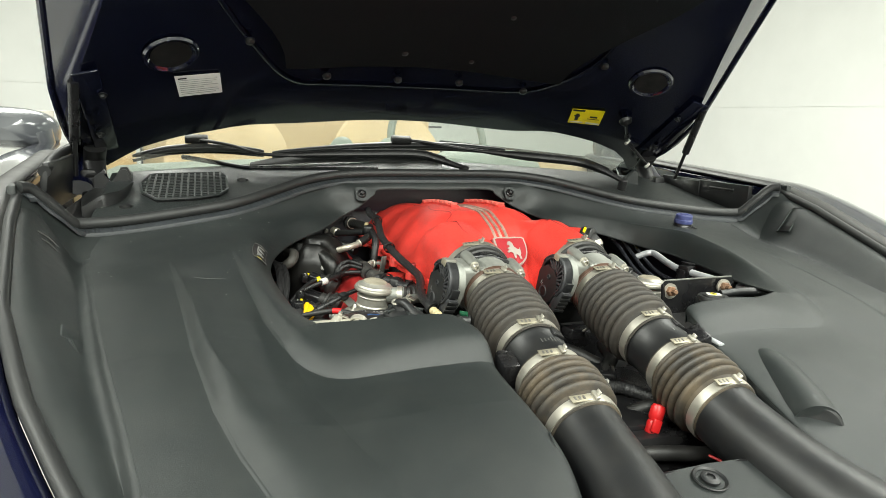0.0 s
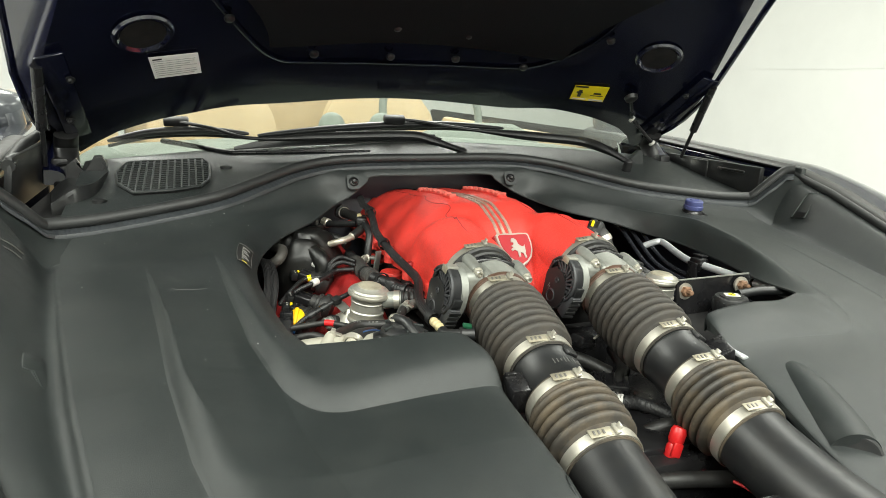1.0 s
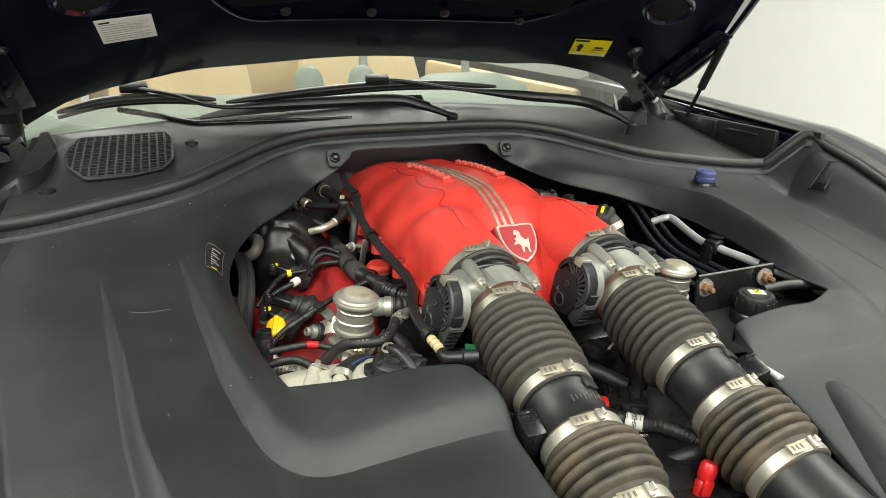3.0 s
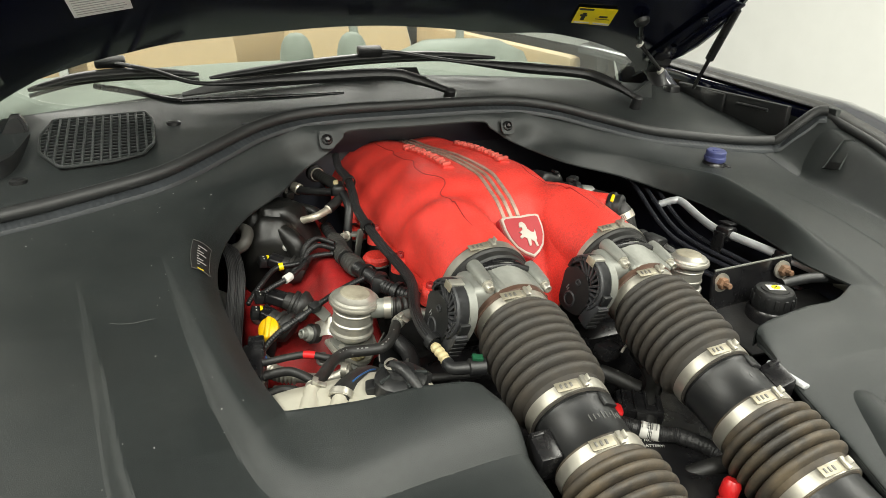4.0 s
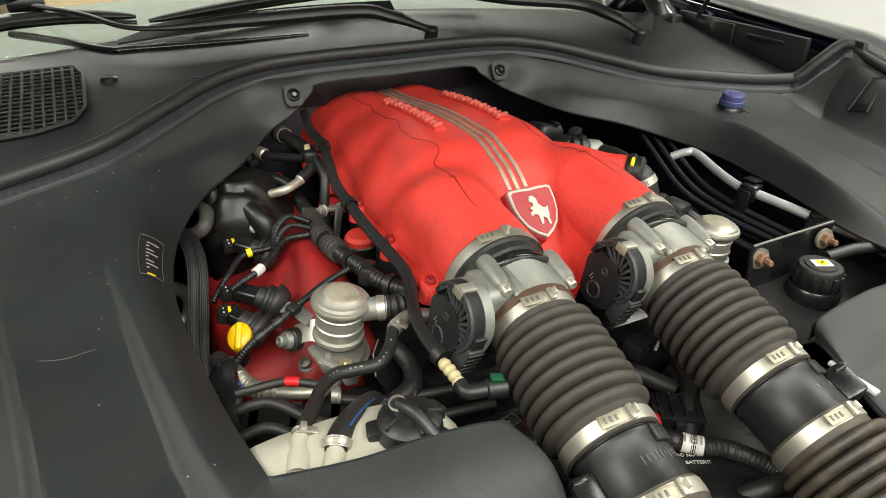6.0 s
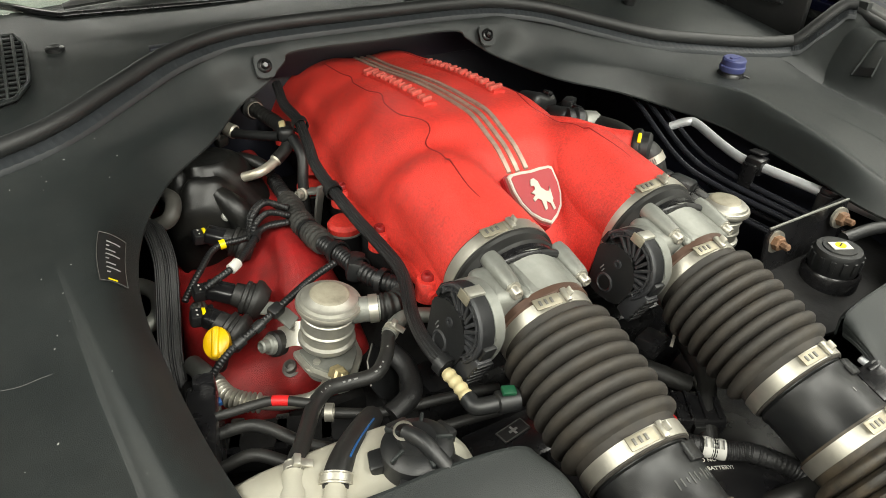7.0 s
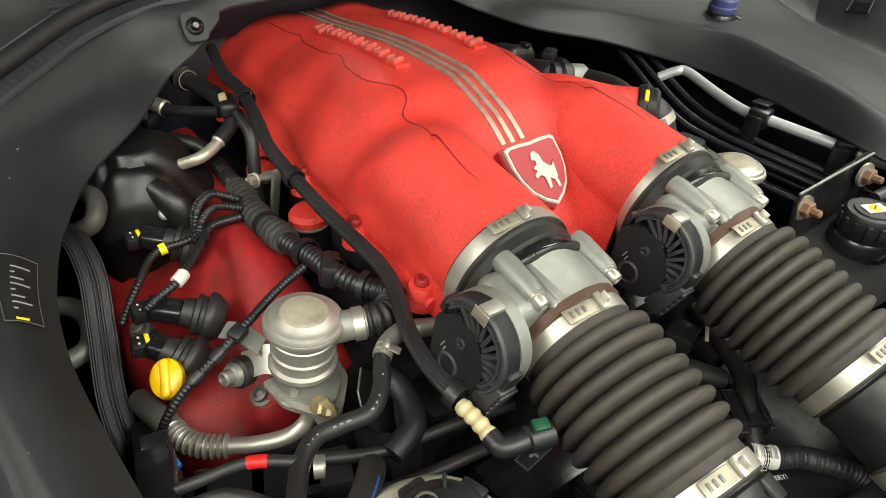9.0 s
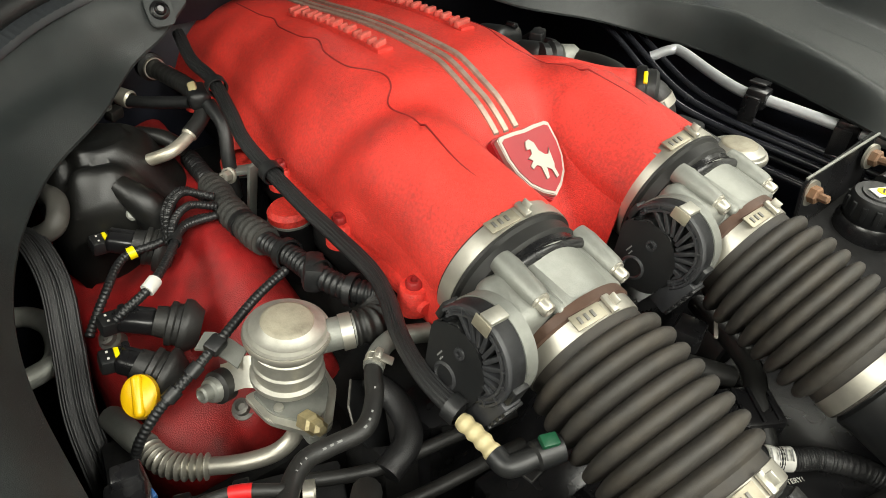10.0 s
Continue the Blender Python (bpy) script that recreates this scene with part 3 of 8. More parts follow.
LID_REAR = (
    ((0.162, -0.590, 0.822), (0.170, -0.584, 0.858), (0.22, -0.578, 0.866), (0.28, -0.572, 0.862), (0.339, -0.557, 0.857)),
    ((0.153, -0.612, 0.822), (0.161, -0.612, 0.851), (0.22, -0.610, 0.856), (0.28, -0.607, 0.853), (0.338, -0.600, 0.846)),
    ((0.151, -0.655, 0.806), (0.159, -0.655, 0.831), (0.22, -0.654, 0.835), (0.28, -0.653, 0.834), (0.337, -0.651, 0.833)),
    ((0.150, -0.720, 0.788), (0.159, -0.720, 0.815), (0.22, -0.718, 0.822), (0.28, -0.716, 0.821), (0.336, -0.712, 0.820)),
)
LID_FRONT = (
    ((0.149, -0.805, 0.768), (0.159, -0.805, 0.796), (0.23, -0.803, 0.803), (0.28, -0.802, 0.803), (0.335, -0.801, 0.801)),
    ((0.168, -0.900, 0.732), (0.180, -0.902, 0.762), (0.24, -0.910, 0.773), (0.28, -0.915, 0.773), (0.330, -0.915, 0.771)),
    ((0.185, -0.990, 0.690), (0.195, -1.000, 0.722), (0.24, -1.010, 0.738), (0.28, -1.005, 0.742), (0.321, -1.001, 0.745)),
    ((0.170, -1.150, 0.600), (0.176, -1.165, 0.625), (0.20, -1.175, 0.645), (0.225, -1.180, 0.655), (0.251, -1.181, 0.660)),
)
BOX = LID_REAR + LID_FRONT


EDGE_FAR = {6: ((0.325, -0.115, 0.868), (0.346, -0.108, 0.892)), 7: ((0.378, -0.169, 0.853), (0.392, -0.170, 0.888)), 8: ((0.397, -0.238, 0.850), (0.425, -0.236, 0.888)), 9: ((0.392, -0.308, 0.849), (0.418, -0.312, 0.885)), 10: ((0.378, -0.394, 0.848), (0.400, -0.398, 0.880)), 11: ((0.347, -0.480, 0.852), (0.380, -0.484, 0.868))}
def crisp(sec, share):
    """Draws the third point of a section close to the second, for a tighter rim."""
    b, d = Vector(sec[1]), Vector(sec[3])
    return sec[:2] + (tuple(b.lerp(d, share) + Vector((0, 0, 0.0012))),) + sec[3:]


FAR = tuple(crisp(EDGE_FAR[i] + sec[2:], 0.22) if i in EDGE_FAR else sec for i, sec in enumerate(HALF))
HALF = tuple(crisp(sec, 0.30) if 8 <= i <= 11 else sec for i, sec in enumerate(HALF))


def far_box(i, sec):
    """The far lid has a thinner, squarer edge than the near one."""
    (xa, ya, za), (xb, yb, zb) = sec[:2]
    drop = 0.009 if i == 0 else 0.004 if i == 1 else 0.0
    rest = tuple((x, y - drop * (1 if k < 2 else 0.0), z - 0.4 * drop * (1 if k < 2 else 0.0)) for k, (x, y, z) in enumerate(sec[2:]))
    wider = 0.017 + (0.0, -0.005, -0.007, 0.002, 0.015, 0.022, 0.035, 0.030)[i]
    return ((xa - wider, ya - drop, za + 0.018), (xb - wider, yb - drop, zb - 0.001)) + rest


FAR_BOX = tuple(far_box(i, sec) for i, sec in enumerate(BOX))
GRIDS = {}


def bay_cover(s, label):
    cover = thing("bay_cover", (s * 0.45, -0.45, 0.85), label, "engine cover", "engine bay covers")
    table = HALF if s < 0 else FAR
    rear = loft(table[:13], 24, 36)
    follow(rear, 0, ((48, CREASE_IN), (94, CREASE_OUT)))
    for row in rear:
        for p in row:
            p.z += relief(p.x, p.y, 1.0 if s < 0 else 0.3)
    cols = [spline(bx, 18)[:-1] + spline(sec, 36) for bx, sec in zip(BOX if s < 0 else FAR_BOX, (table[12], tuple(((p[0] + q[0]) / 2, (p[1] + q[1]) / 2, (p[2] + q[2]) / 2) if k > 0 else (0.338, -0.600, 0.849) for k, (p, q) in enumerate(zip(table[12], table[13]))), table[13], tuple(((p[0] + q[0]) / 2, (p[1] + q[1]) / 2, (p[2] + q[2]) / 2) for p, q in zip(table[13], table[14])), table[14], tuple(((p[0] + q[0]) / 2, (p[1] + q[1]) / 2, (p[2] + q[2]) / 2) for p, q in zip(table[14], table[15])), table[15], table[16]))]
    lines = [spline([c[j] for c in cols], 24) for j in range(len(cols[0]))]
    front = [[lines[j][i].copy() for j in range(len(lines))] for i in range(len(lines[0]))]
    for turn in range(60):
        for i, row in enumerate(front):
            share = 0.5 * smooth(0, 14, i)
            old = [p.copy() for p in row[52:110]]
            for j in range(1, len(old) - 1):
                row[52 + j] = old[j].lerp((old[j - 1] + old[j + 1]) / 2, share)
    follow(front, 72, ((120, CREASE_IN), (166, CREASE_OUT)))
    snap(front[1:], 74, 216)
    snap_foot(front, 84)
    for row in front:
        for p in row:
            p.z += relief(p.x, p.y, 1.0 if s < 0 else 0.3)
    for j in range(145):
        front[0][72 + j] = rear[-1][j].copy()
    bm = skin((flip(rear, s), flip(front, s)), 0.0025)
    part("top_panel", bm, PLASTIC, cover, sharp=15)
    edge = [p.copy() for p in front[0][15:73]]
    part("front_lip", sheet(flip([[p + Vector((0, 0.001, 0.0)) for p in edge], [p + Vector((0, 0.004, -0.006)) for p in edge], [p + Vector((0, 0.003, -0.022)) for p in edge]], s), 0.002, down=(0, -1, 0)), PLASTIC, cover)
    GRIDS[s] = [[row[j * 9 // 4] for j in range(65)] for row in rear[::2]]
    rim_line = [row[-1] for row in rear[24 * 9:]] + [row[-1] for row in front]
    side = []
    for k in range(121):
        y = -0.20 - 0.9 * k / 120
        a, z = rim(y)
        b, w = 0.618, 0.874
        if y < -0.235:
            past = min((p for p in rim_line if p.y <= y), key=lambda p: -p.y, default=rim_line[-1])
            b, w = past.x, past.z
        dz = z - w
        foot = 0.007 * smooth(-0.30, -0.50, y)
        side.append(spline([(s * (b - 0.004), y, w - 0.0003), (s * (b + 0.004), y, w - 0.0022), (s * (b + 0.010), y, w - 0.0045 - 0.7 * foot), (s * (b + 0.26 * (a - b)), y, w - 0.005 + 0.10 * dz - 0.9 * foot), (s * (b + 0.52 * (a - b)), y, w + 0.42 * dz - 0.4 * foot), (s * (b + 0.80 * (a - b)), y, w + 0.86 * dz), (s * (a + 0.003), y, z)], 4))
    part("side_panel", sheet(side, 0.0025), PLASTIC, cover, "black side trim rising to the wing")
    return cover


cover_left = bay_cover(-1, "large satin black moulded engine bay cover with sweeping creases")
cover_right = bay_cover(1, "satin black moulded engine bay cover beside the brake reservoir cap")

# corner gussets between cowl and wing
for s, cv in ((-1, cover_left), (1, cover_right)):
    rows = [spline([(s * 0.600, -0.140, 0.899), (s * 0.632, -0.155, 0.903), (s * 0.652, -0.168, 0.923), (s * 0.674, -0.181, 0.947), (s * 0.702, -0.195, 0.967)], 4),
            spline([(s * 0.613, -0.185, 0.887), (s * 0.640, -0.195, 0.891), (s * 0.663, -0.205, 0.916), (s * 0.686, -0.213, 0.951), (s * 0.703, -0.222, 0.9635)], 4),
            spline([(s * 0.612, -0.240, 0.864), (s * 0.636, -0.243, 0.8660), (s * 0.657, -0.247, 0.8920), (s * 0.681, -0.251, 0.926), (s * 0.697, -0.256, 0.939)], 4)]
    part("corner_flange", box(0.012, 0.030, 0.070, pose(s * 0.711, -0.203, 0.945, 0, 0, -10 * s), 0.004), PLASTIC, cv)
    part("corner_panel", sheet([spline([r[j] for r in rows], 5) for j in range(len(rows[0]))], 0.0025), PLASTIC, cv)

# ---- cowl: bolts on their tabs, rubber seal, tray, grille ----
cowl = thing("cowl_panel", (0, 0.15, 0.93), "black plastic scuttle panel below the windscreen", "cowl", kind="structure")
for s in (-1, 1):
    m = frame_at((s * 0.162, 0.002, 0.940), (0, -0.86, 0.5))
    tab = part("bolt_tab", prism([(0.0125 * math.copysign(abs(math.cos(t)) ** 0.45, math.cos(t)), 0.0150 * math.copysign(abs(math.sin(t)) ** 0.6, math.sin(t))) for t in (2 * math.pi * k / 28 for k in range(28))], 0.0022, m, 0.0009), PLASTIC, cowl)
    part("bolt_head", lathe([(0.0090, 0.003), (0.0090, 0.0055), (0.0075, 0.007), (0.0056, 0.0075), (0.0054, 0.0115), (0.0035, 0.013), (0.003, 0.0105), (0, 0.0105)], m @ Matrix.Translation((0, 0, -0.0018)), 20), PLASTIC_DARK, tab, "black bolt head")
seal_half = [(0, 0.046, 0.978), (0.12, 0.045, 0.978), (0.2, 0.038, 0.975), (0.27, 0.012, 0.966), (0.335, -0.032, 0.951), (0.41, -0.082, 0.934), (0.5, -0.110, 0.922), (0.58, -0.132, 0.914), (0.635, -0.148, 0.913), (0.648, -0.158, 0.918), (0.668, -0.172, 0.944), (0.692, -0.186, 0.970), (0.704, -0.2, 0.974)]
seal_line = [(-x, y, z) for x, y, z in seal_half[:0:-1]] + seal_half
part("seal_tube", sweep(bmesh.new(), spline(seal_line, 6), 0.0095, 14), SEAL_RUBBER, cowl, "round black rubber bonnet seal")
strip = spline(seal_line, 40)
rows = []
for k, p in enumerate(strip):
    along = strip[min(k + 1, len(strip) - 1)] - strip[max(k - 1, 0)]
    side = along.cross(Vector((0, 0, 1))).normalized()
    wide = 0.016 + 0.004 * smooth(0.15, 0.45, abs(p.x))
    tooth = 0.0005 * (k % 4 < 2)
    rows.append([p + side * d + Vector((0, 0, z + tooth)) for d, z in ((0.002, -0.0070), (0.008, -0.0078), (wide, -0.0125), (wide + 0.0015, -0.0165))])
part("seal_foot", sheet(rows, 0.002), SEAL_STRIP, cowl, "ribbed grey rubber seal carrier")


def tray_z(a, y):
    """Scuttle tray: rises gently to the rear."""
    return 0.9335 + 0.165 * y - 0.03 * (a - 0.415)


rows = []
for k in range(49):
    x = -0.632 + 1.332 * k / 48
    a = abs(x)
    pts = [p for p in spline(seal_half[:10], 6)]
    near = min(pts, key=lambda p: abs(p.x - a))
    ys, zs = (near.y, near.z) if a < 0.645 else (-0.165, 0.915)
    zf = zs - 0.02
    y2, y3 = ys + 0.040, max(ys + 0.09, 0.11)
    back = 0.290 - 0.10 * (a / 0.7) ** 2
    rows.append([Vector((x, y, z)) for y, z in ((ys + 0.004, zf), (ys + 0.018, min(zf + 0.004, tray_z(a, ys + 0.018))), (y2, tray_z(a, y2)), ((y2 + y3) / 2, tray_z(a, (y2 + y3) / 2)), (y3, tray_z(a, y3)), ((y3 + back) / 2, tray_z(a, (y3 + back) / 2)), (back, tray_z(a, back)))])
part("scuttle_tray", sheet(rows, 0.004), PLASTIC, cowl, "grey-black scuttle tray")
# air inlet grille with crossing bars
grille = thing("air_grille", (-0.48, 0.06, 0.945), "black plastic fresh air grille with square mesh in the tray", "grille")
OCTAGON = [(-0.4225, 0.173), (-0.413, 0.140), (-0.4145, 0.0425), (-0.430, 0.0085), (-0.472, -0.0075), (-0.536, -0.0110), (-0.5655, 0.045), (-0.5715, 0.105), (-0.557, 0.170)]


def grille_point(x, y, lift=0.0):
    return Vector((x, y, tray_z(-x, y) + 0.0052 + lift))


def span(axis, v):
    """Where a line at x (axis 0) or y (axis 1) = v crosses the outline."""
    hits = []
    for p, q in zip(OCTAGON, OCTAGON[1:] + OCTAGON[:1]):
        if (p[axis] - v) * (q[axis] - v) < 0:
            t = (v - p[axis]) / (q[axis] - p[axis])
            hits.append(p[1 - axis] + (q[1 - axis] - p[1 - axis]) * t)
    return min(hits), max(hits)


def bar(p, q, wide, tall):
    m = frame_at((p + q) / 2, (-0.03, -0.165, 1), tuple(q - p))
    return box((q - p).length, wide, tall, m, 0.0004, seg=1)


for k in range(1, 13):
    x = -0.570 + 0.157 * k / 13
    lo, hi = span(0, x)
    part("long_bar", bar(grille_point(x, lo), grille_point(x, hi), 0.0034, 0.0030), PLASTIC, grille)
for k in range(1, 16):
    y = -0.011 + 0.184 * k / 16
    lo, hi = span(1, y)
    part("cross_bar", bar(grille_point(lo, y, -0.0006), grille_point(hi, y, -0.0006), 0.0027, 0.0024), PLASTIC, grille)
ring = [grille_point(x, y) for x, y in OCTAGON]
loop = [ring[i].lerp(ring[(i + 1) % 9], t) for i in range(9) for t in (0.06, 0.5, 0.94)]
part("rim", sweep(bmesh.new(), loop + loop[:2], 0.0026, 8), PLASTIC, grille)
# thin dark plate paints the shade seen between the bars
part("shaft", prism([(p.x, p.y) for p in ring[::-1]], 0.002, Matrix(((1, 0, 0, 0), (0, 1, 0, 0), (0.03, 0.165, 1, 0.9335 + 0.03 * 0.415 - 0.0014), (0, 0, 0, 1)))), DEEP, grille, "dark plate standing for the shaded shaft below the mesh")

# ---- windscreen and cabin behind it ----
rows = []
for k in range(25):
    x = -0.68 + 1.36 * k / 24
    c = (x / 0.7) ** 2
    rows.append([Vector((x, 0.275 - 0.10 * c + 0.62 * t + 0.10 * c * t, 0.987 - 0.040 * c + 0.36 * t - 0.015 * c * t)) for t in (0, 0.25, 0.5, 0.75, 1.0)])
screen = part("windscreen", sheet(rows, 0.005), GLASS, car, "clear greenish laminated windscreen")
screen.visible_shadow = False
band = []
for k in range(14):
    x = -0.36 + 0.46 * k / 13
    c = (x / 0.7) ** 2
    top = 0.034 * smooth(-0.36, -0.28, x)
    band.append([Vector((x, 0.275 - 0.10 * c + 0.62 * t + 0.10 * c * t - 0.004, 0.987 - 0.040 * c + 0.36 * t + 0.007)) for t in (-0.01, top * 0.5, top)])
part("cowl_panel", sheet(band, 0.003), PLASTIC_SMOOTH, car, "black cover strip along the glass base")
frame_line = [r[-1] for r in rows]
part("screen_frame", sweep(bmesh.new(), frame_line, 0.022, 10), BLUE_PAINT, car)
for s in (-1, 1):
    part("screen_pillar", tube([(s * 0.69, 0.18, 0.935), (s * 0.69, 0.5, 1.13), (s * 0.685, 0.9, 1.345)], 0.026, flat=0.7), BLUE_PAINT, car)
rows = [[Vector((x, y, z - 0.03 * (x / 0.7) ** 2)) for y, z in ((0.30, 0.968), (0.5, 0.972), (0.75, 0.966), (0.92, 0.946), (0.98, 0.90), (0.99, 0.72))] for x in (-0.68 + 1.36 * k / 12 for k in range(13))]
part("dashboard", sheet(rows, 0.02), DASH, car, "leather dashboard top, paled green-grey for haze on the glass")
for dx, dr in ((-0.046, 0.043), (0.106, 0.041)):
    part("dash_vent", lathe([(0, 0.058), (dr * 0.35, 0.0555), (dr * 0.66, 0.046), (dr * 0.88, 0.030), (dr, 0.006), (dr * 1.05, -0.03)], pose(dx, 0.80, 0.973), 28), DASH, car, "round domed dashboard vent")
part("instrument_hood", lathe([(0, 0.10), (0.09, 0.095), (0.15, 0.06), (0.175, 0.0), (0.18, -0.02)], pose(0.46, 0.86, 0.900) @ Matrix.Diagonal((1.4, 0.7, 1, 1)), 36), DASH, car, "domed instrument hood")
bm = sweep(bmesh.new(), [Vector((0.36 + 0.18 * math.cos(t), 1.05 + 0.06 * math.sin(t), 1.02 + 0.17 * math.sin(t))) for t in (2 * math.pi * k / 40 for k in range(41))], 0.014, 10)
part("steering_wheel", bm, DASH, car, "grey leather steering wheel")
for sx in (-0.36, 0.36):
    bm = loft([[(sx - w, y, z), (sx - w * 0.5, y - 0.03, z), (sx, y - 0.035, z), (sx + w * 0.5, y - 0.03, z), (sx + w, y, z)] for w, y, z in ((0.24, 1.62, 0.5), (0.26, 1.68, 0.75), (0.25, 1.74, 0.95), (0.2, 1.78, 1.05), (0.13, 1.80, 1.12), (0.12, 1.81, 1.18), (0.08, 1.82, 1.22))], 5, 4)
    part("seat_back", sheet(bm, 0.09, down=(0, 1, 0)), LEATHER, car, "tan leather seat back with headrest")
    part("seat_cushion", box(0.5, 0.5, 0.16, Matrix.Translation((sx, 1.4, 0.52)), 0.05, seg=4), LEATHER, car)
for s in (-1, 1):
    part("door_card", box(0.05, 1.3, 0.46, Matrix.Translation((s * 0.77, 1.35, 0.73)), 0.02), LEATHER, car, "tan leather door trim")
part("rear_trim", box(1.5, 0.08, 0.62, Matrix.Translation((0, 2.35, 0.86)), 0.03), LEATHER, car, "tan leather rear bulkhead")
part("cabin_floor", box(1.5, 2.0, 0.03, Matrix.Translation((0, 1.4, 0.36)), 0.005), DASH, car)
part("rear_deck", sheet([[Vector((x, y, z)) for y, z in ((2.4, 1.06), (2.9, 1.05), (3.35, 0.98), (3.5, 0.6), (3.45, 0.3))] for x in (-0.85, -0.6, 0, 0.6, 0.85)], 0.01), BLUE_PAINT, car, "midnight blue boot lid")

# ---- bonnet, raised ----
bonnet = thing("bonnet", (0, 0.3, 1.08), "raised midnight blue bonnet with black insulation inside", "bonnet")


def hood_z(x, y):
    return 1.087 - 0.30 * x * x + 0.62 * (0.30 - y) + 0.06 * (0.30 - y) ** 2


def arch(x, y):
    """How far the trailing edge is drawn forward beside the centre."""
    a = abs(x)
    lift = 0.032 * math.exp(-((a - 0.41) / 0.13) ** 2) if a < 0.41 else (0.032 + 0.010 * smooth(0.41, 0.52, a)) * (1 - 0.65 * smooth(0.57, 0.67, a))
    lift += 0.022 * smooth(0.28, 0.44, x) * (1 - smooth(0.60, 0.68, x))
    return lift * smooth(0.10, 0.30, y)


def hood_half(y):
    keys = ((0.30, 0.65), (0.15, 0.682), (0.06, 0.672), (0.0, 0.645), (-0.1, 0.598), (-0.2, 0.555), (-0.3, 0.515), (-0.45, 0.48), (-0.7, 0.40), (-1.0, 0.3))
    for (ya, a), (yb, b) in zip(keys[:-1], keys[1:]):
        if y >= yb:
            return a + (b - a) * (ya - y) / (ya - yb)
    return keys[-1][1]


rows = []
for k in range(41):
    y = 0.30 - 1.28 * k / 40
    w = hood_half(y)
    rows.append([Vector((w * u, y - arch(w * u, y), hood_z(w * u, y - arch(w * u, y)))) for u in (-1 + 2 * j / 36 for j in range(37))])
part("inner_skin", sheet(rows, 0.006, down=(0, 0.5, 0.85)), BONNET_PAINT, bonnet, "glossy midnight blue inner bonnet skin")


def hood_rim(s, y):
    return max(hood_half(y) + 0.012, 0.692 + 0.14 * min(y, 0.06) if s < 0 else 0.674 + 0.26 * min(y, 0.06))


def rim_z(s, y):
    w = hood_half(y)
    return hood_z(w, y) + (0.62 if s < 0 else 0.5) * (hood_rim(s, y) - w)


# sloping lacquered flank between the inner panel and the rim
for s in (-1, 1):
    rows, edge = [], []
    for k in range(33):
        y = 0.29 - 1.25 * k / 32
        w, o = hood_half(y), hood_rim(s, y)
        rows.append([Vector((s * (w + (o - w) * t), y, hood_z(w, y) + (rim_z(s, y) - hood_z(w, y)) * t ** 1.15 - 0.0015)) for t in (0, 0.1, 0.3, 0.55, 0.8, 1)])
        edge.append(rows[-1][-1] + Vector((s * 0.002, 0, -0.002)))
    part("edge_flank", sheet(rows, 0.002, down=(0, 0.5, 0.85)), BLUE_PAINT, bonnet, "glossy lacquered edge flank")
    part("edge_fold", sweep(bmesh.new(), edge, 0.0055, 8), BLUE_PAINT, bonnet, "folded bonnet edge")
rows = []
for k in range(33):
    y = 0.31 - 1.3 * k / 32
    row = []
    for u in (-1 + 2 * j / 30 for j in range(31)):
        s = -1 if u < 0 else 1
        w = hood_rim(s, y) + 0.006
        row.append(Vector((w * u, y + 0.012 * (1 - u ** 8) - arch(w * u, y), hood_z(w * u, y - arch(w * u, y)) + 0.035 * (1 - u ** 6) + (rim_z(s, y) + 0.004 - hood_z(w, y)) * u ** 4)))
    rows.append(row)
part("outer_skin", sheet(rows, 0.004, down=(0, 0.5, 0.85)), BLUE_PAINT, bonnet)
# insulation pad, sunk in a raised frame
rows = []
for k in range(29):
    t = k / 28
    y = 0.10 - 0.95 * t
    w = (0.30 + 0.16 * smooth(0.0, 0.35, t)) * (1 - 0.35 * smooth(0.5, 1.0, t))
    rows.append([Vector((w * u, y - 0.035 * u * u * (1 - t), hood_z(w * u, y) - 0.006 - 0.006 * (1 - u ** 8))) for u in (-1 + 2 * j / 24 for j in range(25))])
part("insulation_pad", sheet(rows, 0.005, down=(0, -0.3, -0.6)), PAD, bonnet, "black felt insulation pad")

# ---- intake plenum ----
plenum = thing("intake_plenum", (0, -0.17, 0.82), "red crackle-painted intake manifold with cast ribs", "intake manifold")
NECK_X, NECK_Z, NECK_R = 0.084, 0.868, 0.051


def plenum_half(y):
    return 0.134 + 0.0045 * (0.5 + 0.5 * math.cos(2 * math.pi * (y + 0.30) / 0.105)) * smooth(-0.40, -0.33, y) + 0.008 * smooth(-0.25, 0.1, y)


def plenum_z(x, y):
    a = abs(x)
    w = plenum_half(y)
    u = min(1.0, a / w)
    crown = 0.9425 - 0.095 * smooth(-0.26, 0.02, y) * max(0.0, y + 0.22) - 0.020 * smooth(-0.23, -0.31, y) - 0.105 * smooth(-0.285, -0.42, y)
    lump = 0.5 + 0.5 * math.cos(2 * math.pi * (y + 0.30) / 0.105)
    body = crown - 0.082 * u ** 3.6 + 0.0026 * lump * math.exp(-((a - 0.108) / 0.028) ** 2) * smooth(-0.37, -0.31, y)
    body -= 0.007 * math.exp(-(a / 0.030) ** 2)
    d = abs(a - NECK_X)
    neck = NECK_Z + math.sqrt(max(0.0, NECK_R ** 2 - d * d)) if d < NECK_R else NECK_Z - (d - NECK_R) * 4
    neck += 0.012 * smooth(-0.42, -0.30, y) - 0.060 * smooth(-0.31, -0.20, y)
    k = 110.0
    return math.log(math.exp(k * (body - 0.9)) + math.exp(k * (neck - 0.9))) / k + 0.9


rows = []
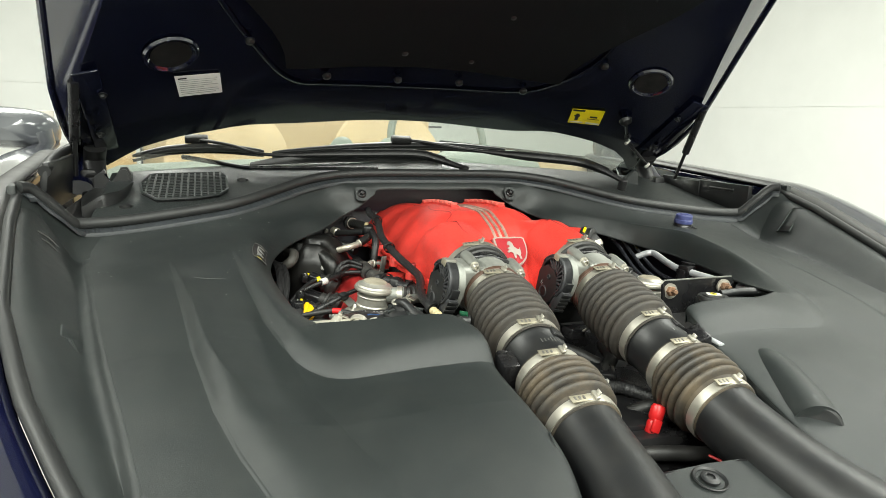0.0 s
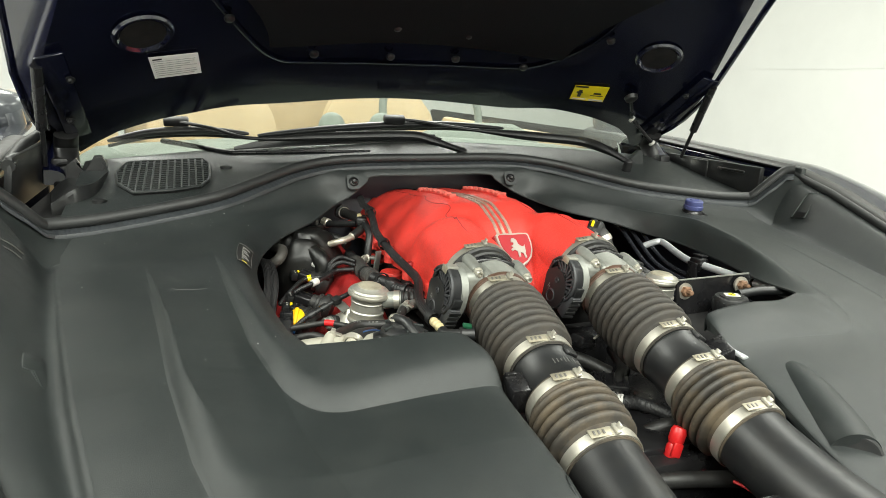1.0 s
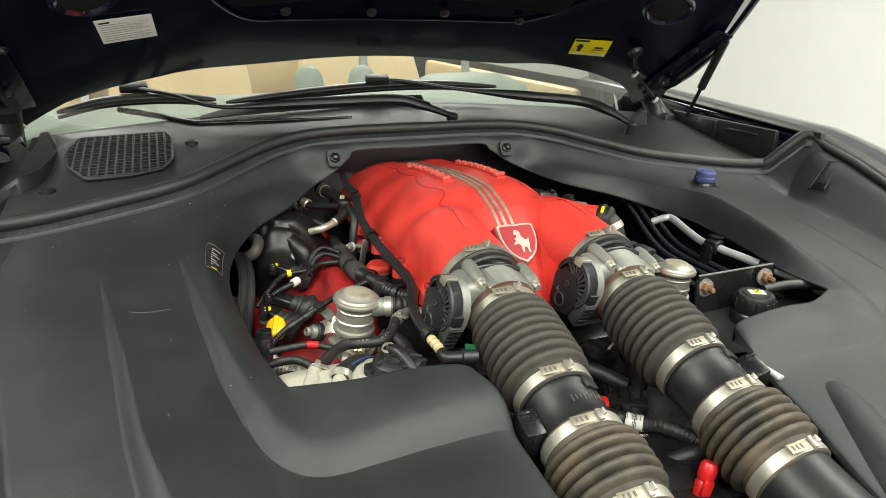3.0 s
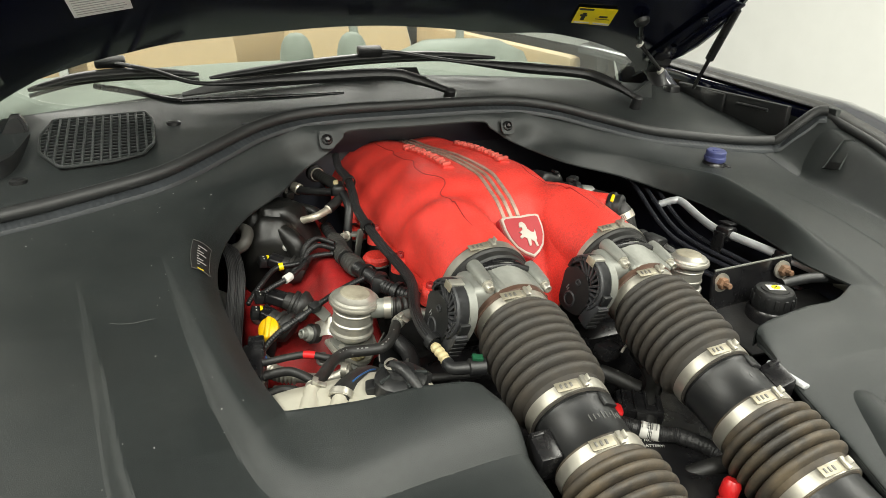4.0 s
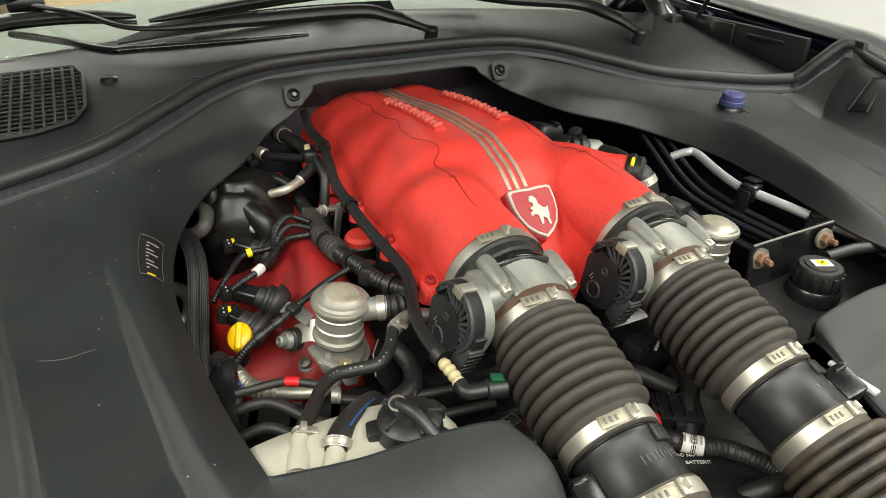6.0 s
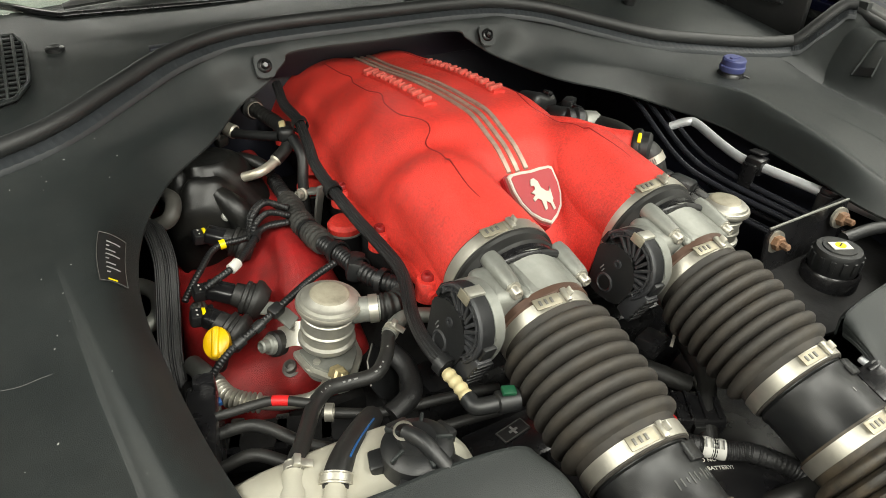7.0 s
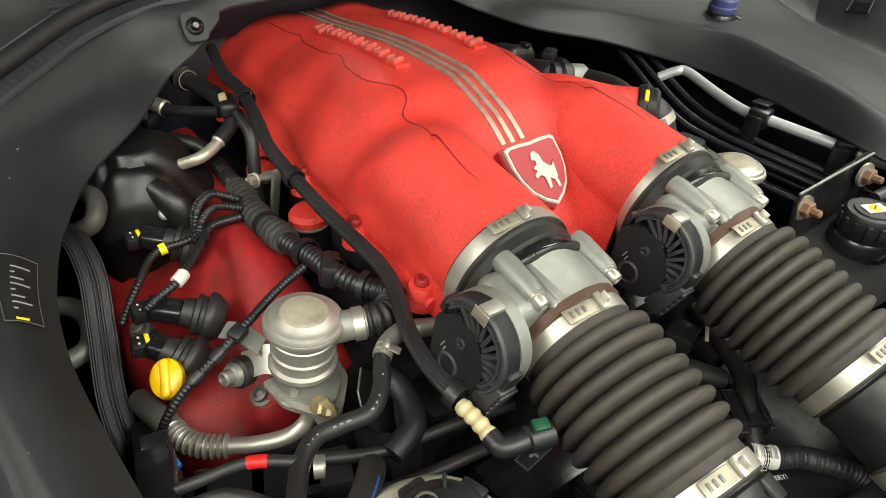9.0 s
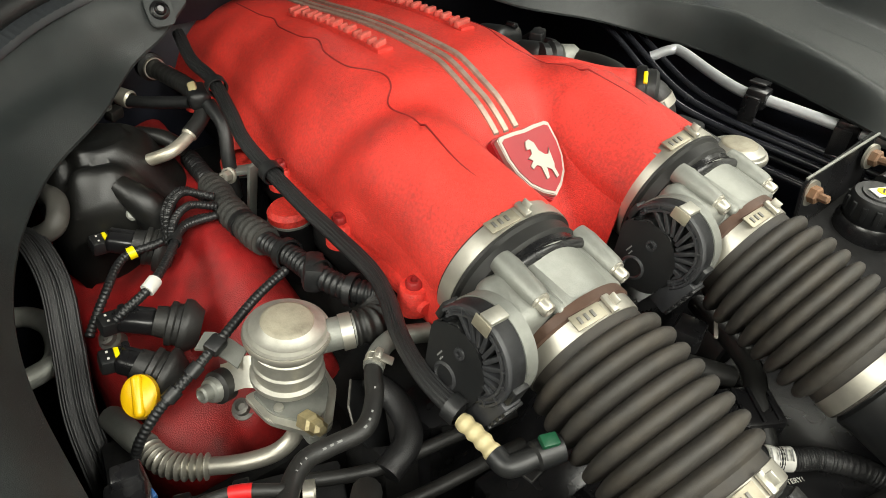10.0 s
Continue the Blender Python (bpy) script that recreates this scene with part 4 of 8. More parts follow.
for k in range(121):
    y = -0.416 + 0.562 * k / 120
    w = plenum_half(y)
    top = [Vector((w * math.sin(u * math.pi / 2), y, plenum_z(w * math.sin(u * math.pi / 2), y))) for u in (-1 + 2 * j / 96 for j in range(97))]
    low = 0.838
    rows.append([Vector((-w - 0.004, y, low))] + [Vector((-w - 0.001, y, (low + top[0].z) / 2))] + top + [Vector((w + 0.001, y, (low + top[-1].z) / 2))] + [Vector((w + 0.004, y, low))])
part("casting", sheet(rows, 0.006), RED, plenum, sharp=80)
for s in (-1, 1):
    m = frame_at((s * NECK_X, -0.418, NECK_Z), (0, -1, -0.16))
    part("neck", lathe([(0.050, -0.10), (NECK_R, -0.04), (NECK_R + 0.0005, -0.002), (NECK_R - 0.002, 0.0), (0.046, 0.001)], m, 48), RED, plenum)
# bolted flange with bosses along both sides
for s in (-1, 1):
    part("flange", sweep(bmesh.new(), [Vector((s * (plenum_half(y) + 0.003), y, 0.845)) for y in (-0.40 + 0.5 * k / 30 for k in range(31))], 0.007, 10, flat=0.7), RED, plenum)
    for y in (-0.385, -0.29, -0.19, -0.095, 0.0):
        boss = part("boss", lathe([(0.0125, -0.012), (0.0115, 0.004), (0.010, 0.008), (0, 0.008)], Matrix.Translation((s * (plenum_half(y) + 0.004), y, 0.848)), 18), RED, plenum)
        part("boss_bolt", lathe([(0.006, 0.008), (0.006, 0.012), (0.005, 0.0135), (0.003, 0.0135), (0.0025, 0.010), (0, 0.010)], Matrix.Translation((s * (plenum_half(y) + 0.004), y, 0.848)), 12), RED_DARK, boss)
# casting seam that steps round the runners, its shadow line painted dark red
for s in (-1, 1):
    pts = []
    for x, y in ((0.082, -0.412), (0.088, -0.372), (0.084, -0.330), (0.079, -0.285), (0.077, -0.264), (0.066, -0.252), (0.063, -0.240), (0.067, -0.224), (0.076, -0.198), (0.074, -0.160), (0.066, -0.132), (0.072, -0.105), (0.070, -0.060), (0.062, -0.030), (0.064, 0.0), (0.062, 0.066)):
        pts.append((s * x, y, 0))
    line = [Vector((p.x, p.y, max(plenum_z(p.x, p.y), NECK_Z + 0.0508 + 0.16 * (p.y + 0.418) if p.y < -0.318 else 0.0) - 0.0001)) for p in spline(pts, 6)]
    part("casting_seam", sweep(bmesh.new(), line, 0.0008, 6), RED_DARK, plenum)
# three bare metal stripes along the valley, and the name bars beside them
for dx in (-0.0105, 0.0, 0.0105):
    rows = []
    for k in range(61):
        y = -0.318 + 0.42 * k / 60
        z = plenum_z(dx, y)
        rows.append([Vector((dx - 0.0029, y, z - 0.001)), Vector((dx - 0.0023, y, z + 0.0022)), Vector((dx + 0.0023, y, z + 0.0022)), Vector((dx + 0.0029, y, z - 0.001))])
    part("stripe", sheet(rows, 0.002), WORN_METAL, plenum, "bare metal stripe rubbed through the paint")
for s in (-1, 1):
    xc = 0.0415 if s < 0 else 0.0475
    rows = []
    for k in range(31):
        y = -0.207 + 0.172 * k / 30
        rows.append([Vector((s * (xc + x), y, plenum_z(s * (xc + x), y) + h)) for x, h in ((-0.0085, -0.002), (-0.0070, 0.0030), (0.0070, 0.0030), (0.0085, -0.002))])
    plate = part("name_plate", sheet(rows, 0.004), RED, plenum, "raised cast name plate with worn bars")
    for k in range(7):
        y = -0.198 + 0.0245 * k
        z = plenum_z(s * xc, y)
        first = (k == 6) if s < 0 else (k == 0)
        m = frame_at((s * xc, y, z + 0.0040), (s * 0.06, 0, 1), (1, 0.30, 0))
        part("name_bar", box(0.020 if first else 0.0135, 0.0050, 0.0060, m, 0.0009), RED_WORN, plate)
        part("name_bar", box(0.0135 if first else 0.0100, 0.0036, 0.0060, m @ Matrix.Translation((0.001, 0.0092, 0)), 0.0009), RED_WORN, plate)
# shield badge
n = Vector((0.02, -0.65, 0.76))
m = frame_at((0.0035, -0.3500, 0.8850), n, (1, 0, 0))


def shield(sc):
    """Shield outline, wound clockwise."""
    half = ((0.0, 0.0325), (0.012, 0.0335), (0.024, 0.0335), (0.0275, 0.031), (0.0275, 0.012), (0.025, -0.003), (0.019, -0.018), (0.010, -0.0285), (0.0, -0.0355))
    return [(x * sc, y * sc * 0.86) for x, y in half] + [(-x * sc, y * sc * 0.86) for x, y in half[-2:0:-1]]


badge = part("badge", prism(shield(1.0), 0.006, m, 0.0008), SILVER, plenum, "shield badge with silver rim and red field")
part("badge_base", prism(shield(1.06), 0.014, m @ Matrix.Translation((0, 0, -0.0135)), 0.0008), RED_ENAMEL, badge)
part("badge_field", prism(shield(0.89), 0.0008, m @ Matrix.Translation((0, 0, 0.0058)), 0), RED_ENAMEL, badge)
emblem = [(-0.006, 0.021), (-0.001, 0.022), (0.003, 0.017), (0.003, 0.009), (0.008, 0.003), (0.012, 0.002), (0.016, 0.008), (0.014, 0.000), (0.0135, -0.008), (0.011, -0.011), (0.012, -0.020), (0.008, -0.021), (0.008, -0.012), (0.003, -0.008), (0.001, -0.018), (-0.003, -0.019), (-0.002, -0.006), (-0.006, -0.003), (-0.012, -0.006), (-0.013, -0.002), (-0.007, 0.002), (-0.012, 0.005), (-0.005, 0.008), (-0.004, 0.013), (-0.009, 0.013), (-0.008, 0.017)]
part("badge_emblem", prism([(x * 0.85, y * 0.85) for x, y in emblem], 0.0016, m @ Matrix.Translation((0, 0, 0.0062)), 0.0003), SILVER, badge, "plain silver emblem shape")
# breather stub with its yellow-marked connector
stub = part("breather_stub", tube([(0.085, -0.25, 0.893), (0.112, -0.285, 0.897), (0.132, -0.310, 0.899), (0.147, -0.328, 0.900)], lambda t: 0.027 - 0.008 * smooth(0.2, 0.8, t), 6, 20), RED, plenum)


# ---- intake hoses: bellows, clamps, sensor sleeve ----
def clamp(parent, m, d, r, turn):
    """A steel band with its notched buckle; turn is the buckle's angle."""
    band = part("clamp_band", lathe([(r - 0.001, d - 0.0058), (r + 0.0006, d - 0.0058), (r + 0.0009, d), (r + 0.0006, d + 0.0058), (r - 0.001, d + 0.0058)], m, 60), STEEL, parent, "bright steel hose clamp band")
    ca, sa = math.cos(turn), math.sin(turn)
    out, tang, ax = Vector((ca, sa, 0)), Vector((-sa, ca, 0)), Vector((0, 0, 1))
    loc = Matrix((tang, ax, out)).transposed().to_4x4()
    loc.translation = out * (r + 0.0022) + Vector((0, 0, d))
    buckle = part("clamp_buckle", box(0.005, 0.0122, 0.0032, m @ loc @ Matrix.Translation((-0.006, 0, 0.0002)), 0.001), STEEL, band)
    plate = box(0.023, 0.0100, 0.0014, m @ loc @ Matrix.Translation((0.0105, 0, -0.0014)), 0.0006)
    part("clamp_plate", plate, CLAMP_PLATE, band)
    for k in range(3):
        part("clamp_notch", box(0.0022, 0.0048, 0.0008, m @ loc @ Matrix.Translation((0.017 - 0.0050 * k, 0, -0.00035)), 0.0003), ALU_DARK, band)
    part("clamp_hook", box(0.0018, 0.007, 0.0055, m @ loc @ Matrix.Translation((-0.0085, 0, 0.0028)) @ pose(0, 0, 0, 0, -25, 0), 0.0006), STEEL, band)


def bellows_profile(d0, d1, count, r0, r1):
    prof = [(r0 - 0.0, d0 - 0.010), (r0, d0 + 0.008)]
    a, b = d0 + 0.010, d1 - 0.010
    for k in range(count):
        s0 = a + (b - a) * k / count
        w = (b - a) / count
        big = r1 - (0.0015 if k in (0, count - 1) else 0)
        for f, q in ((0.0, -0.22), (0.09, 0.25), (0.18, 0.68), (0.30, 0.93), (0.45, 1.0), (0.60, 0.98), (0.74, 0.82), (0.85, 0.5), (0.93, 0.05)):
            prof.append((r0 + 0.0008 + (big - r0) * q, s0 + w * f))
    return prof + [(r0, d1 - 0.010), (r0, d1 + 0.009), (r0 - 0.002, d1 + 0.010)]


AXIS_L, AXIS_R = ((-0.085, -0.486, 0.8555), (-0.032, -1.0, -0.300)), ((0.083, -0.486, 0.8525), (0.008, -1.0, -0.290))


def intake_hose(origin, axis, turn, label, sensor):
    m = frame_at(origin, axis, (1, 0, 0))
    hose = thing("intake_hose", tuple(m @ Vector((0, 0, 0.15))), label, "intake hose", "intake hoses")
    part("rear_bellows", lathe(bellows_profile(0.005, 0.120, 8, 0.0405, 0.0485), m, 56), RUBBER_DUSTY, hose, "dusty brown-black rubber bellows")
    part("cuff", lathe([(0.040, -0.0100), (0.0424, -0.0092), (0.0430, -0.003), (0.041, -0.001)], m, 48), RUBBER_BROWN, hose, "brown rubber cuff edge")
    sleeve = part("sensor_sleeve", lathe([(0.036, 0.110), (0.0375, 0.131), (0.0395, 0.133), (0.0395, 0.137), (0.0382, 0.139), (0.0382, 0.172), (0.0392, 0.174), (0.0392, 0.18), (0.036, 0.19)], m, 48), PLASTIC_SMOOTH, hose, "smooth black air sensor sleeve")
    part("front_bellows", lathe(bellows_profile(0.185, 0.259, 5, 0.0405, 0.0490), m, 56), RUBBER_TAN, hose, "dusty brown-black rubber bellows")
    for d, r in ((0.003, 0.0408), (0.122, 0.0408), (0.183, 0.0408), (0.261, 0.0412)):
        clamp(hose, m, d, r, turn)
    ends = [m @ Vector(p) for p in ((0, 0, 0.249), (0, 0, 0.29))]
    side = -1 if origin[0] < 0 else 1
    ends += [m @ Vector((side * 0.004, 0.004, 0.36)), m @ Vector((side * 0.02, 0.008, 0.44)), m @ Vector((side * 0.06, 0.012, 0.53))]
    part("snorkel", tube([tuple(p) for p in ends], lambda t: 0.0385 + 0.010 * smooth(0.2, 1.0, t), 8, 40), PLASTIC_SMOOTH, hose, "smooth black snorkel pipe")
    if sensor:
        loc = m @ Matrix.Rotation(radians(sensor), 4, "Z")
        plug = part("sensor_plug", box(0.022, 0.034, 0.03, loc @ Matrix.Translation((0.046, 0, 0.158)), 0.003), PLASTIC_DARK, hose, "black sensor plug")
        part("plug_ribs", box(0.012, 0.04, 0.004, loc @ Matrix.Translation((0.05, 0, 0.148)), 0.001), PLASTIC_DARK, plug)
        part("sleeve_catch", box(0.004, 0.016, 0.014, m @ Matrix.Rotation(radians(60), 4, "Z") @ Matrix.Translation((0.0395, 0, 0.14)), 0.001), PLASTIC_SMOOTH, sleeve)
    for k in range(9) if side < 0 else (1, 6):
        wide = (0.010, 0.006, 0.012, 0.004, 0.009, 0.011, 0.005, 0.008, 0.010)[k]
        q = m @ Matrix.Rotation(radians(52 + 6.2 * k), 4, "Z") @ Matrix.Translation((0.0384, 0, 0.156))
        part("sleeve_mark", box(0.0006, 0.0009, wide * 0.7, q, 0), DIM_INK if side > 0 else FAINT_INK, sleeve)
    return hose, m


hose_left, MLEFT = intake_hose(*AXIS_L, radians(93), "ribbed rubber intake hose with steel clamps, beside the airbox", 180)
hose_right, MRIGHT = intake_hose(*AXIS_R, radians(91), "ribbed rubber intake hose with steel clamps and printed sleeve", 20)


# ---- throttle bodies ----
def throttle_body(x):
    o = Vector((x, -0.420, 0.867))
    level = frame_at(o, (0, -1, -0.20), (1, 0, 0))
    m = level @ Matrix.Rotation(radians(-9), 4, "Z")
    body = thing("throttle_body", tuple(o), "cast aluminium throttle body with black motor cover", "throttle body", "throttle bodies")
    part("rubber_joint", lathe([(0.046, -0.012), (0.0515, -0.011), (0.0515, 0.004), (0.049, 0.006), (0.049, 0.014), (0.046, 0.017), (0.040, 0.018)], m, 56), RUBBER, body, "black rubber coupling")
    clamp(body, level, -0.004, 0.0516, radians(95))
    bm = lathe([(0.038, 0.014), (0.046, 0.016), (0.046, 0.020), (0.043, 0.024), (0.0415, 0.056), (0.0395, 0.060), (0.0395, 0.074), (0.036, 0.076)], m, 48)
    housing = part("housing", bm, ALU, body)
    up = Matrix.Rotation(radians(88), 4, "Z")
    # flat machined top with a raised frame, and four bolt columns
    part("top_pad", box(0.008, 0.060, 0.042, m @ up @ Matrix.Translation((0.0318, 0, 0.042)), 0.0035, seg=3), ALU, housing)
    part("pad_face", box(0.005, 0.050, 0.038, m @ up @ Matrix.Translation((0.0350, 0, 0.044)), 0.0025, seg=3), ALU, housing)
    part("gasket_lip", sweep(bmesh.new(), [m @ up @ Vector((0.0405 - 0.007 * (dy / 0.036) ** 2, dy, 0.0225)) for dy in (-0.038, -0.030, -0.018, -0.006, 0.006, 0.018, 0.030, 0.038)], 0.0042, 10), PLASTIC_DARK, housing, "black gasket lip")
    part("pad_frame", sweep(bmesh.new(), [m @ up @ Vector((0.0375 - 0.0025 * (dy / 0.025) ** 2, dy, dz)) for dy, dz in ((-0.025, 0.058), (-0.026, 0.036), (-0.020, 0.029), (0.0, 0.026), (0.020, 0.029), (0.026, 0.036), (0.025, 0.058))], 0.0016, 8), ALU, housing)
    part("flange_rim", prism([(0.047 * math.cos(t) * (1 + 0.10 * math.cos(4 * t + math.pi) ** 2 * 0), 0.047 * math.sin(t)) for t in (2 * math.pi * k / 36 for k in range(36))], 0.005, m @ Matrix.Translation((0, 0, 0.0165)), 0.001), PLASTIC_DARK, housing, "dark gasket flange")
    for dy in (-0.035, 0.035):
        part("pillar", lathe([(0.0078, 0.014), (0.0088, 0.022), (0.0078, 0.046), (0.0070, 0.050), (0, 0.050)], m @ up @ Matrix.Translation((0.0345, dy * 1.03, 0)), 18), ALU, housing)
        part("pillar_bolt", lathe([(0.0064, 0.050), (0.0064, 0.0515), (0.0048, 0.052), (0.0048, 0.0575), (0.0040, 0.059), (0.0026, 0.059), (0.0022, 0.056), (0, 0.056)], m @ up @ Matrix.Translation((0.0345, dy * 1.03, 0)), 14), STEEL, housing, "bright socket bolt")
    part("gear_case", box(0.040, 0.050, 0.042, m @ Matrix.Translation((-0.038, 0.010, 0.038)), 0.009, seg=3), ALU, housing)
    # round plastic gear cover with a louvred fan, facing sideways and a little up
    n = Vector((-0.98, -0.10, 0.16)).normalized()
    f = frame_at(o + Vector((-0.0783, -0.045, 0.0065)) - n * 0.0235, n, (0, -1, 0)) @ Matrix.Translation((0.0065, 0.003, 0))
    oval = [(0.0305 * math.cos(t) - 0.003 * max(0.0, -math.sin(t)), (0.0305 if math.sin(t) > 0 else 0.041) * math.sin(t)) for t in (2 * math.pi * k / 48 for k in range(48))]
    rim_ = part("cover_rim", prism([(x_ * 1.07, y_ * 1.06) for x_, y_ in oval], 0.0095, f, 0.0018), ALU, body)
    lid = part("motor_cover", prism(oval, 0.006, f @ Matrix.Translation((0, 0, 0.0085)), 0.002), PLASTIC_DARK, body, "black louvred gear cover")
    down = tuple(-(f.to_3x3() @ Vector((0, 0, 1))))
    arc = [radians(-58 + 7.5 * k) for k in range(28)]
    rows = [[f @ Vector((q * math.cos(t), q * math.sin(t), h)) for q, h in ((0.0246, 0.013), (0.0246, 0.0218), (0.0252, 0.0232), (0.0268, 0.0232), (0.0272, 0.0218), (0.0288, 0.0218), (0.0292, 0.0234), (0.0308, 0.0232), (0.0316, 0.0215), (0.0316, 0.010))] for t in arc]
    ring_ = part("fin_ring", sheet(rows, 0.0008, down=down), MOTOR_PLASTIC, lid, "raised black double cover rim")
    for k in range(10):
        t = radians(-42 + 17.5 * k)
        fin = f @ Matrix.Rotation(t, 4, "Z") @ Matrix.Translation((0.0180, 0, 0.0172)) @ Matrix.Rotation(radians(20), 4, "Z")
        part("cooling_fin", box(0.0165, 0.0030, 0.0090, fin, 0.0004), MOTOR_PLASTIC, lid)
    for k in range(9):
        t = radians(-50 + 23 * k)
        part("rim_rib", box(0.0040, 0.0012, 0.0030, f @ Matrix.Rotation(t, 4, "Z") @ Matrix.Translation((0.0280, 0, 0.0222)), 0), MOTOR_PLASTIC, ring_)
    # flat plate with a scalloped edge towards the fan
    plate = []
    for k in range(64):
        t = 2 * math.pi * k / 64
        c_, s_ = math.cos(t), math.sin(t)
        q = 0.0270 - 0.0022 * (0.5 + 0.5 * math.cos(9 * t)) * (1 if -40 < math.degrees(math.atan2(s_, c_)) < 120 else 0)
        x_, y_ = -0.0110 + q * c_, -0.0150 + q * 1.06 * s_
        plate.append((max(-0.0320, x_), max(-0.0410, y_)))
    part("cover_plate", prism(plate, 0.0085, f @ Matrix.Translation((0, 0, 0.0135)), 0.0012), PLASTIC_SMOOTH, lid, "flat black cover plate")
    for ang, q, tall in ((78, 0.0325, 1), (-16, 0.0330, 0), (158, 0.0325, 0)):
        t = radians(ang)
        part("spring_clip", box(0.0050, 0.0095 if tall else 0.0125, 0.015 if tall else 0.012, f @ Matrix.Rotation(t, 4, "Z") @ Matrix.Translation((q - 0.001, 0, 0.0160 if tall else 0.013)), 0.0008), VALVE_STEEL if tall else PLASTIC_SMOOTH, rim_, "bright spring clip")
        if tall:
            part("clip_lip", box(0.0085, 0.0125, 0.0012, f @ Matrix.Rotation(t, 4, "Z") @ Matrix.Translation((q - 0.0035, 0, 0.0248)), 0.0004), CLAMP_PLATE, rim_)
    part("cover_screw", lathe([(0.0042, 0.0), (0.0040, 0.0012), (0.0022, 0.0013), (0.0018, -0.0015), (0, -0.0015)], f @ Matrix.Translation((-0.0065, -0.003, 0.0222)), 16), MOTOR_PLASTIC, lid)
    part("plate_ring", lathe([(0.0066, 0.0), (0.0078, 0.0010), (0.0096, 0.0)], f @ Matrix.Translation((-0.0145, -0.0265, 0.0221)), 24), MOTOR_PLASTIC, lid)
    for px, py, wide in ((-0.0215, -0.0135, 0.006), (-0.0195, -0.0160, 0.004)):
        part("cover_print", box(wide, 0.0010, 0.0004, f @ Matrix.Translation((px, py, 0.0222)) @ pose(0, 0, 0, 0, 0, 62), 0), DIM_INK, lid)
    # socket with ribs below the cover, towards the front
    plug = part("plug_block", box(0.016, 0.034, 0.015, f @ Matrix.Translation((0.0180, -0.0300, 0.013)) @ pose(0, 0, 0, 0, 0, -24), 0.002), MOTOR_PLASTIC, body, "black ribbed plug block")
    for k in range(5):
        part("plug_rib", box(0.0022, 0.0040, 0.016, f @ Matrix.Translation((0.0180, -0.0300, 0.013)) @ pose(0, 0, 0, 0, 0, -24) @ Matrix.Translation((0.0085, -0.013 + 0.0065 * k, 0)), 0.0004), PLASTIC_SMOOTH, plug)
    return body


throttle_body(-0.085)
throttle_body(0.085)

# ---- cylinder bank seen through the opening ----
def cam_cover(s, label):
    cover = thing("cam_cover", (s * 0.26, -0.2, 0.72), label, "cam cover")
    rows = []
    for y, zi, zo, w in ((0.04, 0.815, 0.765, 0.15), (-0.05, 0.812, 0.762, 0.15), (-0.12, 0.808, 0.752, 0.152), (-0.20, 0.802, 0.748, 0.15), (-0.28, 0.790, 0.742, 0.148), (-0.312, 0.776, 0.728, 0.136), (-0.334, 0.757, 0.714, 0.120), (-0.345, 0.70, 0.68, 0.105)):
        xi = 0.182
        bump = 0.008 * math.cos(2 * math.pi * y / 0.098)
        rows.append([(s * (xi - 0.012), y, zi - 0.05), (s * xi, y, zi), (s * (xi + 0.035), y, zi + 0.004 + bump), (s * (xi + 0.075), y, (zi + zo) / 2 + 0.002 - bump * 0.5), (s * (xi + w - 0.03), y, zo + 0.004), (s * (xi + w), y, zo - 0.01), (s * (xi + w + 0.008), y, zo - 0.07)])
    part("casting", sheet(loft(rows, 6, 5), 0.005), RED_DARK, cover, "dull red crackle-painted cam cover, darkened for shade", sharp=60)
    for bx, by, bz in ((0.254, -0.322, 0.745), (0.315, -0.20, 0.755), (0.318, -0.08, 0.765)):
        part("cover_bolt", lathe([(0.0095, -0.01), (0.0095, 0.004), (0.0065, 0.0045), (0.0065, 0.010), (0.004, 0.011), (0.003, 0.007), (0, 0.007)], frame_at((s * bx, by, bz), (s * 0.35, -0.25, 0.9)), 18), ALU_DARK, cover, "dull steel socket bolt")
    part("front_plate", box(0.15, 0.016, 0.10, Matrix.Translation((s * 0.262, -0.366, 0.682)), 0.006), DEEP, cover, "sooty black front plate, toned for shade")
    return cover


cam_cover(-1, "dusty red cam cover below the ignition coils")
block = thing("engine_block", (0, -0.2, 0.5), "sooty black engine block, toned for shade under the red manifold", "engine")
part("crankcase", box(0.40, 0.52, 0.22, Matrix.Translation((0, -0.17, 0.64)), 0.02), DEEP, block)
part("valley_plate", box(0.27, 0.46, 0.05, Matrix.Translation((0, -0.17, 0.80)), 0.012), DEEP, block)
part("front_cover", box(0.34, 0.05, 0.20, Matrix.Translation((0, -0.42, 0.68)), 0.018), PLASTIC_DARK, block, "black timing cover")
for px, pz, pr in ((-0.12, 0.70, 0.045), (0.03, 0.66, 0.055), (0.14, 0.70, 0.04)):
    part("pulley", lathe([(0, 0.0), (pr * 0.3, 0.004), (pr * 0.35, 0.0), (pr * 0.8, -0.004), (pr, 0.0), (pr, 0.022), (pr * 0.9, 0.024)], frame_at((px, -0.475, pz), (0, -1, 0)), 28), PLASTIC_SMOOTH, block)

duct = thing("harness_duct", (-0.29, -0.40, 0.745), "sooty black harness duct below the steel pipe, toned for shade", "duct")
part("channel", box(0.135, 0.034, 0.030, pose(-0.290, -0.402, 0.742, 0, 0, -20), 0.004), DEEP, duct)
part("flank", box(0.020, 0.11, 0.05, pose(-0.350, -0.345, 0.722, 0, 0, -8), 0.005), DEEP, duct)
for k in range(3):
    part("clip", box(0.012, 0.040, 0.010, pose(-0.325 + 0.036 * k, -0.389 - 0.013 * k, 0.752, 0, 0, -20), 0.002), PLASTIC_DARK, duct)

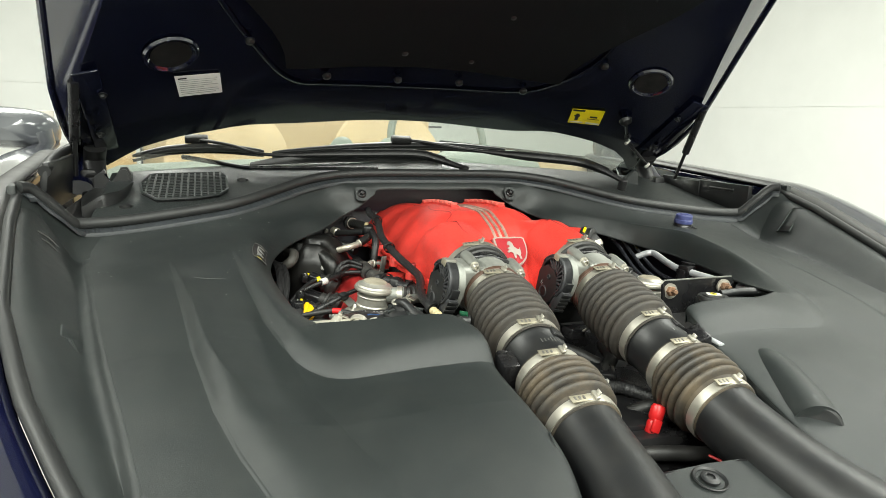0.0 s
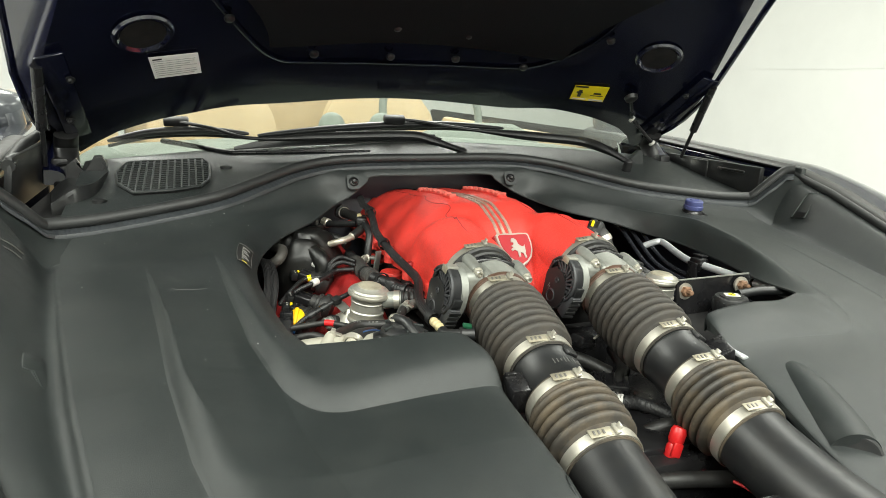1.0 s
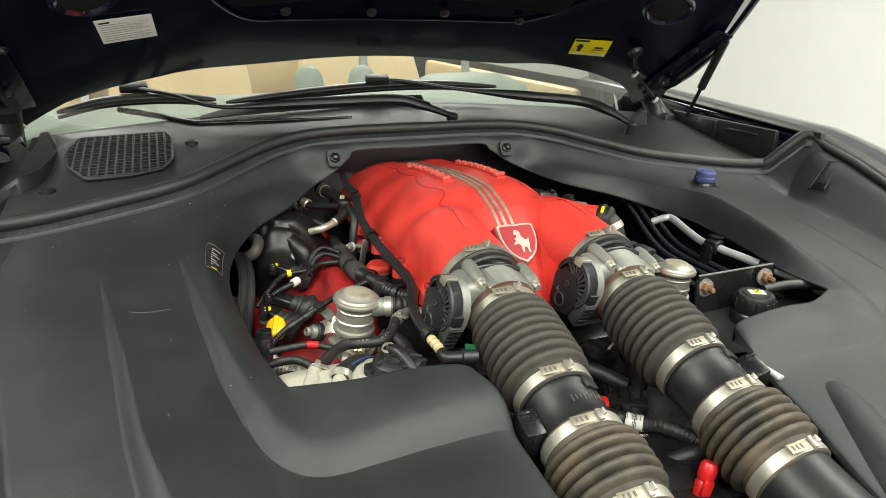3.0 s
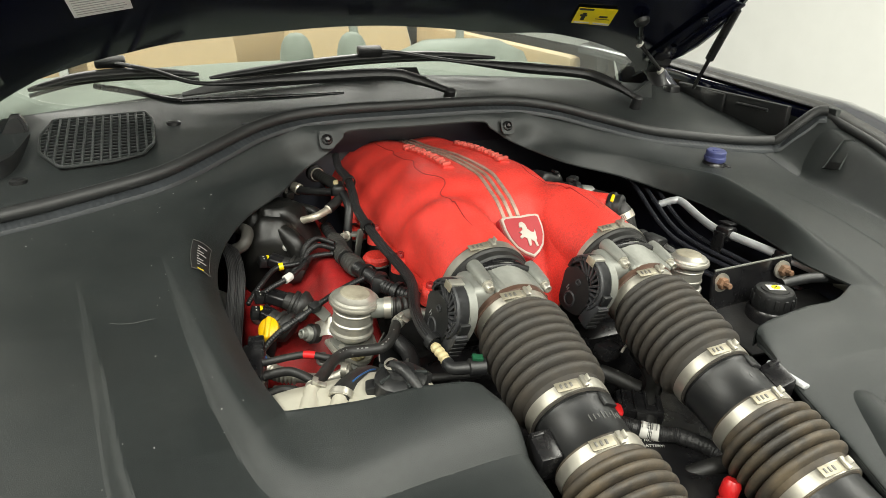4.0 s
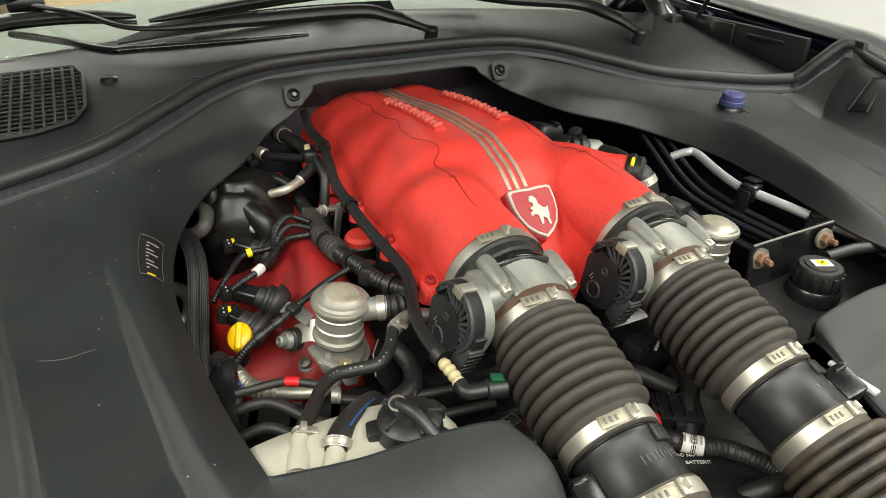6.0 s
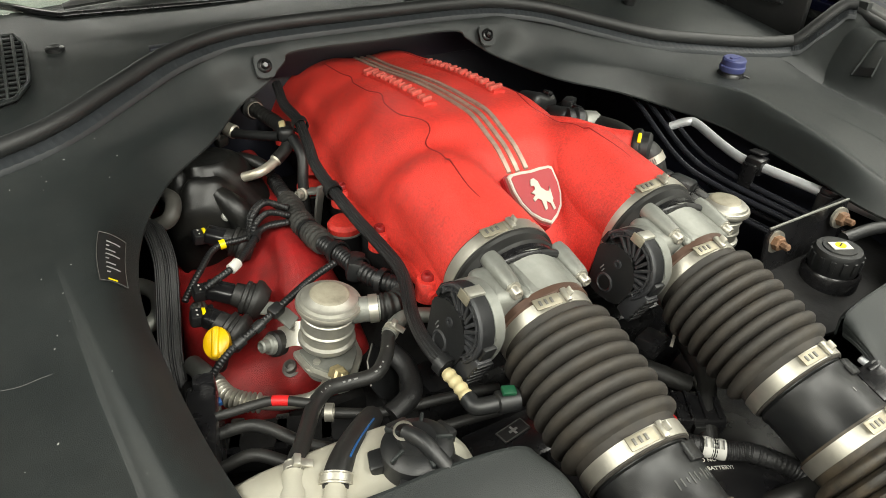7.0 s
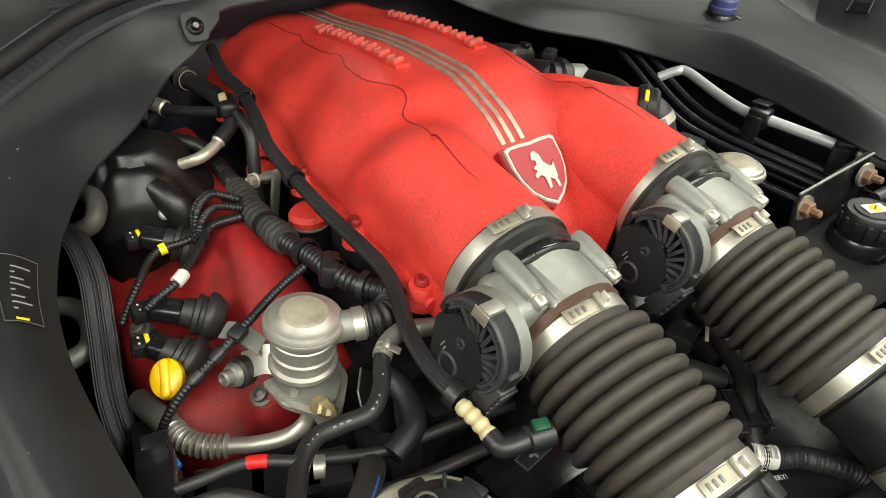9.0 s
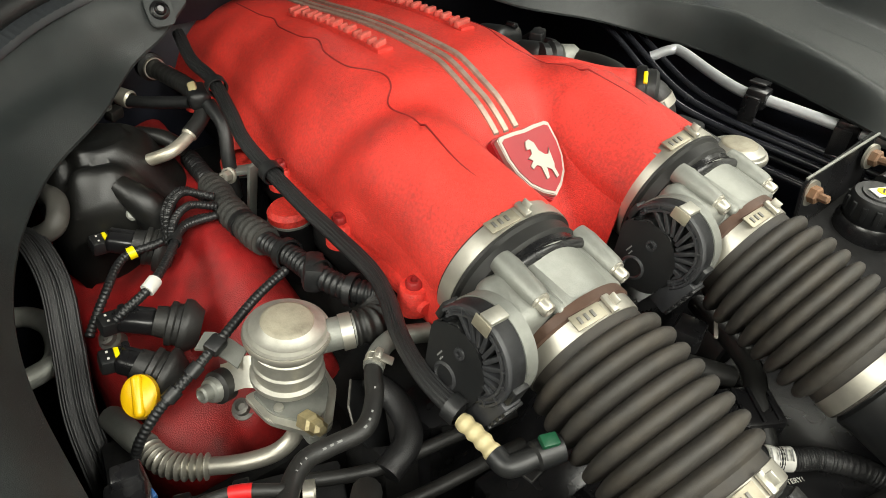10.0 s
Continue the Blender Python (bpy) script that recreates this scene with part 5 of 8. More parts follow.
# ---- ignition coils with plugs ----
def ignition_coil(at, plug, tag_mat):
    coil = thing("ignition_coil", at, "black ignition coil with wiring plug on the red cam cover", "ignition coil", "ignition coils")
    a, p = Vector(at), Vector(plug)
    d = (p - a).normalized()
    m = frame_at(a, d + Vector((0, 0, 0.25)))
    part("boot", lathe([(0, -0.016), (0.014, -0.016), (0.0205, -0.007), (0.0212, -0.004), (0.0205, -0.001), (0.0165, 0.0), (0.0160, 0.003), (0.0172, 0.0045), (0.0172, 0.008), (0.0125, 0.0095), (0.0115, 0.018), (0, 0.018)], m, 32), RUBBER, coil, "flanged round rubber coil boot")
    f = frame_at(a.lerp(p, 0.62) + Vector((0, 0, 0.004)), (0.2, -0.2, 1), tuple(d))
    body = part("coil_body", box((p - a).length * 0.62, 0.018, 0.016, f, 0.0045, seg=3), PLASTIC_DARK, coil)
    part("body_rib", box((p - a).length * 0.5, 0.003, 0.004, f @ Matrix.Translation((0, -0.004, 0.0088)), 0.001), PLASTIC_DARK, body)
    f2 = frame_at(p + Vector((0, 0, 0.002)), (0.2, -0.2, 1), tuple(d + Vector((-0.3, -0.6, 0))))
    plug_ = part("plug", box(0.022, 0.015, 0.014, f2, 0.003), PLASTIC_SMOOTH, coil)
    part("plug_collar", box(0.006, 0.018, 0.017, f2 @ Matrix.Translation((-0.008, 0, 0)), 0.002), PLASTIC_DARK, plug_)
    part("plug_latch", box(0.0035, 0.009, 0.002, f2 @ Matrix.Translation((-0.001, 0, 0.0078)), 0.0005), tag_mat, plug_, "coloured plug latch")
    for dy in (-0.003, 0.003):
        part("pin_window", box(0.0016, 0.0018, 0.001, f2 @ Matrix.Translation((0.005, dy, 0.0070)), 0), WHITE_TAPE, plug_)
    return coil


ignition_coil((-0.270, -0.257, 0.793), (-0.310, -0.234, 0.799), PLASTIC_DARK)
ignition_coil((-0.298, -0.290, 0.787), (-0.320, -0.270, 0.796), YELLOW_PAPER)
ignition_coil((-0.255, -0.160, 0.800), (-0.290, -0.140, 0.806), YELLOW_PAPER)

# ---- black canister beside the bulkhead ----
can = thing("vacuum_canister", (-0.262, -0.085, 0.76), "black moulded plastic canister with domed lid", "canister")


def canister_z(x, y):
    """Domed lid with a round step, a diagonal fold and a scooped front corner."""
    r = math.hypot(x, y / 1.08)
    z = 0.872 - 0.030 * smooth(0.030, 0.064, r) ** 1.5 - 0.0060 * smooth(0.025, 0.029, r) - 0.0022 * math.exp(-((r - 0.017) / 0.0022) ** 2)
    z -= 0.0090 * math.exp(-((0.8 * x - 0.6 * y + 0.014) / 0.006) ** 2) * smooth(0.016, 0.034, r) * (1 - smooth(-0.01, 0.02, x))
    z -= 0.0080 * math.exp(-((0.3 * x + 0.95 * y + 0.030) / 0.006) ** 2) * smooth(0.020, 0.036, r)
    z -= 0.020 * smooth(0.012, 0.045, 0.75 * x - 0.65 * y - 0.012) * smooth(-0.045, 0.0, x)
    return z


rows = []
for k in range(73):
    t = 2 * math.pi * k / 72
    wob = 1 + 0.05 * math.cos(2 * t + 0.5) + 0.045 * math.cos(3 * t + 0.9) + 0.02 * math.cos(5 * t)
    row = []
    for q in (0.0005, 0.006, 0.012, 0.018, 0.022, 0.025, 0.028, 0.031, 0.036, 0.041, 0.046, 0.051, 0.055, 0.058):
        x, y = q * wob * math.cos(t), 1.12 * q * wob * math.sin(t)
        row.append(Vector((-0.262 + x, -0.075 + y, canister_z(x, y))))
    x, y, top = row[-1].x + 0.262, row[-1].y + 0.075, row[-1].z
    for grow, drop in ((1.035, 0.004), (1.055, 0.012), (1.06, 0.03), (1.06, 0.075)):
        row.append(Vector((-0.262 + x * grow, -0.075 + y * grow, top - drop)))
    rows.append(row)
part("shell", sheet(rows, 0.001), CANISTER, can, "satin black canister shell, darkened for shade", sharp=60)
part("lid_roll", tube([(-0.262, -0.122, 0.846), (-0.254, -0.134, 0.838), (-0.246, -0.141, 0.822), (-0.243, -0.143, 0.795)], lambda t: 0.010 + 0.005 * smooth(0.0, 0.5, t), 8, 18), CANISTER, can, "rounded moulded roll")
part("lid_spout", tube([(-0.222, -0.052, 0.852), (-0.205, -0.070, 0.850), (-0.193, -0.088, 0.842)], 0.0075, 8, 14), CANISTER, can)
part("lid_boss", box(0.016, 0.012, 0.012, pose(-0.232, -0.018, 0.862, 8, 0, 30), 0.003), CANISTER, can)
part("lid_nut", lathe([(0.004, -0.004), (0.004, 0.004), (0.002, 0.0055), (0, 0.0055)], frame_at((-0.236, -0.020, 0.871), (0, -0.3, 1)), 6), ALU_DARK, can, "small dull nut")


# ---- hoses and looms ----
def loom(name, pts, r, mat, label, category, ribs=0, seg=12, n=10, flat=1.0, group="engine bay looms"):
    line = spline(pts, n * (4 if ribs else 1))
    bm = sweep(bmesh.new(), line, ribbed(r * 0.86, r * 0.14, ribs) if ribs else r, seg, flat)
    holder = thing(name, pts[len(pts) // 2], label, category, group)
    part("sleeve", bm, mat, holder)
    return holder, line


def tie(parent, line, k, r, mat=None, wide=0.006, name="cable_tie"):
    a, b = line[max(0, k - 1)], line[min(len(line) - 1, k + 1)]
    m = frame_at(line[k], b - a)
    t = part(name, lathe([(r, -wide / 2), (r * 1.16, -wide / 2), (r * 1.16, wide / 2), (r, wide / 2)], m, 18), mat or PLASTIC_SMOOTH, parent)
    return t, m


def hose_clip(parent, line, k, r):
    t, m = tie(parent, line, k, r, STEEL, 0.0072, "hose_clip")
    turn = m @ Matrix.Rotation(radians(70), 4, "Z")
    part("clip_ears", box(0.006, 0.005, 0.0085, turn @ Matrix.Translation((r * 1.3, 0.001, 0)), 0.001), STEEL, t)
    part("clip_lever", box(0.0016, 0.009, 0.0060, turn @ Matrix.Translation((r * 1.22, -0.0055, 0)), 0.0005), STEEL, t)
    for d in (-0.0024, 0.0024):
        part("clip_bead", lathe([(r * 1.10, -0.0008), (r * 1.19, 0.0), (r * 1.10, 0.0008)], m @ Matrix.Translation((0, 0, d)), 24), STEEL, t)


BRAID = [(-0.142, 0.03, 0.905), (-0.158, -0.053, 0.908), (-0.157, -0.099, 0.905), (-0.163, -0.148, 0.897), (-0.168, -0.182, 0.888), (-0.166, -0.215, 0.878), (-0.162, -0.275, 0.868), (-0.158, -0.311, 0.863), (-0.155, -0.357, 0.858), (-0.16, -0.385, 0.855), (-0.169, -0.412, 0.85), (-0.174, -0.44, 0.846), (-0.174, -0.46, 0.843), (-0.171, -0.478, 0.84)]
braid, line = loom("fuel_hose", BRAID, 0.0062, CABLE, "black braided hose clipped along the red manifold", "hose", flat=0.8)
for off in (-0.0044, -0.0022, 0.0, 0.0022, 0.0044):
    part("braid_rib", sweep(bmesh.new(), [p + Vector((off, off * 0.45, 0.0046 - abs(off) * 0.30)) for p in line], 0.0011, 6), CABLE, braid)
for k in (22, 52, 128):
    tie(braid, line, k, 0.0080, wide=0.009)
cream = part("quick_coupling", sweep(bmesh.new(), spline([(-0.1735, -0.482, 0.840), (-0.172, -0.497, 0.839), (-0.1715, -0.512, 0.837)], 16), lambda t: 0.0049 + 0.0010 * (0.5 - 0.5 * math.cos(2 * math.pi * 4 * t)), 18), CREAM, braid, "yellowed cream plastic coupling")
elbow = part("elbow", tube([(-0.1715, -0.510, 0.837), (-0.1705, -0.519, 0.836), (-0.163, -0.5225, 0.836), (-0.152, -0.5245, 0.836), (-0.138, -0.528, 0.836)], lambda t: 0.0066 + (0.0022 if t > 0.6 else 0), 8, 18), PLASTIC_SMOOTH, braid, "black plastic elbow")
part("catch", box(0.011, 0.008, 0.004, frame_at((-0.146, -0.526, 0.8465), (0.1, -0.2, 1), (1, -0.3, 0)), 0.001), GREEN, elbow, "green locking catch")

MAIN = [(-0.186, -0.065, 0.82), (-0.187, -0.124, 0.82), (-0.19, -0.191, 0.822), (-0.186, -0.242, 0.826), (-0.179, -0.279, 0.83), (-0.175, -0.309, 0.832), (-0.166, -0.334, 0.832), (-0.15, -0.357, 0.832)]
main, line = loom("wiring_loom", MAIN, 0.0094, PLASTIC_SMOOTH, "thick black corrugated wiring loom beside the manifold", "wiring", ribs=58, seg=16)
part("tape_wrap", sweep(bmesh.new(), spline(MAIN[1:4], 40), lambda t: 0.0122 + 0.0012 * math.sin(9 * t) ** 2 + 0.0005 * math.sin(95 * t), 14), TAPE, main, "black cloth tape wrap")
part("loom_joint", box(0.016, 0.03, 0.022, frame_at((-0.1755, -0.305, 0.832), (0.2, 0, 1), (0.9, -0.5, 0)), 0.005), PLASTIC_SMOOTH, main)
for k in (90, 150, 200, 250):
    tie(main, line, k, 0.0112)
D1 = [(-0.204, -0.182, 0.825), (-0.223, -0.17, 0.82), (-0.252, -0.177, 0.815), (-0.283, -0.176, 0.812), (-0.307, -0.203, 0.805), (-0.322, -0.218, 0.795), (-0.329, -0.226, 0.79)]
D2 = [(-0.204, -0.182, 0.825), (-0.233, -0.183, 0.825), (-0.256, -0.215, 0.826), (-0.279, -0.242, 0.826), (-0.3, -0.249, 0.82), (-0.31, -0.25, 0.815)]
D3 = [(-0.203, -0.159, 0.83), (-0.217, -0.138, 0.832), (-0.237, -0.152, 0.828), (-0.246, -0.172, 0.815)]
D4 = [(-0.2, -0.177, 0.83), (-0.221, -0.168, 0.834), (-0.24, -0.181, 0.83), (-0.25, -0.198, 0.815)]
D5 = [(-0.198, -0.168, 0.834), (-0.219, -0.152, 0.838), (-0.238, -0.165, 0.832), (-0.248, -0.185, 0.815)]
for pts in (D1, D2, D3, D4, D5):
    lo, line = loom("coil_lead", pts, 0.0038, PLASTIC_SMOOTH, "thin black corrugated coil lead", "wiring", ribs=46, seg=10)
    if pts is D2:
        part("paper_tag", sweep(bmesh.new(), line[len(line) * 5 // 9:len(line) * 5 // 9 + 16], 0.0056, 12), WHITE_TAPE, lo, "white paper tag")
        tie(lo, line, 60, 0.0046)
    if pts is D1:
        tie(lo, line, 110, 0.0046, YELLOW_PAPER)
DIAG = [(-0.193, -0.295, 0.836), (-0.221, -0.305, 0.832), (-0.253, -0.321, 0.826), (-0.27, -0.327, 0.82), (-0.292, -0.334, 0.812), (-0.311, -0.338, 0.803), (-0.328, -0.341, 0.787), (-0.337, -0.341, 0.765), (-0.344, -0.346, 0.74)]
diag, line = loom("sensor_lead", DIAG, 0.0038, PLASTIC_SMOOTH, "black corrugated lead crossing the cam cover", "wiring", ribs=64)
part("lead_clip", box(0.014, 0.012, 0.010, frame_at((-0.262, -0.324, 0.823), (0, -0.3, 1), (-0.9, -0.4, -0.3)), 0.003), PLASTIC_SMOOTH, diag)
for k in (140, 175):
    tie(diag, line, k, 0.0044, wide=0.009)

# ---- secondary air valves ----
def air_valve(c, axis, full):
    valve = thing("air_valve", c, "tarnished metal secondary air valve with a round cap", "valve", "secondary air valves")
    m = frame_at(c, axis)
    part("cap", lathe([(0.0229, -0.010), (0.0281, -0.009), (0.0286, -0.006), (0.0281, -0.0035), (0.0261, -0.003), (0.0248, -0.0005), (0.0203, 0.0005), (0.0175, 0.0035), (0.0144, 0.0045), (0, 0.005)], m, 48), VALVE_STEEL, valve, "stamped round steel cap")
    part("cap_rim", lathe([(0.0276, -0.0098), (0.0291, -0.0085), (0.0294, -0.0062), (0.0286, -0.0045), (0.0272, -0.0046)], m, 48), STEEL, valve, "rolled bright cap rim")
    part("cap_disc", lathe([(0.0193, 0.0006), (0.0171, 0.0040), (0.0142, 0.0052), (0, 0.0057)], m, 40), CAP_DUST, valve, "dust-mottled cap centre")
    part("drum", lathe([(0.0229, -0.010), (0.0229, -0.030), (0.0241, -0.0315), (0.0241, -0.034), (0.0229, -0.0355), (0.0229, -0.042), (0.0257, -0.0435), (0.0259, -0.047), (0.0238, -0.050), (0.0162, -0.054), (0.0162, -0.06)], m, 48), VALVE_STEEL, valve, "brushed steel drum")
    part("seam_ring", lathe([(0.0232, -0.0195), (0.0241, -0.0185), (0.0241, -0.0175), (0.0232, -0.0165)], m, 48), VALVE_STEEL, valve)
    if full:
        def rounded(pts, r):
            out = []
            for a, b, c in zip(pts[-1:] + pts[:-1], pts, pts[1:] + pts[:1]):
                a, b, c = Vector(a), Vector(b), Vector(c)
                p, q = b + (a - b).normalized() * r, b + (c - b).normalized() * r
                out += [tuple(p.lerp(b, t).lerp(b.lerp(q, t), t)) for t in (0, 0.33, 0.67, 1)]
            return out

        tri = [(0.031, 0.010), (-0.031, 0.008), (-0.026, -0.020), (-0.004, -0.046), (0.008, -0.046), (0.028, -0.018)]
        foot = part("foot", prism(rounded(tri, 0.005), 0.0045, m @ Matrix.Translation((0.0, -0.002, -0.064)), 0.0012), VALVE_STEEL, valve, "bright triangular mounting flange")
        part("foot_plate", prism(rounded([(x * 0.84, y * 0.80 - 0.001) for x, y in tri], 0.005), 0.003, m @ Matrix.Translation((0.0, -0.002, -0.0595)), 0.001), ALU, foot, "upper flange plate")
        part("rivet", lathe([(0.0036, 0.0), (0.0033, 0.0016), (0, 0.0022)], m @ Matrix.Translation((-0.016, -0.018, -0.0565)), 16), VALVE_STEEL, foot)
        part("foot_neck", lathe([(0.018, -0.062), (0.016, -0.072), (0.017, -0.088)], m, 28), ALU, foot)
        part("foot_leg", prism(rounded([(0.010, 0.0), (-0.009, 0.0), (-0.007, -0.030), (0.007, -0.030)], 0.004), 0.010, m @ Matrix.Translation((0.001, -0.014, -0.076)), 0.003), ALU, foot)
        part("brass_nut", lathe([(0.0075, -0.006), (0.0075, 0.006), (0.0055, 0.008), (0.0055, 0.015), (0.003, 0.0175), (0, 0.0178)], frame_at((-0.233, -0.398, 0.794), (0.1, -0.75, 0.35)), 6), BRASS, foot, "brass cap nut")
        arm = spline([(-0.232, -0.362, 0.797), (-0.242, -0.353, 0.801), (-0.247, -0.347, 0.806), (-0.254, -0.340, 0.804), (-0.262, -0.333, 0.797), (-0.266, -0.328, 0.793)], 4)
        part("bracket", sheet([[p + Vector((0.35, 0.62, 0.70)) * w for w in (-0.011, -0.004, 0.004, 0.011)] for p in arm], 0.0018, down=(0.5, 0.4, -0.6)), VALVE_STEEL, valve, "folded bright bracket")
        tab = spline([(-0.250, -0.336, 0.812), (-0.256, -0.324, 0.817), (-0.262, -0.314, 0.818), (-0.268, -0.306, 0.816)], 4)
        part("bracket_ear", sheet([[p + Vector((0.7, 0.5, 0.25)) * w for w in (-0.008, 0.0, 0.008)] for p in tab], 0.0016), ALU, valve, "bent bracket ear")
        f = frame_at((-0.268, -0.332, 0.792), (-0.82, -0.35, 0.36))
        part("rubber_bush", lathe([(0.008, -0.006), (0.012, -0.005), (0.012, 0.004), (0.009, 0.006)], f, 22), RUBBER, valve)
        part("bush_bolt", lathe([(0.0085, 0.005), (0.0098, 0.0065), (0.0085, 0.010), (0.0062, 0.011), (0.0058, 0.017), (0.004, 0.018), (0.003, 0.014), (0, 0.014)], f, 14), ALU, valve, "grey flanged bolt")
        spout = part("spout", tube([(-0.205, -0.368, 0.832), (-0.192, -0.374, 0.834), (-0.183, -0.377, 0.834)], 0.0115, 6, 20), ALU, valve)
        part("spout_clip", lathe([(0.0118, -0.004), (0.0128, -0.004), (0.0128, 0.004), (0.0118, 0.004)], frame_at((-0.188, -0.3755, 0.834), (1, -0.35, 0.05)), 24), STEEL, spout)
    return valve


shield_ = thing("heat_shield", (-0.19, -0.40, 0.79), "dark sheet metal heat shield beside the air valve", "heat shield")
SHIELD_AT = frame_at((-0.1985, -0.4125, 0.790), (0.75, -0.55, 0.35), (-0.35, -0.35, 0.8))
part("sheet_metal", prism([(-0.034, -0.026), (0.020, -0.022), (0.030, -0.004), (0.024, 0.016), (0.006, 0.022), (-0.034, 0.020)], 0.0016, SHIELD_AT, 0.0004), PLASTIC_SMOOTH, shield_, "thin black painted sheet")
part("bright_rim", sweep(bmesh.new(), [SHIELD_AT @ Vector((x, y, 0.001)) for x, y in ((0.020, -0.022), (0.030, -0.004), (0.024, 0.016))], 0.0009, 6), ALU_DARK, shield_)
air_valve((-0.2225, -0.3605, 0.849), (0.10, -0.075, 0.99), True)
air_valve((0.240, -0.391, 0.840), (0.04, 0.0, 1.0), False)
air_hose, line = loom("air_hose", [(-0.188, -0.3755, 0.834), (-0.172, -0.379, 0.834), (-0.158, -0.372, 0.830), (-0.150, -0.352, 0.822), (-0.15, -0.33, 0.81)], 0.0128, RUBBER, "ribbed black rubber air hose", "hose", ribs=16, seg=18)
# exhaust gas pipe with bellows
egr = thing("air_injection_pipe", (-0.28, -0.37, 0.757), "bare steel pipe with a corrugated flexible section", "pipe")
part("bellows", sweep(bmesh.new(), spline([(-0.325, -0.324, 0.757), (-0.32, -0.34, 0.757), (-0.31, -0.353, 0.757), (-0.295, -0.363, 0.757)], 30), ribbed(0.0062, 0.0034, 11), 18), STEEL, egr, "corrugated steel bellows")
part("pipe", tube([(-0.295, -0.363, 0.757), (-0.277, -0.373, 0.757), (-0.255, -0.38, 0.758), (-0.24, -0.381, 0.766), (-0.234, -0.379, 0.78)], 0.0063, 8, 18), STEEL, egr)
part("rear_pipe", tube([(-0.325, -0.322, 0.757), (-0.331, -0.305, 0.757), (-0.338, -0.27, 0.745)], 0.0095, 8, 18), ALU, egr)
# coolant hose
HOSE = [(-0.142, -0.408, 0.832), (-0.164, -0.4, 0.834), (-0.18, -0.404, 0.834), (-0.191, -0.414, 0.833), (-0.202, -0.432, 0.83), (-0.218, -0.446, 0.828), (-0.24, -0.445, 0.828), (-0.257, -0.446, 0.83), (-0.272, -0.458, 0.832), (-0.283, -0.476, 0.836), (-0.294, -0.497, 0.842), (-0.304, -0.513, 0.846), (-0.3085, -0.524, 0.846)]
chose = thing("coolant_hose", (-0.24, -0.445, 0.828), "moulded black coolant hose running to the tank", "hose", "coolant hoses")
line = spline(HOSE[2:], 8)
part("rubber", sweep(bmesh.new(), line, 0.0060, 18), RUBBER, chose)
part("metal_stub", tube(HOSE[:4], 0.0068, 8, 16), ALU, chose, "grey metal stub pipe")
hose_clip(chose, line, 5, 0.0062)
hose_clip(chose, line, len(line) - 5, 0.0064)
for k in range(14, 66, 2):
    p, q = line[k], line[k + 1]
    if k % 10 < 6:
        part("print_mark", box(0.0040, 0.0013, 0.0005, frame_at(p + Vector((-0.0012, -0.0030, 0.0050)), (-0.2, -0.5, 0.84), tuple(q - p)), 0), DIM_INK, chose)
chose2, line = loom("coolant_hose", [(-0.289, -0.546, 0.846), (-0.284, -0.537, 0.850), (-0.270, -0.520, 0.846), (-0.252, -0.500, 0.836), (-0.235, -0.475, 0.815)], 0.0090, RUBBER, "black coolant hose with a bright spring clip", "hose", group="coolant hoses")
hose_clip(chose2, line, 6, 0.0093)
part("blue_line", sweep(bmesh.new(), [p + Vector((0.0055, -0.003, 0.0065)) for p in line[14:34]], 0.0008, 6), BLUE_INK, chose2, "blue marking line")
bandhose, line = loom("vacuum_hose", [(-0.343, -0.432, 0.828), (-0.328, -0.437, 0.832), (-0.31, -0.441, 0.835), (-0.295, -0.447, 0.837), (-0.275, -0.459, 0.835)], 0.0037, RUBBER, "black hose with a red marking sleeve", "hose", group="coolant hoses")
part("red_sleeve", sweep(bmesh.new(), line[27:34], 0.0041, 14), RED_PLASTIC, bandhose, "red marking sleeve")
part("red_tip", sweep(bmesh.new(), line[37:40], 0.0034, 12), RED_PLASTIC, bandhose)
part("blue_plug", box(0.010, 0.006, 0.006, frame_at((-0.336, -0.405, 0.815), (0, -0.3, 1), (1, 0.2, 0)), 0.001), BLUE_INK, bandhose, "small blue plug")
for pts in ([(-0.352, -0.437, 0.815), (-0.324, -0.445, 0.822), (-0.309, -0.456, 0.824), (-0.285, -0.478, 0.815), (-0.25, -0.49, 0.80)], [(-0.35, -0.465, 0.81), (-0.325, -0.47, 0.818), (-0.305, -0.485, 0.815), (-0.28, -0.50, 0.80)], [(-0.26, -0.43, 0.79), (-0.215, -0.448, 0.785), (-0.16, -0.456, 0.782), (-0.11, -0.465, 0.78)], [(-0.25, -0.47, 0.785), (-0.20, -0.478, 0.78), (-0.12, -0.485, 0.775)]):
    loom("black_hose", pts, 0.0047, RUBBER, "plain black rubber hose low in the bay", "hose", group="coolant hoses")
loom("curved_hose", [(-0.185, -0.395, 0.80), (-0.178, -0.42, 0.795), (-0.186, -0.445, 0.79), (-0.21, -0.455, 0.785)], 0.0095, CABLE, "black woven-sleeve hose curving behind the valve", "hose", group="coolant hoses")
part("worm_clip", lathe([(0.0062, -0.003), (0.0072, -0.003), (0.0072, 0.003), (0.0062, 0.003)], frame_at((-0.262, -0.458, 0.818), (0.9, -0.5, 0)), 20), STEEL, chose2)

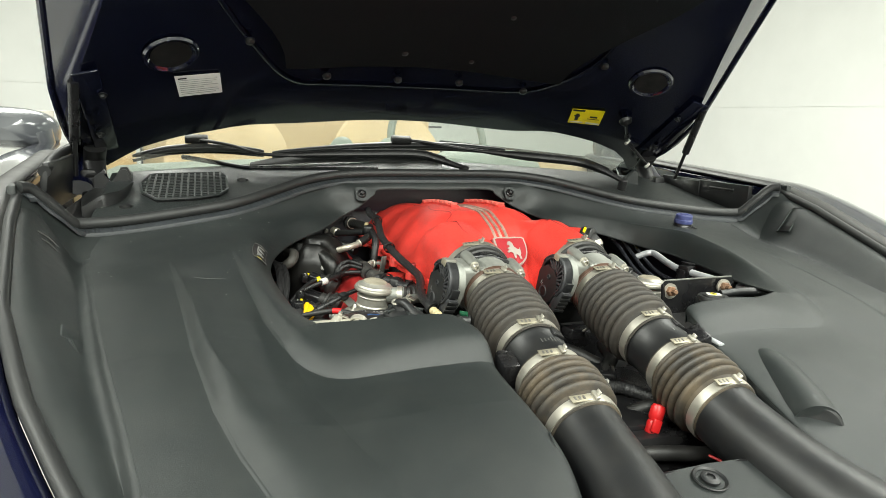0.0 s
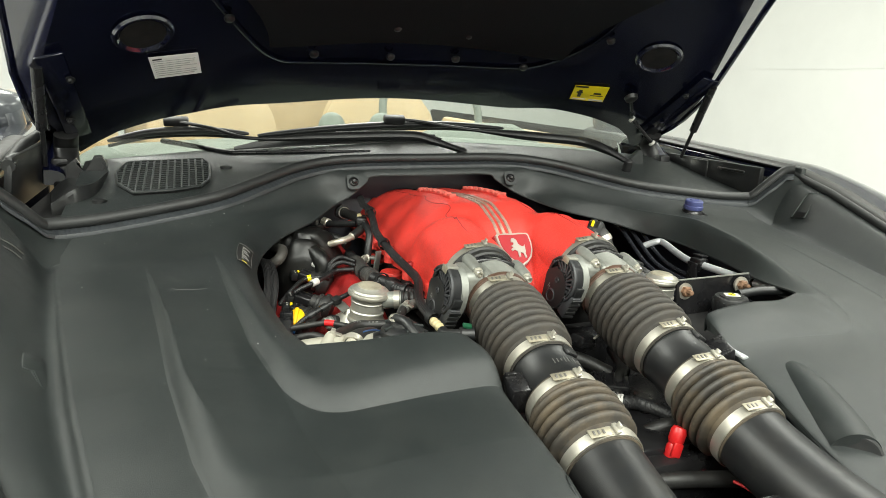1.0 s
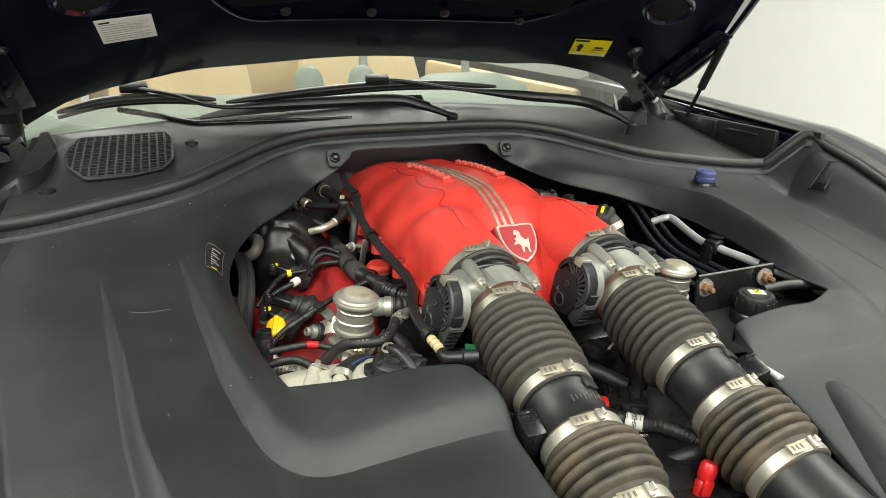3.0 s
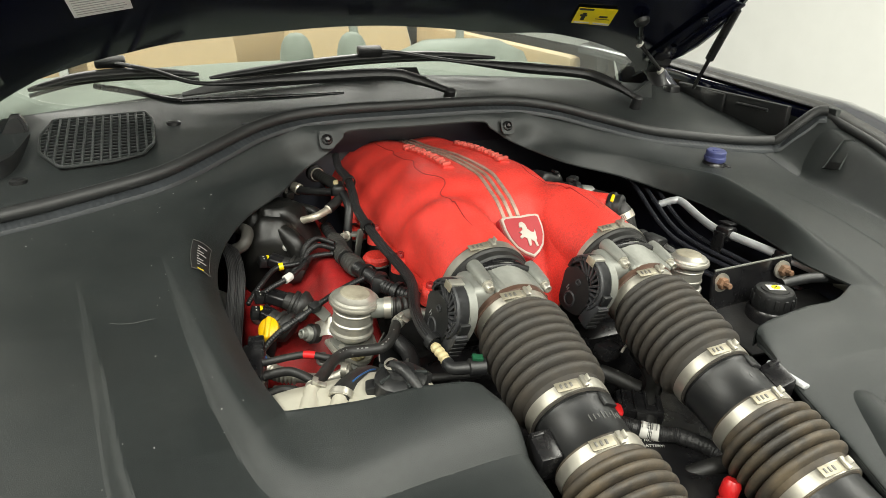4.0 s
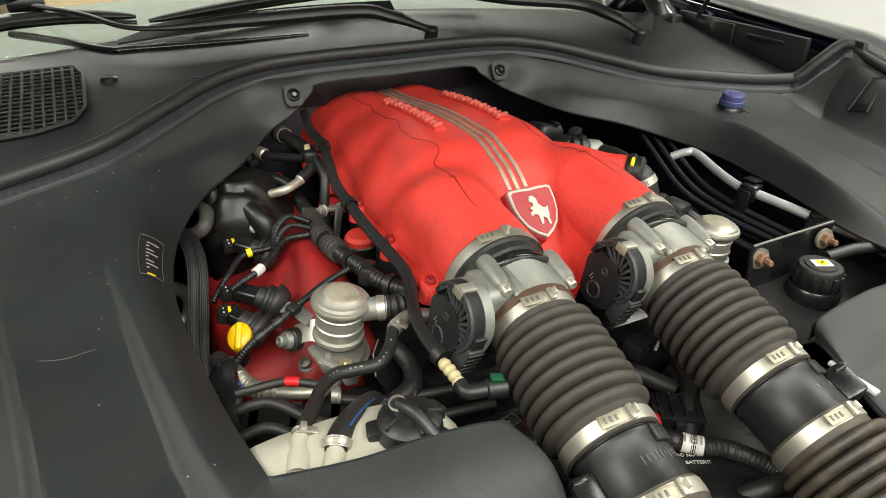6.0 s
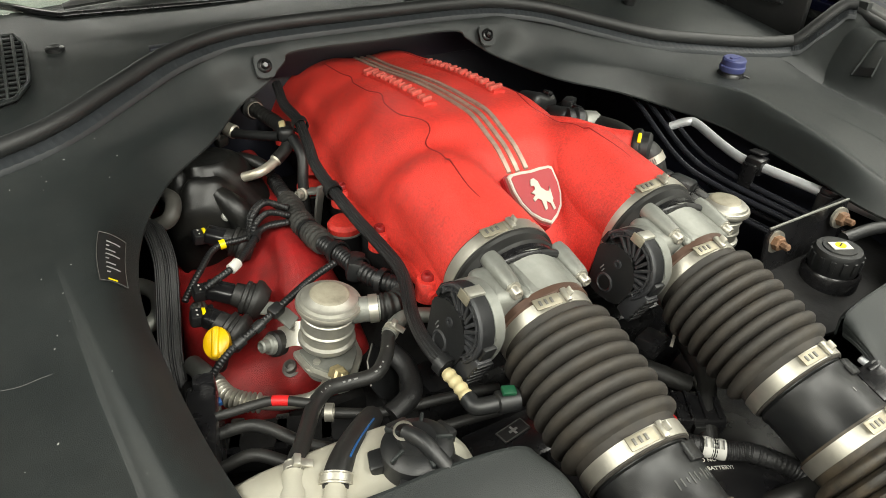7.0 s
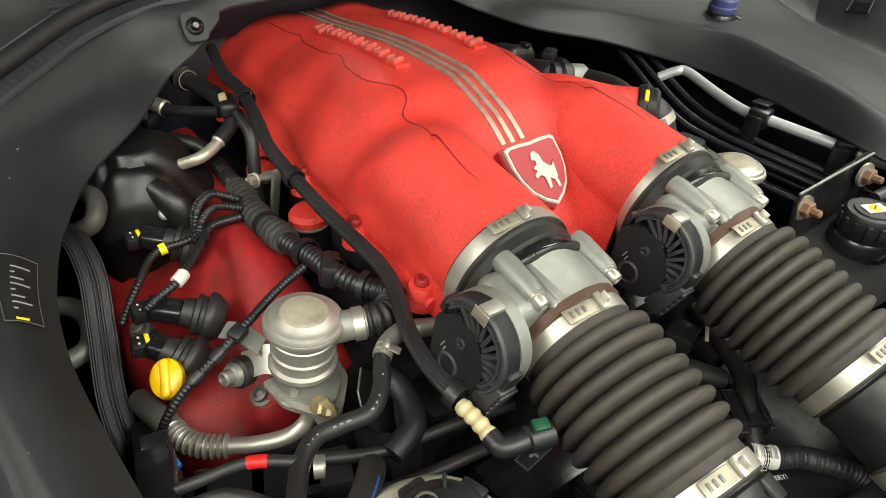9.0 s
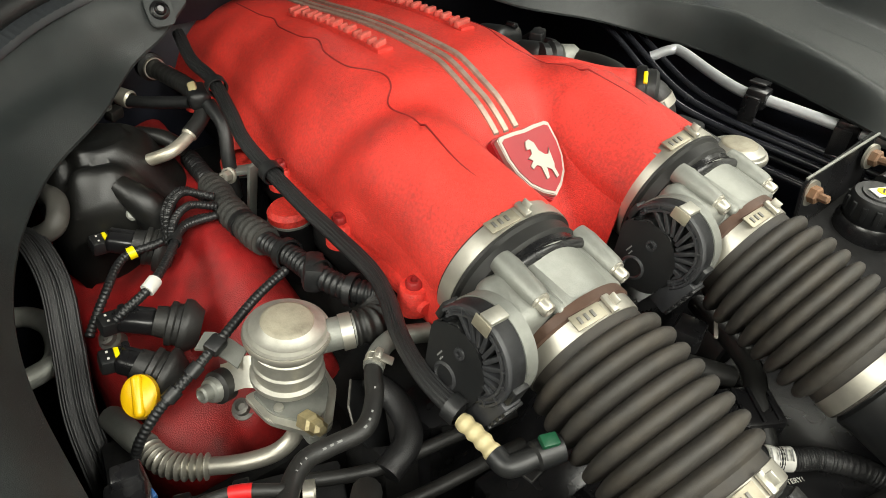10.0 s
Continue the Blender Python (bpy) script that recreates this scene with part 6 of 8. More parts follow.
# ---- dipstick ----
dip = thing("dipstick", (-0.316, -0.313, 0.79), "yellow plastic dipstick handle on its tube", "dipstick")
m = frame_at((-0.316, -0.313, 0.797), (-0.25, -0.55, 0.8), (0.3, 0.75, 0.6))
part("handle", lathe([(0.006, -0.010), (0.0115, -0.008), (0.0130, -0.002), (0.0122, 0.004), (0.008, 0.0068), (0, 0.0075)], m @ Matrix.Diagonal((1.2, 0.95, 1, 1)), 28), YELLOW, dip)
part("grip", box(0.029, 0.0075, 0.011, m @ Matrix.Translation((0, 0, 0.004)), 0.0033, seg=3), YELLOW, dip)
part("tube", tube([(-0.314, -0.305, 0.788), (-0.312, -0.295, 0.765), (-0.318, -0.27, 0.72)], 0.006), DEEP, dip)

# ---- left edge: braided cable, grey pipes, bracket ----
LEFTB = [(-0.345, -0.115, 0.83), (-0.333, -0.142, 0.83), (-0.33, -0.177, 0.81), (-0.339, -0.215, 0.78), (-0.35, -0.258, 0.75), (-0.353, -0.287, 0.72), (-0.354, -0.30, 0.69)]
for dx, dz in ((0.0, 0.0), (-0.0105, 0.004)):
    cable, line = loom("battery_cable", [(x + dx, y, z + dz) for x, y, z in LEFTB], 0.0062, CABLE, "black braided cable by the inner wing", "cable", group="inner wing cables")
    for off in (-0.0050, -0.0030, -0.0010, 0.0010, 0.0030, 0.0050):
        part("braid_rib", sweep(bmesh.new(), [p + Vector((off, -0.0024, 0.0056 - abs(off) * 0.42)) for p in line], 0.00085, 6), CABLE, cable)
bent_pipe = thing("cooling_pipe", (-0.36, -0.19, 0.775), "bent bare aluminium cooling pipe by the inner wing", "pipe")
part("pipe", tube([(-0.40, -0.145, 0.775), (-0.368, -0.152, 0.775), (-0.353, -0.172, 0.775), (-0.351, -0.192, 0.772), (-0.358, -0.211, 0.768), (-0.375, -0.215, 0.765), (-0.41, -0.215, 0.765)], 0.0085, 8, 16), ALU, bent_pipe)
ghose = thing("grey_elbow", (-0.325, -0.12, 0.83), "dusty grey rubber elbow beside the canister", "hose")
part("rubber", tube([(-0.345, -0.10, 0.815), (-0.334, -0.125, 0.825), (-0.318, -0.138, 0.838), (-0.310, -0.12, 0.848), (-0.318, -0.09, 0.845)], 0.0085, 8, 18), GREY_RUBBER, ghose)
hold = thing("cable_holder", (-0.348, -0.42, 0.80), "black plastic cable holder at the cover's edge", "bracket")
part("plate", box(0.022, 0.075, 0.05, pose(-0.350, -0.435, 0.808, 0, 0, -12), 0.003), PLASTIC_DARK, hold)
part("tab", box(0.016, 0.012, 0.03, pose(-0.340, -0.40, 0.825, 0, 0, -12), 0.002), PLASTIC_DARK, hold)

# ---- pipes behind the canister and by the bulkhead ----
vent = thing("breather_hose", (-0.168, -0.03, 0.88), "black breather hose with cream coupling and bright bent pipe", "hose")
line = spline([(-0.178, 0.035, 0.878), (-0.172, -0.003, 0.880), (-0.167, -0.04, 0.882), (-0.165, -0.07, 0.882)], 12)
part("hose", sweep(bmesh.new(), line, ribbed(0.0085, 0.0008, 22), 16), RUBBER, vent)
part("end_ring", lathe([(0.009, -0.006), (0.014, -0.005), (0.0145, 0.004), (0.010, 0.007)], frame_at(line[1], line[2] - line[0]), 24), RUBBER, vent)
part("end_clip", lathe([(0.0100, -0.002), (0.0112, -0.002), (0.0112, 0.002), (0.0100, 0.002)], frame_at(line[4], line[5] - line[3]), 24), STEEL, vent)
part("tee", box(0.020, 0.032, 0.018, frame_at((-0.165, -0.072, 0.882), (0, 0, 1), (0.9, -0.2, 0)), 0.006, seg=3), PLASTIC_SMOOTH, vent)
part("tee_window", box(0.008, 0.014, 0.006, frame_at((-0.168, -0.070, 0.890), (-0.3, -0.2, 1), (0.9, -0.2, 0)), 0.002), CREAM, vent, "cream plastic coupling")
part("rubber_link", tube([(-0.188, -0.097, 0.860), (-0.172, -0.087, 0.867), (-0.163, -0.078, 0.875)], 0.0075), RUBBER, vent)
part("bright_pipe", tube([(-0.234, -0.096, 0.846), (-0.213, -0.11, 0.855), (-0.196, -0.103, 0.858), (-0.184, -0.094, 0.861)], 0.0058, 8, 16), CAP_STEEL, vent, "yellowed bright bent pipe")
part("pipe_bead", lathe([(0.006, -0.003), (0.0075, 0), (0.006, 0.003)], frame_at((-0.188, -0.097, 0.860), (0.8, 0.4, 0.3)), 18), CAP_STEEL, vent)
part("down_pipe", tube([(-0.162, -0.088, 0.880), (-0.160, -0.111, 0.865), (-0.166, -0.124, 0.838), (-0.168, -0.128, 0.80)], 0.0065), PLASTIC_SMOOTH, vent)
part("cross_pipe", tube([(-0.225, 0.012, 0.862), (-0.199, -0.029, 0.868), (-0.172, -0.068, 0.876)], 0.006), PLASTIC_SMOOTH, vent)
part("cross_end", lathe([(0.007, -0.008), (0.009, -0.006), (0.009, 0.006), (0.006, 0.008), (0, 0.008)], frame_at((-0.215, 0.0, 0.866), (-0.5, 0.8, 0.1)), 18), CAP_STEEL, vent)
rig = thing("fuel_rail_bracket", (-0.163, -0.127, 0.82), "grey metal bracket with a bright bolt", "bracket")
part("strap", box(0.010, 0.004, 0.07, pose(-0.158, -0.148, 0.812, 14, 0, 20), 0.001), ALU, rig)
part("arm", box(0.030, 0.012, 0.005, pose(-0.160, -0.132, 0.829, 0, 0, -20), 0.001), ALU, rig)
hexbolt("bolt", (-0.170, -0.131, 0.827), (-0.8, -0.5, 0.3), 0.0055, 0.010, STEEL, rig, "bright hex bolt")
stud = thing("canister_stud", (-0.243, -0.104, 0.80), "grey flanged stud through a rubber mount", "bolt")
part("mount", lathe([(0.010, -0.01), (0.0145, -0.006), (0.0145, 0.003), (0.008, 0.006)], frame_at((-0.251, -0.128, 0.816), (-0.5, -0.65, 0.55)), 22), RUBBER, stud)
part("bolt", lathe([(0.009, 0.006), (0.009, 0.010), (0.0065, 0.011), (0.006, 0.020), (0.004, 0.021), (0, 0.019)], frame_at((-0.251, -0.128, 0.816), (-0.5, -0.65, 0.55)), 14), ALU, stud)


def injector(y, s=-1):
    inj = thing("injector", (s * 0.152, y, 0.80), "dark injector body with a red painted collar", "injector", "injectors")
    m = Matrix.Translation((s * 0.147, y, 0.0))
    part("body", lathe([(0.019, 0.75), (0.019, 0.802), (0.0195, 0.806), (0.0195, 0.811)], m, 30), PLASTIC_DARK, inj)
    part("bright_ring", lathe([(0.0190, 0.811), (0.0205, 0.8115), (0.0205, 0.8135), (0.0190, 0.814)], m, 30), ALU, inj, "thin bare metal ring")
    part("collar", lathe([(0.0198, 0.814), (0.0200, 0.820), (0.0165, 0.8245), (0, 0.826)], m, 30), RED, inj, "red painted collar")


for y in (-0.205, -0.100):
    injector(y)

# ---- coolant tank under the front of the opening ----
tank = thing("coolant_tank", (-0.28, -0.56, 0.80), "milky white coolant expansion tank with black screw cap", "coolant tank")
rows = []
for k in range(33):
    t = 2 * math.pi * k / 32
    c, s_ = math.cos(t), math.sin(t)
    ex = lambda v: math.copysign(abs(v) ** 0.55, v)
    rows.append([Vector((-0.288 + w * ex(c), -0.577 + d * ex(s_), z - (0.62 * max(0.0, -0.566 - (-0.577 + d * ex(s_))) if z > 0.81 else 0.0))) for w, d, z in ((0.096, 0.078, 0.74), (0.098, 0.080, 0.818), (0.095, 0.077, 0.834), (0.084, 0.066, 0.846), (0.058, 0.046, 0.851), (0.001, 0.001, 0.852))])
part("shell", sheet(rows, 0.001), TANK, tank, sharp=60)
part("seam", sweep(bmesh.new(), [Vector((-0.288 + 0.0985 * ex(math.cos(t)), -0.577 + 0.0805 * ex(math.sin(t)), 0.775)) for t in (2 * math.pi * k / 32 for k in range(33))], 0.003, 8), TANK, tank)
for nx, ny, d in ((-0.3125, -0.534, (0.3, 0.9, 0.08)), (-0.294, -0.556, (0.4, 0.8, 0.2))):
    part("spigot", lathe([(0.0092, -0.020), (0.0088, -0.004), (0.0076, 0.0), (0.0072, 0.012)], frame_at((nx, ny, 0.846), d), 20), TANK, tank)
cap = part("screw_cap", lathe([(0.0245, -0.028), (0.0250, -0.010), (0.0235, -0.001), (0.0190, 0.003), (0.013, 0.004), (0.012, 0.008), (0, 0.009)], Matrix.Translation((-0.234, -0.550, 0.862)), 40), PLASTIC_SMOOTH, tank, "dusty black winged screw cap")
for k in range(5):
    t = 2 * math.pi * k / 5 + 0.35
    part("cap_wing", box(0.011, 0.016, 0.020, pose(-0.234 + 0.0245 * math.cos(t), -0.550 + 0.0245 * math.sin(t), 0.846, 0, 14, math.degrees(t)), 0.002), PLASTIC_SMOOTH, cap)
    part("cap_rib", box(0.012, 0.0025, 0.004, pose(-0.234 + 0.0175 * math.cos(t + 0.6), -0.550 + 0.0175 * math.sin(t + 0.6), 0.8655, 0, 8, math.degrees(t + 0.6)), 0.001), PLASTIC, cap)
part("cap_outlet", tube([(-0.240, -0.545, 0.872), (-0.234, -0.558, 0.873), (-0.226, -0.575, 0.862), (-0.205, -0.615, 0.828), (-0.195, -0.64, 0.80)], 0.0052, 8, 14), PLASTIC_SMOOTH, tank, "black overflow pipe")
part("outlet_ring", lathe([(0.0056, -0.002), (0.0068, 0.0), (0.0056, 0.002)], frame_at((-0.241, -0.5445, 0.873), (-0.2, -0.3, 1)), 22), STEEL, tank)

# ---- connector on the breather stub ----
bc = thing("breather_connector", (0.157, -0.335, 0.90), "black pipe connector with a yellow mark and worm clamp", "connector")
m = frame_at((0.147, -0.328, 0.900), (0.62, -0.75, 0.05), (0, 0, 1))
part("collar", lathe([(0.012, -0.003), (0.0205, -0.002), (0.0222, 0.001), (0.0222, 0.006), (0.0195, 0.008), (0.0195, 0.015), (0.0165, 0.018), (0.010, 0.019)], m, 28), PLASTIC_SMOOTH, bc)
part("mark", box(0.005, 0.012, 0.004, m @ Matrix.Rotation(radians(35), 4, "Z") @ Matrix.Translation((0.0212, 0.0, 0.0055)), 0.0015), YELLOW_PAPER, bc, "yellow marking")
part("bend", tube([(0.147, -0.330, 0.900), (0.1545, -0.341, 0.900), (0.158, -0.348, 0.890), (0.163, -0.352, 0.870), (0.170, -0.352, 0.84)], 0.0130, 8, 20), RUBBER, bc)
f = frame_at((0.1568, -0.3465, 0.893), (0.3, -0.45, -0.8))
band = part("worm_clamp", lathe([(0.0128, -0.0045), (0.0146, -0.0045), (0.0146, 0.0045), (0.0128, 0.0045)], f, 30), STEEL, bc, "worm-drive steel clamp")
for k in range(16):
    t = radians(120 + 9 * k)
    part("thread_slot", box(0.0006, 0.0012, 0.006, f @ Matrix.Rotation(t, 4, "Z") @ Matrix.Translation((0.0147, 0, 0)), 0), ALU_DARK, band)
loom("fuel_hose", [(0.135, -0.17, 0.865), (0.15, -0.22, 0.872), (0.165, -0.27, 0.868), (0.175, -0.31, 0.85)], 0.013, RUBBER, "black hose behind the breather connector", "hose", group="hoses beside the manifold")
loom("fuel_hose", [(0.145, -0.05, 0.85), (0.16, -0.11, 0.862), (0.165, -0.17, 0.858), (0.18, -0.23, 0.84)], 0.011, RUBBER, "black hose along the manifold's far flank", "hose", group="hoses beside the manifold")
bf = thing("vent_fitting", (0.222, -0.20, 0.865), "black vent hose with a grey cone fitting and ribbed collar", "fitting")
part("cone", lathe([(0.0, -0.004), (0.010, -0.003), (0.0165, 0.006), (0.0165, 0.022), (0.012, 0.026)], frame_at((0.226, -0.185, 0.862), (-0.9, 0.35, 0.1)), 28), ALU, bf, "dull grey cone")
part("collar", lathe([(0.012, 0.024), (0.019, 0.026), (0.020, 0.034), (0.017, 0.038), (0.018, 0.046), (0.010, 0.05)], frame_at((0.226, -0.185, 0.862), (-0.9, 0.35, 0.1)), 28), PLASTIC_SMOOTH, bf)
part("hose", tube([(0.222, -0.190, 0.862), (0.218, -0.225, 0.868), (0.205, -0.262, 0.872), (0.185, -0.295, 0.868), (0.170, -0.32, 0.85)], 0.0135, 8, 18), RUBBER, bf)
part("plug", box(0.022, 0.016, 0.014, frame_at((0.228, -0.118, 0.868), (0, 0, 1), (0.8, 0.5, 0)), 0.003), PLASTIC_SMOOTH, bf)
part("plug_wire", tube([(0.236, -0.112, 0.872), (0.245, -0.10, 0.866), (0.25, -0.07, 0.845)], 0.003, 6, 8), RUBBER, bf)
part("mount_plate", box(0.020, 0.034, 0.012, pose(0.211, -0.332, 0.848, 0, 10, 30), 0.003), PLASTIC_SMOOTH, bf)
coil = thing("coil_cover", (0.195, -0.12, 0.86), "black moulded coil cover beside the manifold", "coil")
for cy in (-0.085, -0.150):
    part("hood", box(0.050, 0.042, 0.030, pose(0.196, cy, 0.862, -6, 18, 8), 0.010, seg=3), PLASTIC_SMOOTH, coil, "rounded black hood")
    part("socket", lathe([(0.012, -0.012), (0.0125, 0.004), (0.009, 0.008), (0, 0.009)], frame_at((0.214, cy - 0.004, 0.866), (0.8, -0.2, 0.5)), 20), RUBBER, coil)
    part("latch", box(0.010, 0.012, 0.006, pose(0.207, cy - 0.010, 0.879, 0, 18, 8), 0.0015), PLASTIC_DARK, coil)
relay = thing("pipe_block", (0.215, -0.345, 0.845), "black plastic pipe block with two outlets", "connector")
part("block", box(0.034, 0.030, 0.022, pose(0.214, -0.347, 0.846, 8, 12, 25), 0.005), PLASTIC_SMOOTH, relay)
for k in range(2):
    part("outlet", tube([(0.205 + 0.016 * k, -0.362 + 0.008 * k, 0.845), (0.212 + 0.016 * k, -0.376 + 0.006 * k, 0.840), (0.232 + 0.018 * k, -0.392, 0.822)], 0.0062, 6, 14), RUBBER, relay)
    part("outlet_ring", lathe([(0.0066, -0.002), (0.0080, 0.0), (0.0066, 0.002)], frame_at((0.208 + 0.016 * k, -0.368 + 0.007 * k, 0.843), (0.4, -0.8, -0.2)), 18), PLASTIC_DARK, relay)
sf = thing("sensor_fitting", (0.17, -0.19, 0.875), "small bright sensor fitting", "sensor")
part("nut", lathe([(0.008, -0.01), (0.008, 0.006), (0.005, 0.008), (0.005, 0.016), (0, 0.017)], frame_at((0.172, -0.205, 0.868), (0.3, -0.5, 0.8)), 6), ALU, sf)
part("cap", lathe([(0.0105, -0.012), (0.0115, 0.0), (0.009, 0.004), (0, 0.005)], frame_at((0.188, -0.225, 0.862), (0.5, -0.4, 0.7)), 20), ALU, sf)
part("clip", box(0.022, 0.012, 0.016, pose(0.205, -0.33, 0.852, 10, 10, 20), 0.003), PLASTIC_DARK, sf)

# ---- pipes along the far wing ----
SPIPE = [(0.365, -0.185, 0.832), (0.379, -0.200, 0.842), (0.386, -0.212, 0.843), (0.372, -0.268, 0.838), (0.362, -0.312, 0.836), (0.364, -0.345, 0.836), (0.376, -0.430, 0.834), (0.388, -0.500, 0.830), (0.40, -0.57, 0.822)]
ac = thing("cooling_pipe", (0.37, -0.35, 0.836), "bare aluminium cooling pipe along the inner wing", "pipe")
part("pipe", tube(SPIPE, 0.0062, 8, 16), PIPE_ALU, ac)
part("ferrule", lathe([(0.0085, -0.012), (0.0085, 0.012), (0.0065, 0.014)], frame_at((0.3905, -0.517, 0.8285), (0.16, -1, -0.07)), 16), STEEL, ac)
for off, dz in (((0.0, 0.0), 0.0), ((0.017, -0.004), 0.003), ((0.034, -0.010), 0.006)):
    loom("brake_line", [(0.372 + off[0], -0.075 + off[1], 0.848), (0.358 + off[0], -0.125 + off[1], 0.846), (0.330 + off[0] * 0.9, -0.235 + off[1], 0.815 + dz), (0.332 + off[0] * 0.6, -0.30 + off[1] * 2, 0.802 + dz * 2), (0.350 + off[0] * 0.4, -0.42, 0.795 + dz * 2), (0.36 + off[0] * 0.4, -0.52, 0.79 + dz * 2)], 0.0039, LINE_COAT, "black coated pipe along the inner wing", "pipe", group="brake lines")
for dx, dz in ((-0.012, -0.006), (0.012, -0.016), (0.030, -0.012)):
    loom("brake_line", [(0.330 + dx, -0.25, 0.800 + dz), (0.330 + dx, -0.32, 0.790 + dz), (0.345 + dx, -0.43, 0.784 + dz), (0.36 + dx, -0.56, 0.776 + dz)], 0.0036, LINE_COAT, "black coated pipe low along the inner wing", "pipe", group="brake lines")
for x, y, z in ((0.363, -0.335, 0.832), (0.3765, -0.432, 0.830)):
    b = thing("pipe_bracket", (x, y, z), "black plastic pipe bracket", "bracket", "pipe brackets")
    part("clip", box(0.022, 0.024, 0.022, pose(x, y, z + 0.004, 0, 0, 10), 0.004), PLASTIC_DARK, b)
    part("strip", box(0.006, 0.018, 0.06, pose(x - 0.012, y, z - 0.022, 0, 0, 10), 0.001), PLASTIC_DARK, b)
    part("tongue", box(0.020, 0.020, 0.003, pose(x + 0.008, y + 0.006, z + 0.017, 0, 8, 10), 0.001), PLASTIC_DARK, b)

# ---- reservoir with labelled cap and its bracket ----
res = thing("steering_reservoir", (0.262, -0.516, 0.80), "black fluid reservoir with a labelled screw cap", "reservoir")
part("body", lathe([(0.026, 0.74), (0.028, 0.80), (0.028, 0.824), (0.025, 0.828)], Matrix.Translation((0.262, -0.516, -0.007)), 36), PLASTIC_DARK, res)
cap = part("cap", lathe([(0.0228, 0.826), (0.0236, 0.830), (0.0236, 0.847), (0.0215, 0.851), (0.0165, 0.8512), (0.016, 0.8526), (0, 0.8528)], Matrix.Translation((0.262, -0.516, -0.007)), 40), PLASTIC_SMOOTH, res, "black screw cap")
for k in range(14):
    t = 2 * math.pi * k / 14
    part("cap_grip", box(0.003, 0.0045, 0.014, pose(0.262 + 0.0238 * math.cos(t), -0.516 + 0.0238 * math.sin(t), 0.832, 0, 0, math.degrees(t)), 0.0008), PLASTIC_SMOOTH, cap)
lab = part("cap_label", box(0.020, 0.013, 0.0008, pose(0.262, -0.516, 0.8464, 0, 0, -25), 0), WHITE_TAPE, cap, "small yellow and white warning label")
part("label_sign", lathe([(0.0052, 0), (0.0052, 0.0006), (0, 0.0006)], pose(0.262, -0.516, 0.8468), 20), YELLOW_PAPER, lab)
part("label_bar", box(0.007, 0.0014, 0.0004, pose(0.262, -0.516, 0.8476, 0, 0, 20), 0), BLACK_INK, lab)
part("neck_pipe", tube([(0.285, -0.505, 0.842), (0.33, -0.512, 0.846), (0.38, -0.53, 0.842), (0.43, -0.55, 0.83)], 0.0065), PLASTIC_SMOOTH, res)
shelf = thing("reservoir_bracket", (0.27, -0.48, 0.80), "black sheet metal bracket with rusty bolts", "bracket")
part("upright", prism([(-0.070, -0.045), (0.072, -0.045), (0.072, 0.014), (0.062, 0.019), (-0.064, 0.016), (-0.070, 0.011)], 0.003, frame_at((0.268, -0.472, 0.842), (0.05, -1, 0.12), (1, 0.02, 0)), 0.0006), PLASTIC_DARK, shelf, "thin folded metal upright")
part("bright_edge", box(0.132, 0.0022, 0.0022, frame_at((0.268, -0.4735, 0.8605), (0, 0, 1), (1, 0.02, 0.02)), 0.0004), ALU, shelf, "bare metal edge")
part("tray", box(0.19, 0.10, 0.006, pose(0.28, -0.525, 0.802, 6, 0, -4), 0.002), DEEP, shelf)
for bx, by, bz in ((0.213, -0.488, 0.844), (0.314, -0.490, 0.846)):
    f = frame_at((bx, by + 0.012, bz), (-0.1, -1, 0.1))
    part("washer", lathe([(0.004, 0), (0.0120, 0.0), (0.0120, 0.003), (0.004, 0.003)], f, 28), STEEL, shelf, "bright washer")
    part("rusty_bolt", lathe([(0.0078, 0.003), (0.0078, 0.009), (0.0065, 0.0102), (0.0038, 0.0102), (0.0038, 0.018), (0.0028, 0.019), (0, 0.019)], f, 6), RUST, shelf, "rusty bolt and nut")

# ---- brake reservoir cap standing through the cover ----
blue = thing("brake_reservoir", (0.474, -0.182, 0.893), "blue-capped black reservoir neck standing through the cover", "reservoir")
m = frame_at((0.474, -0.180, 0.888), (0, -0.08, 1)) @ Matrix.Diagonal((0.82, 0.82, 0.9, 1))
part("neck", lathe([(0.026, -0.004), (0.025, 0.006), (0.0215, 0.010), (0.0215, 0.014)], m, 36), PLASTIC_DARK, blue)
top = part("cap", lathe([(0.0215, 0.012), (0.0225, 0.015), (0.0222, 0.020), (0.0205, 0.0215), (0.0205, 0.030), (0.0185, 0.032), (0, 0.032)], m, 36), BLUE_CAP, blue)
part("cap_disc", box(0.022, 0.006, 0.003, m @ Matrix.Translation((0, 0, 0.0325)), 0.001), BLUE_CAP, top)
part("spout", box(0.020, 0.026, 0.005, m @ Matrix.Translation((0.022, -0.012, 0.003)) @ pose(0, 0, 0, 12, 18, 30), 0.002), PLASTIC_DARK, blue)

# ---- between the hoses: battery, terminal cover, cables ----
bat = thing("battery", (0.02, -0.60, 0.66), "black battery with a printed warning, low between the hoses", "battery")
part("case", box(0.24, 0.20, 0.14, Matrix.Translation((0.02, -0.61, 0.672)), 0.006), PLASTIC_DARK, bat)
part("lid", box(0.236, 0.17, 0.010, Matrix.Translation((0.02, -0.605, 0.744)), 0.003), PLASTIC_DARK, bat)


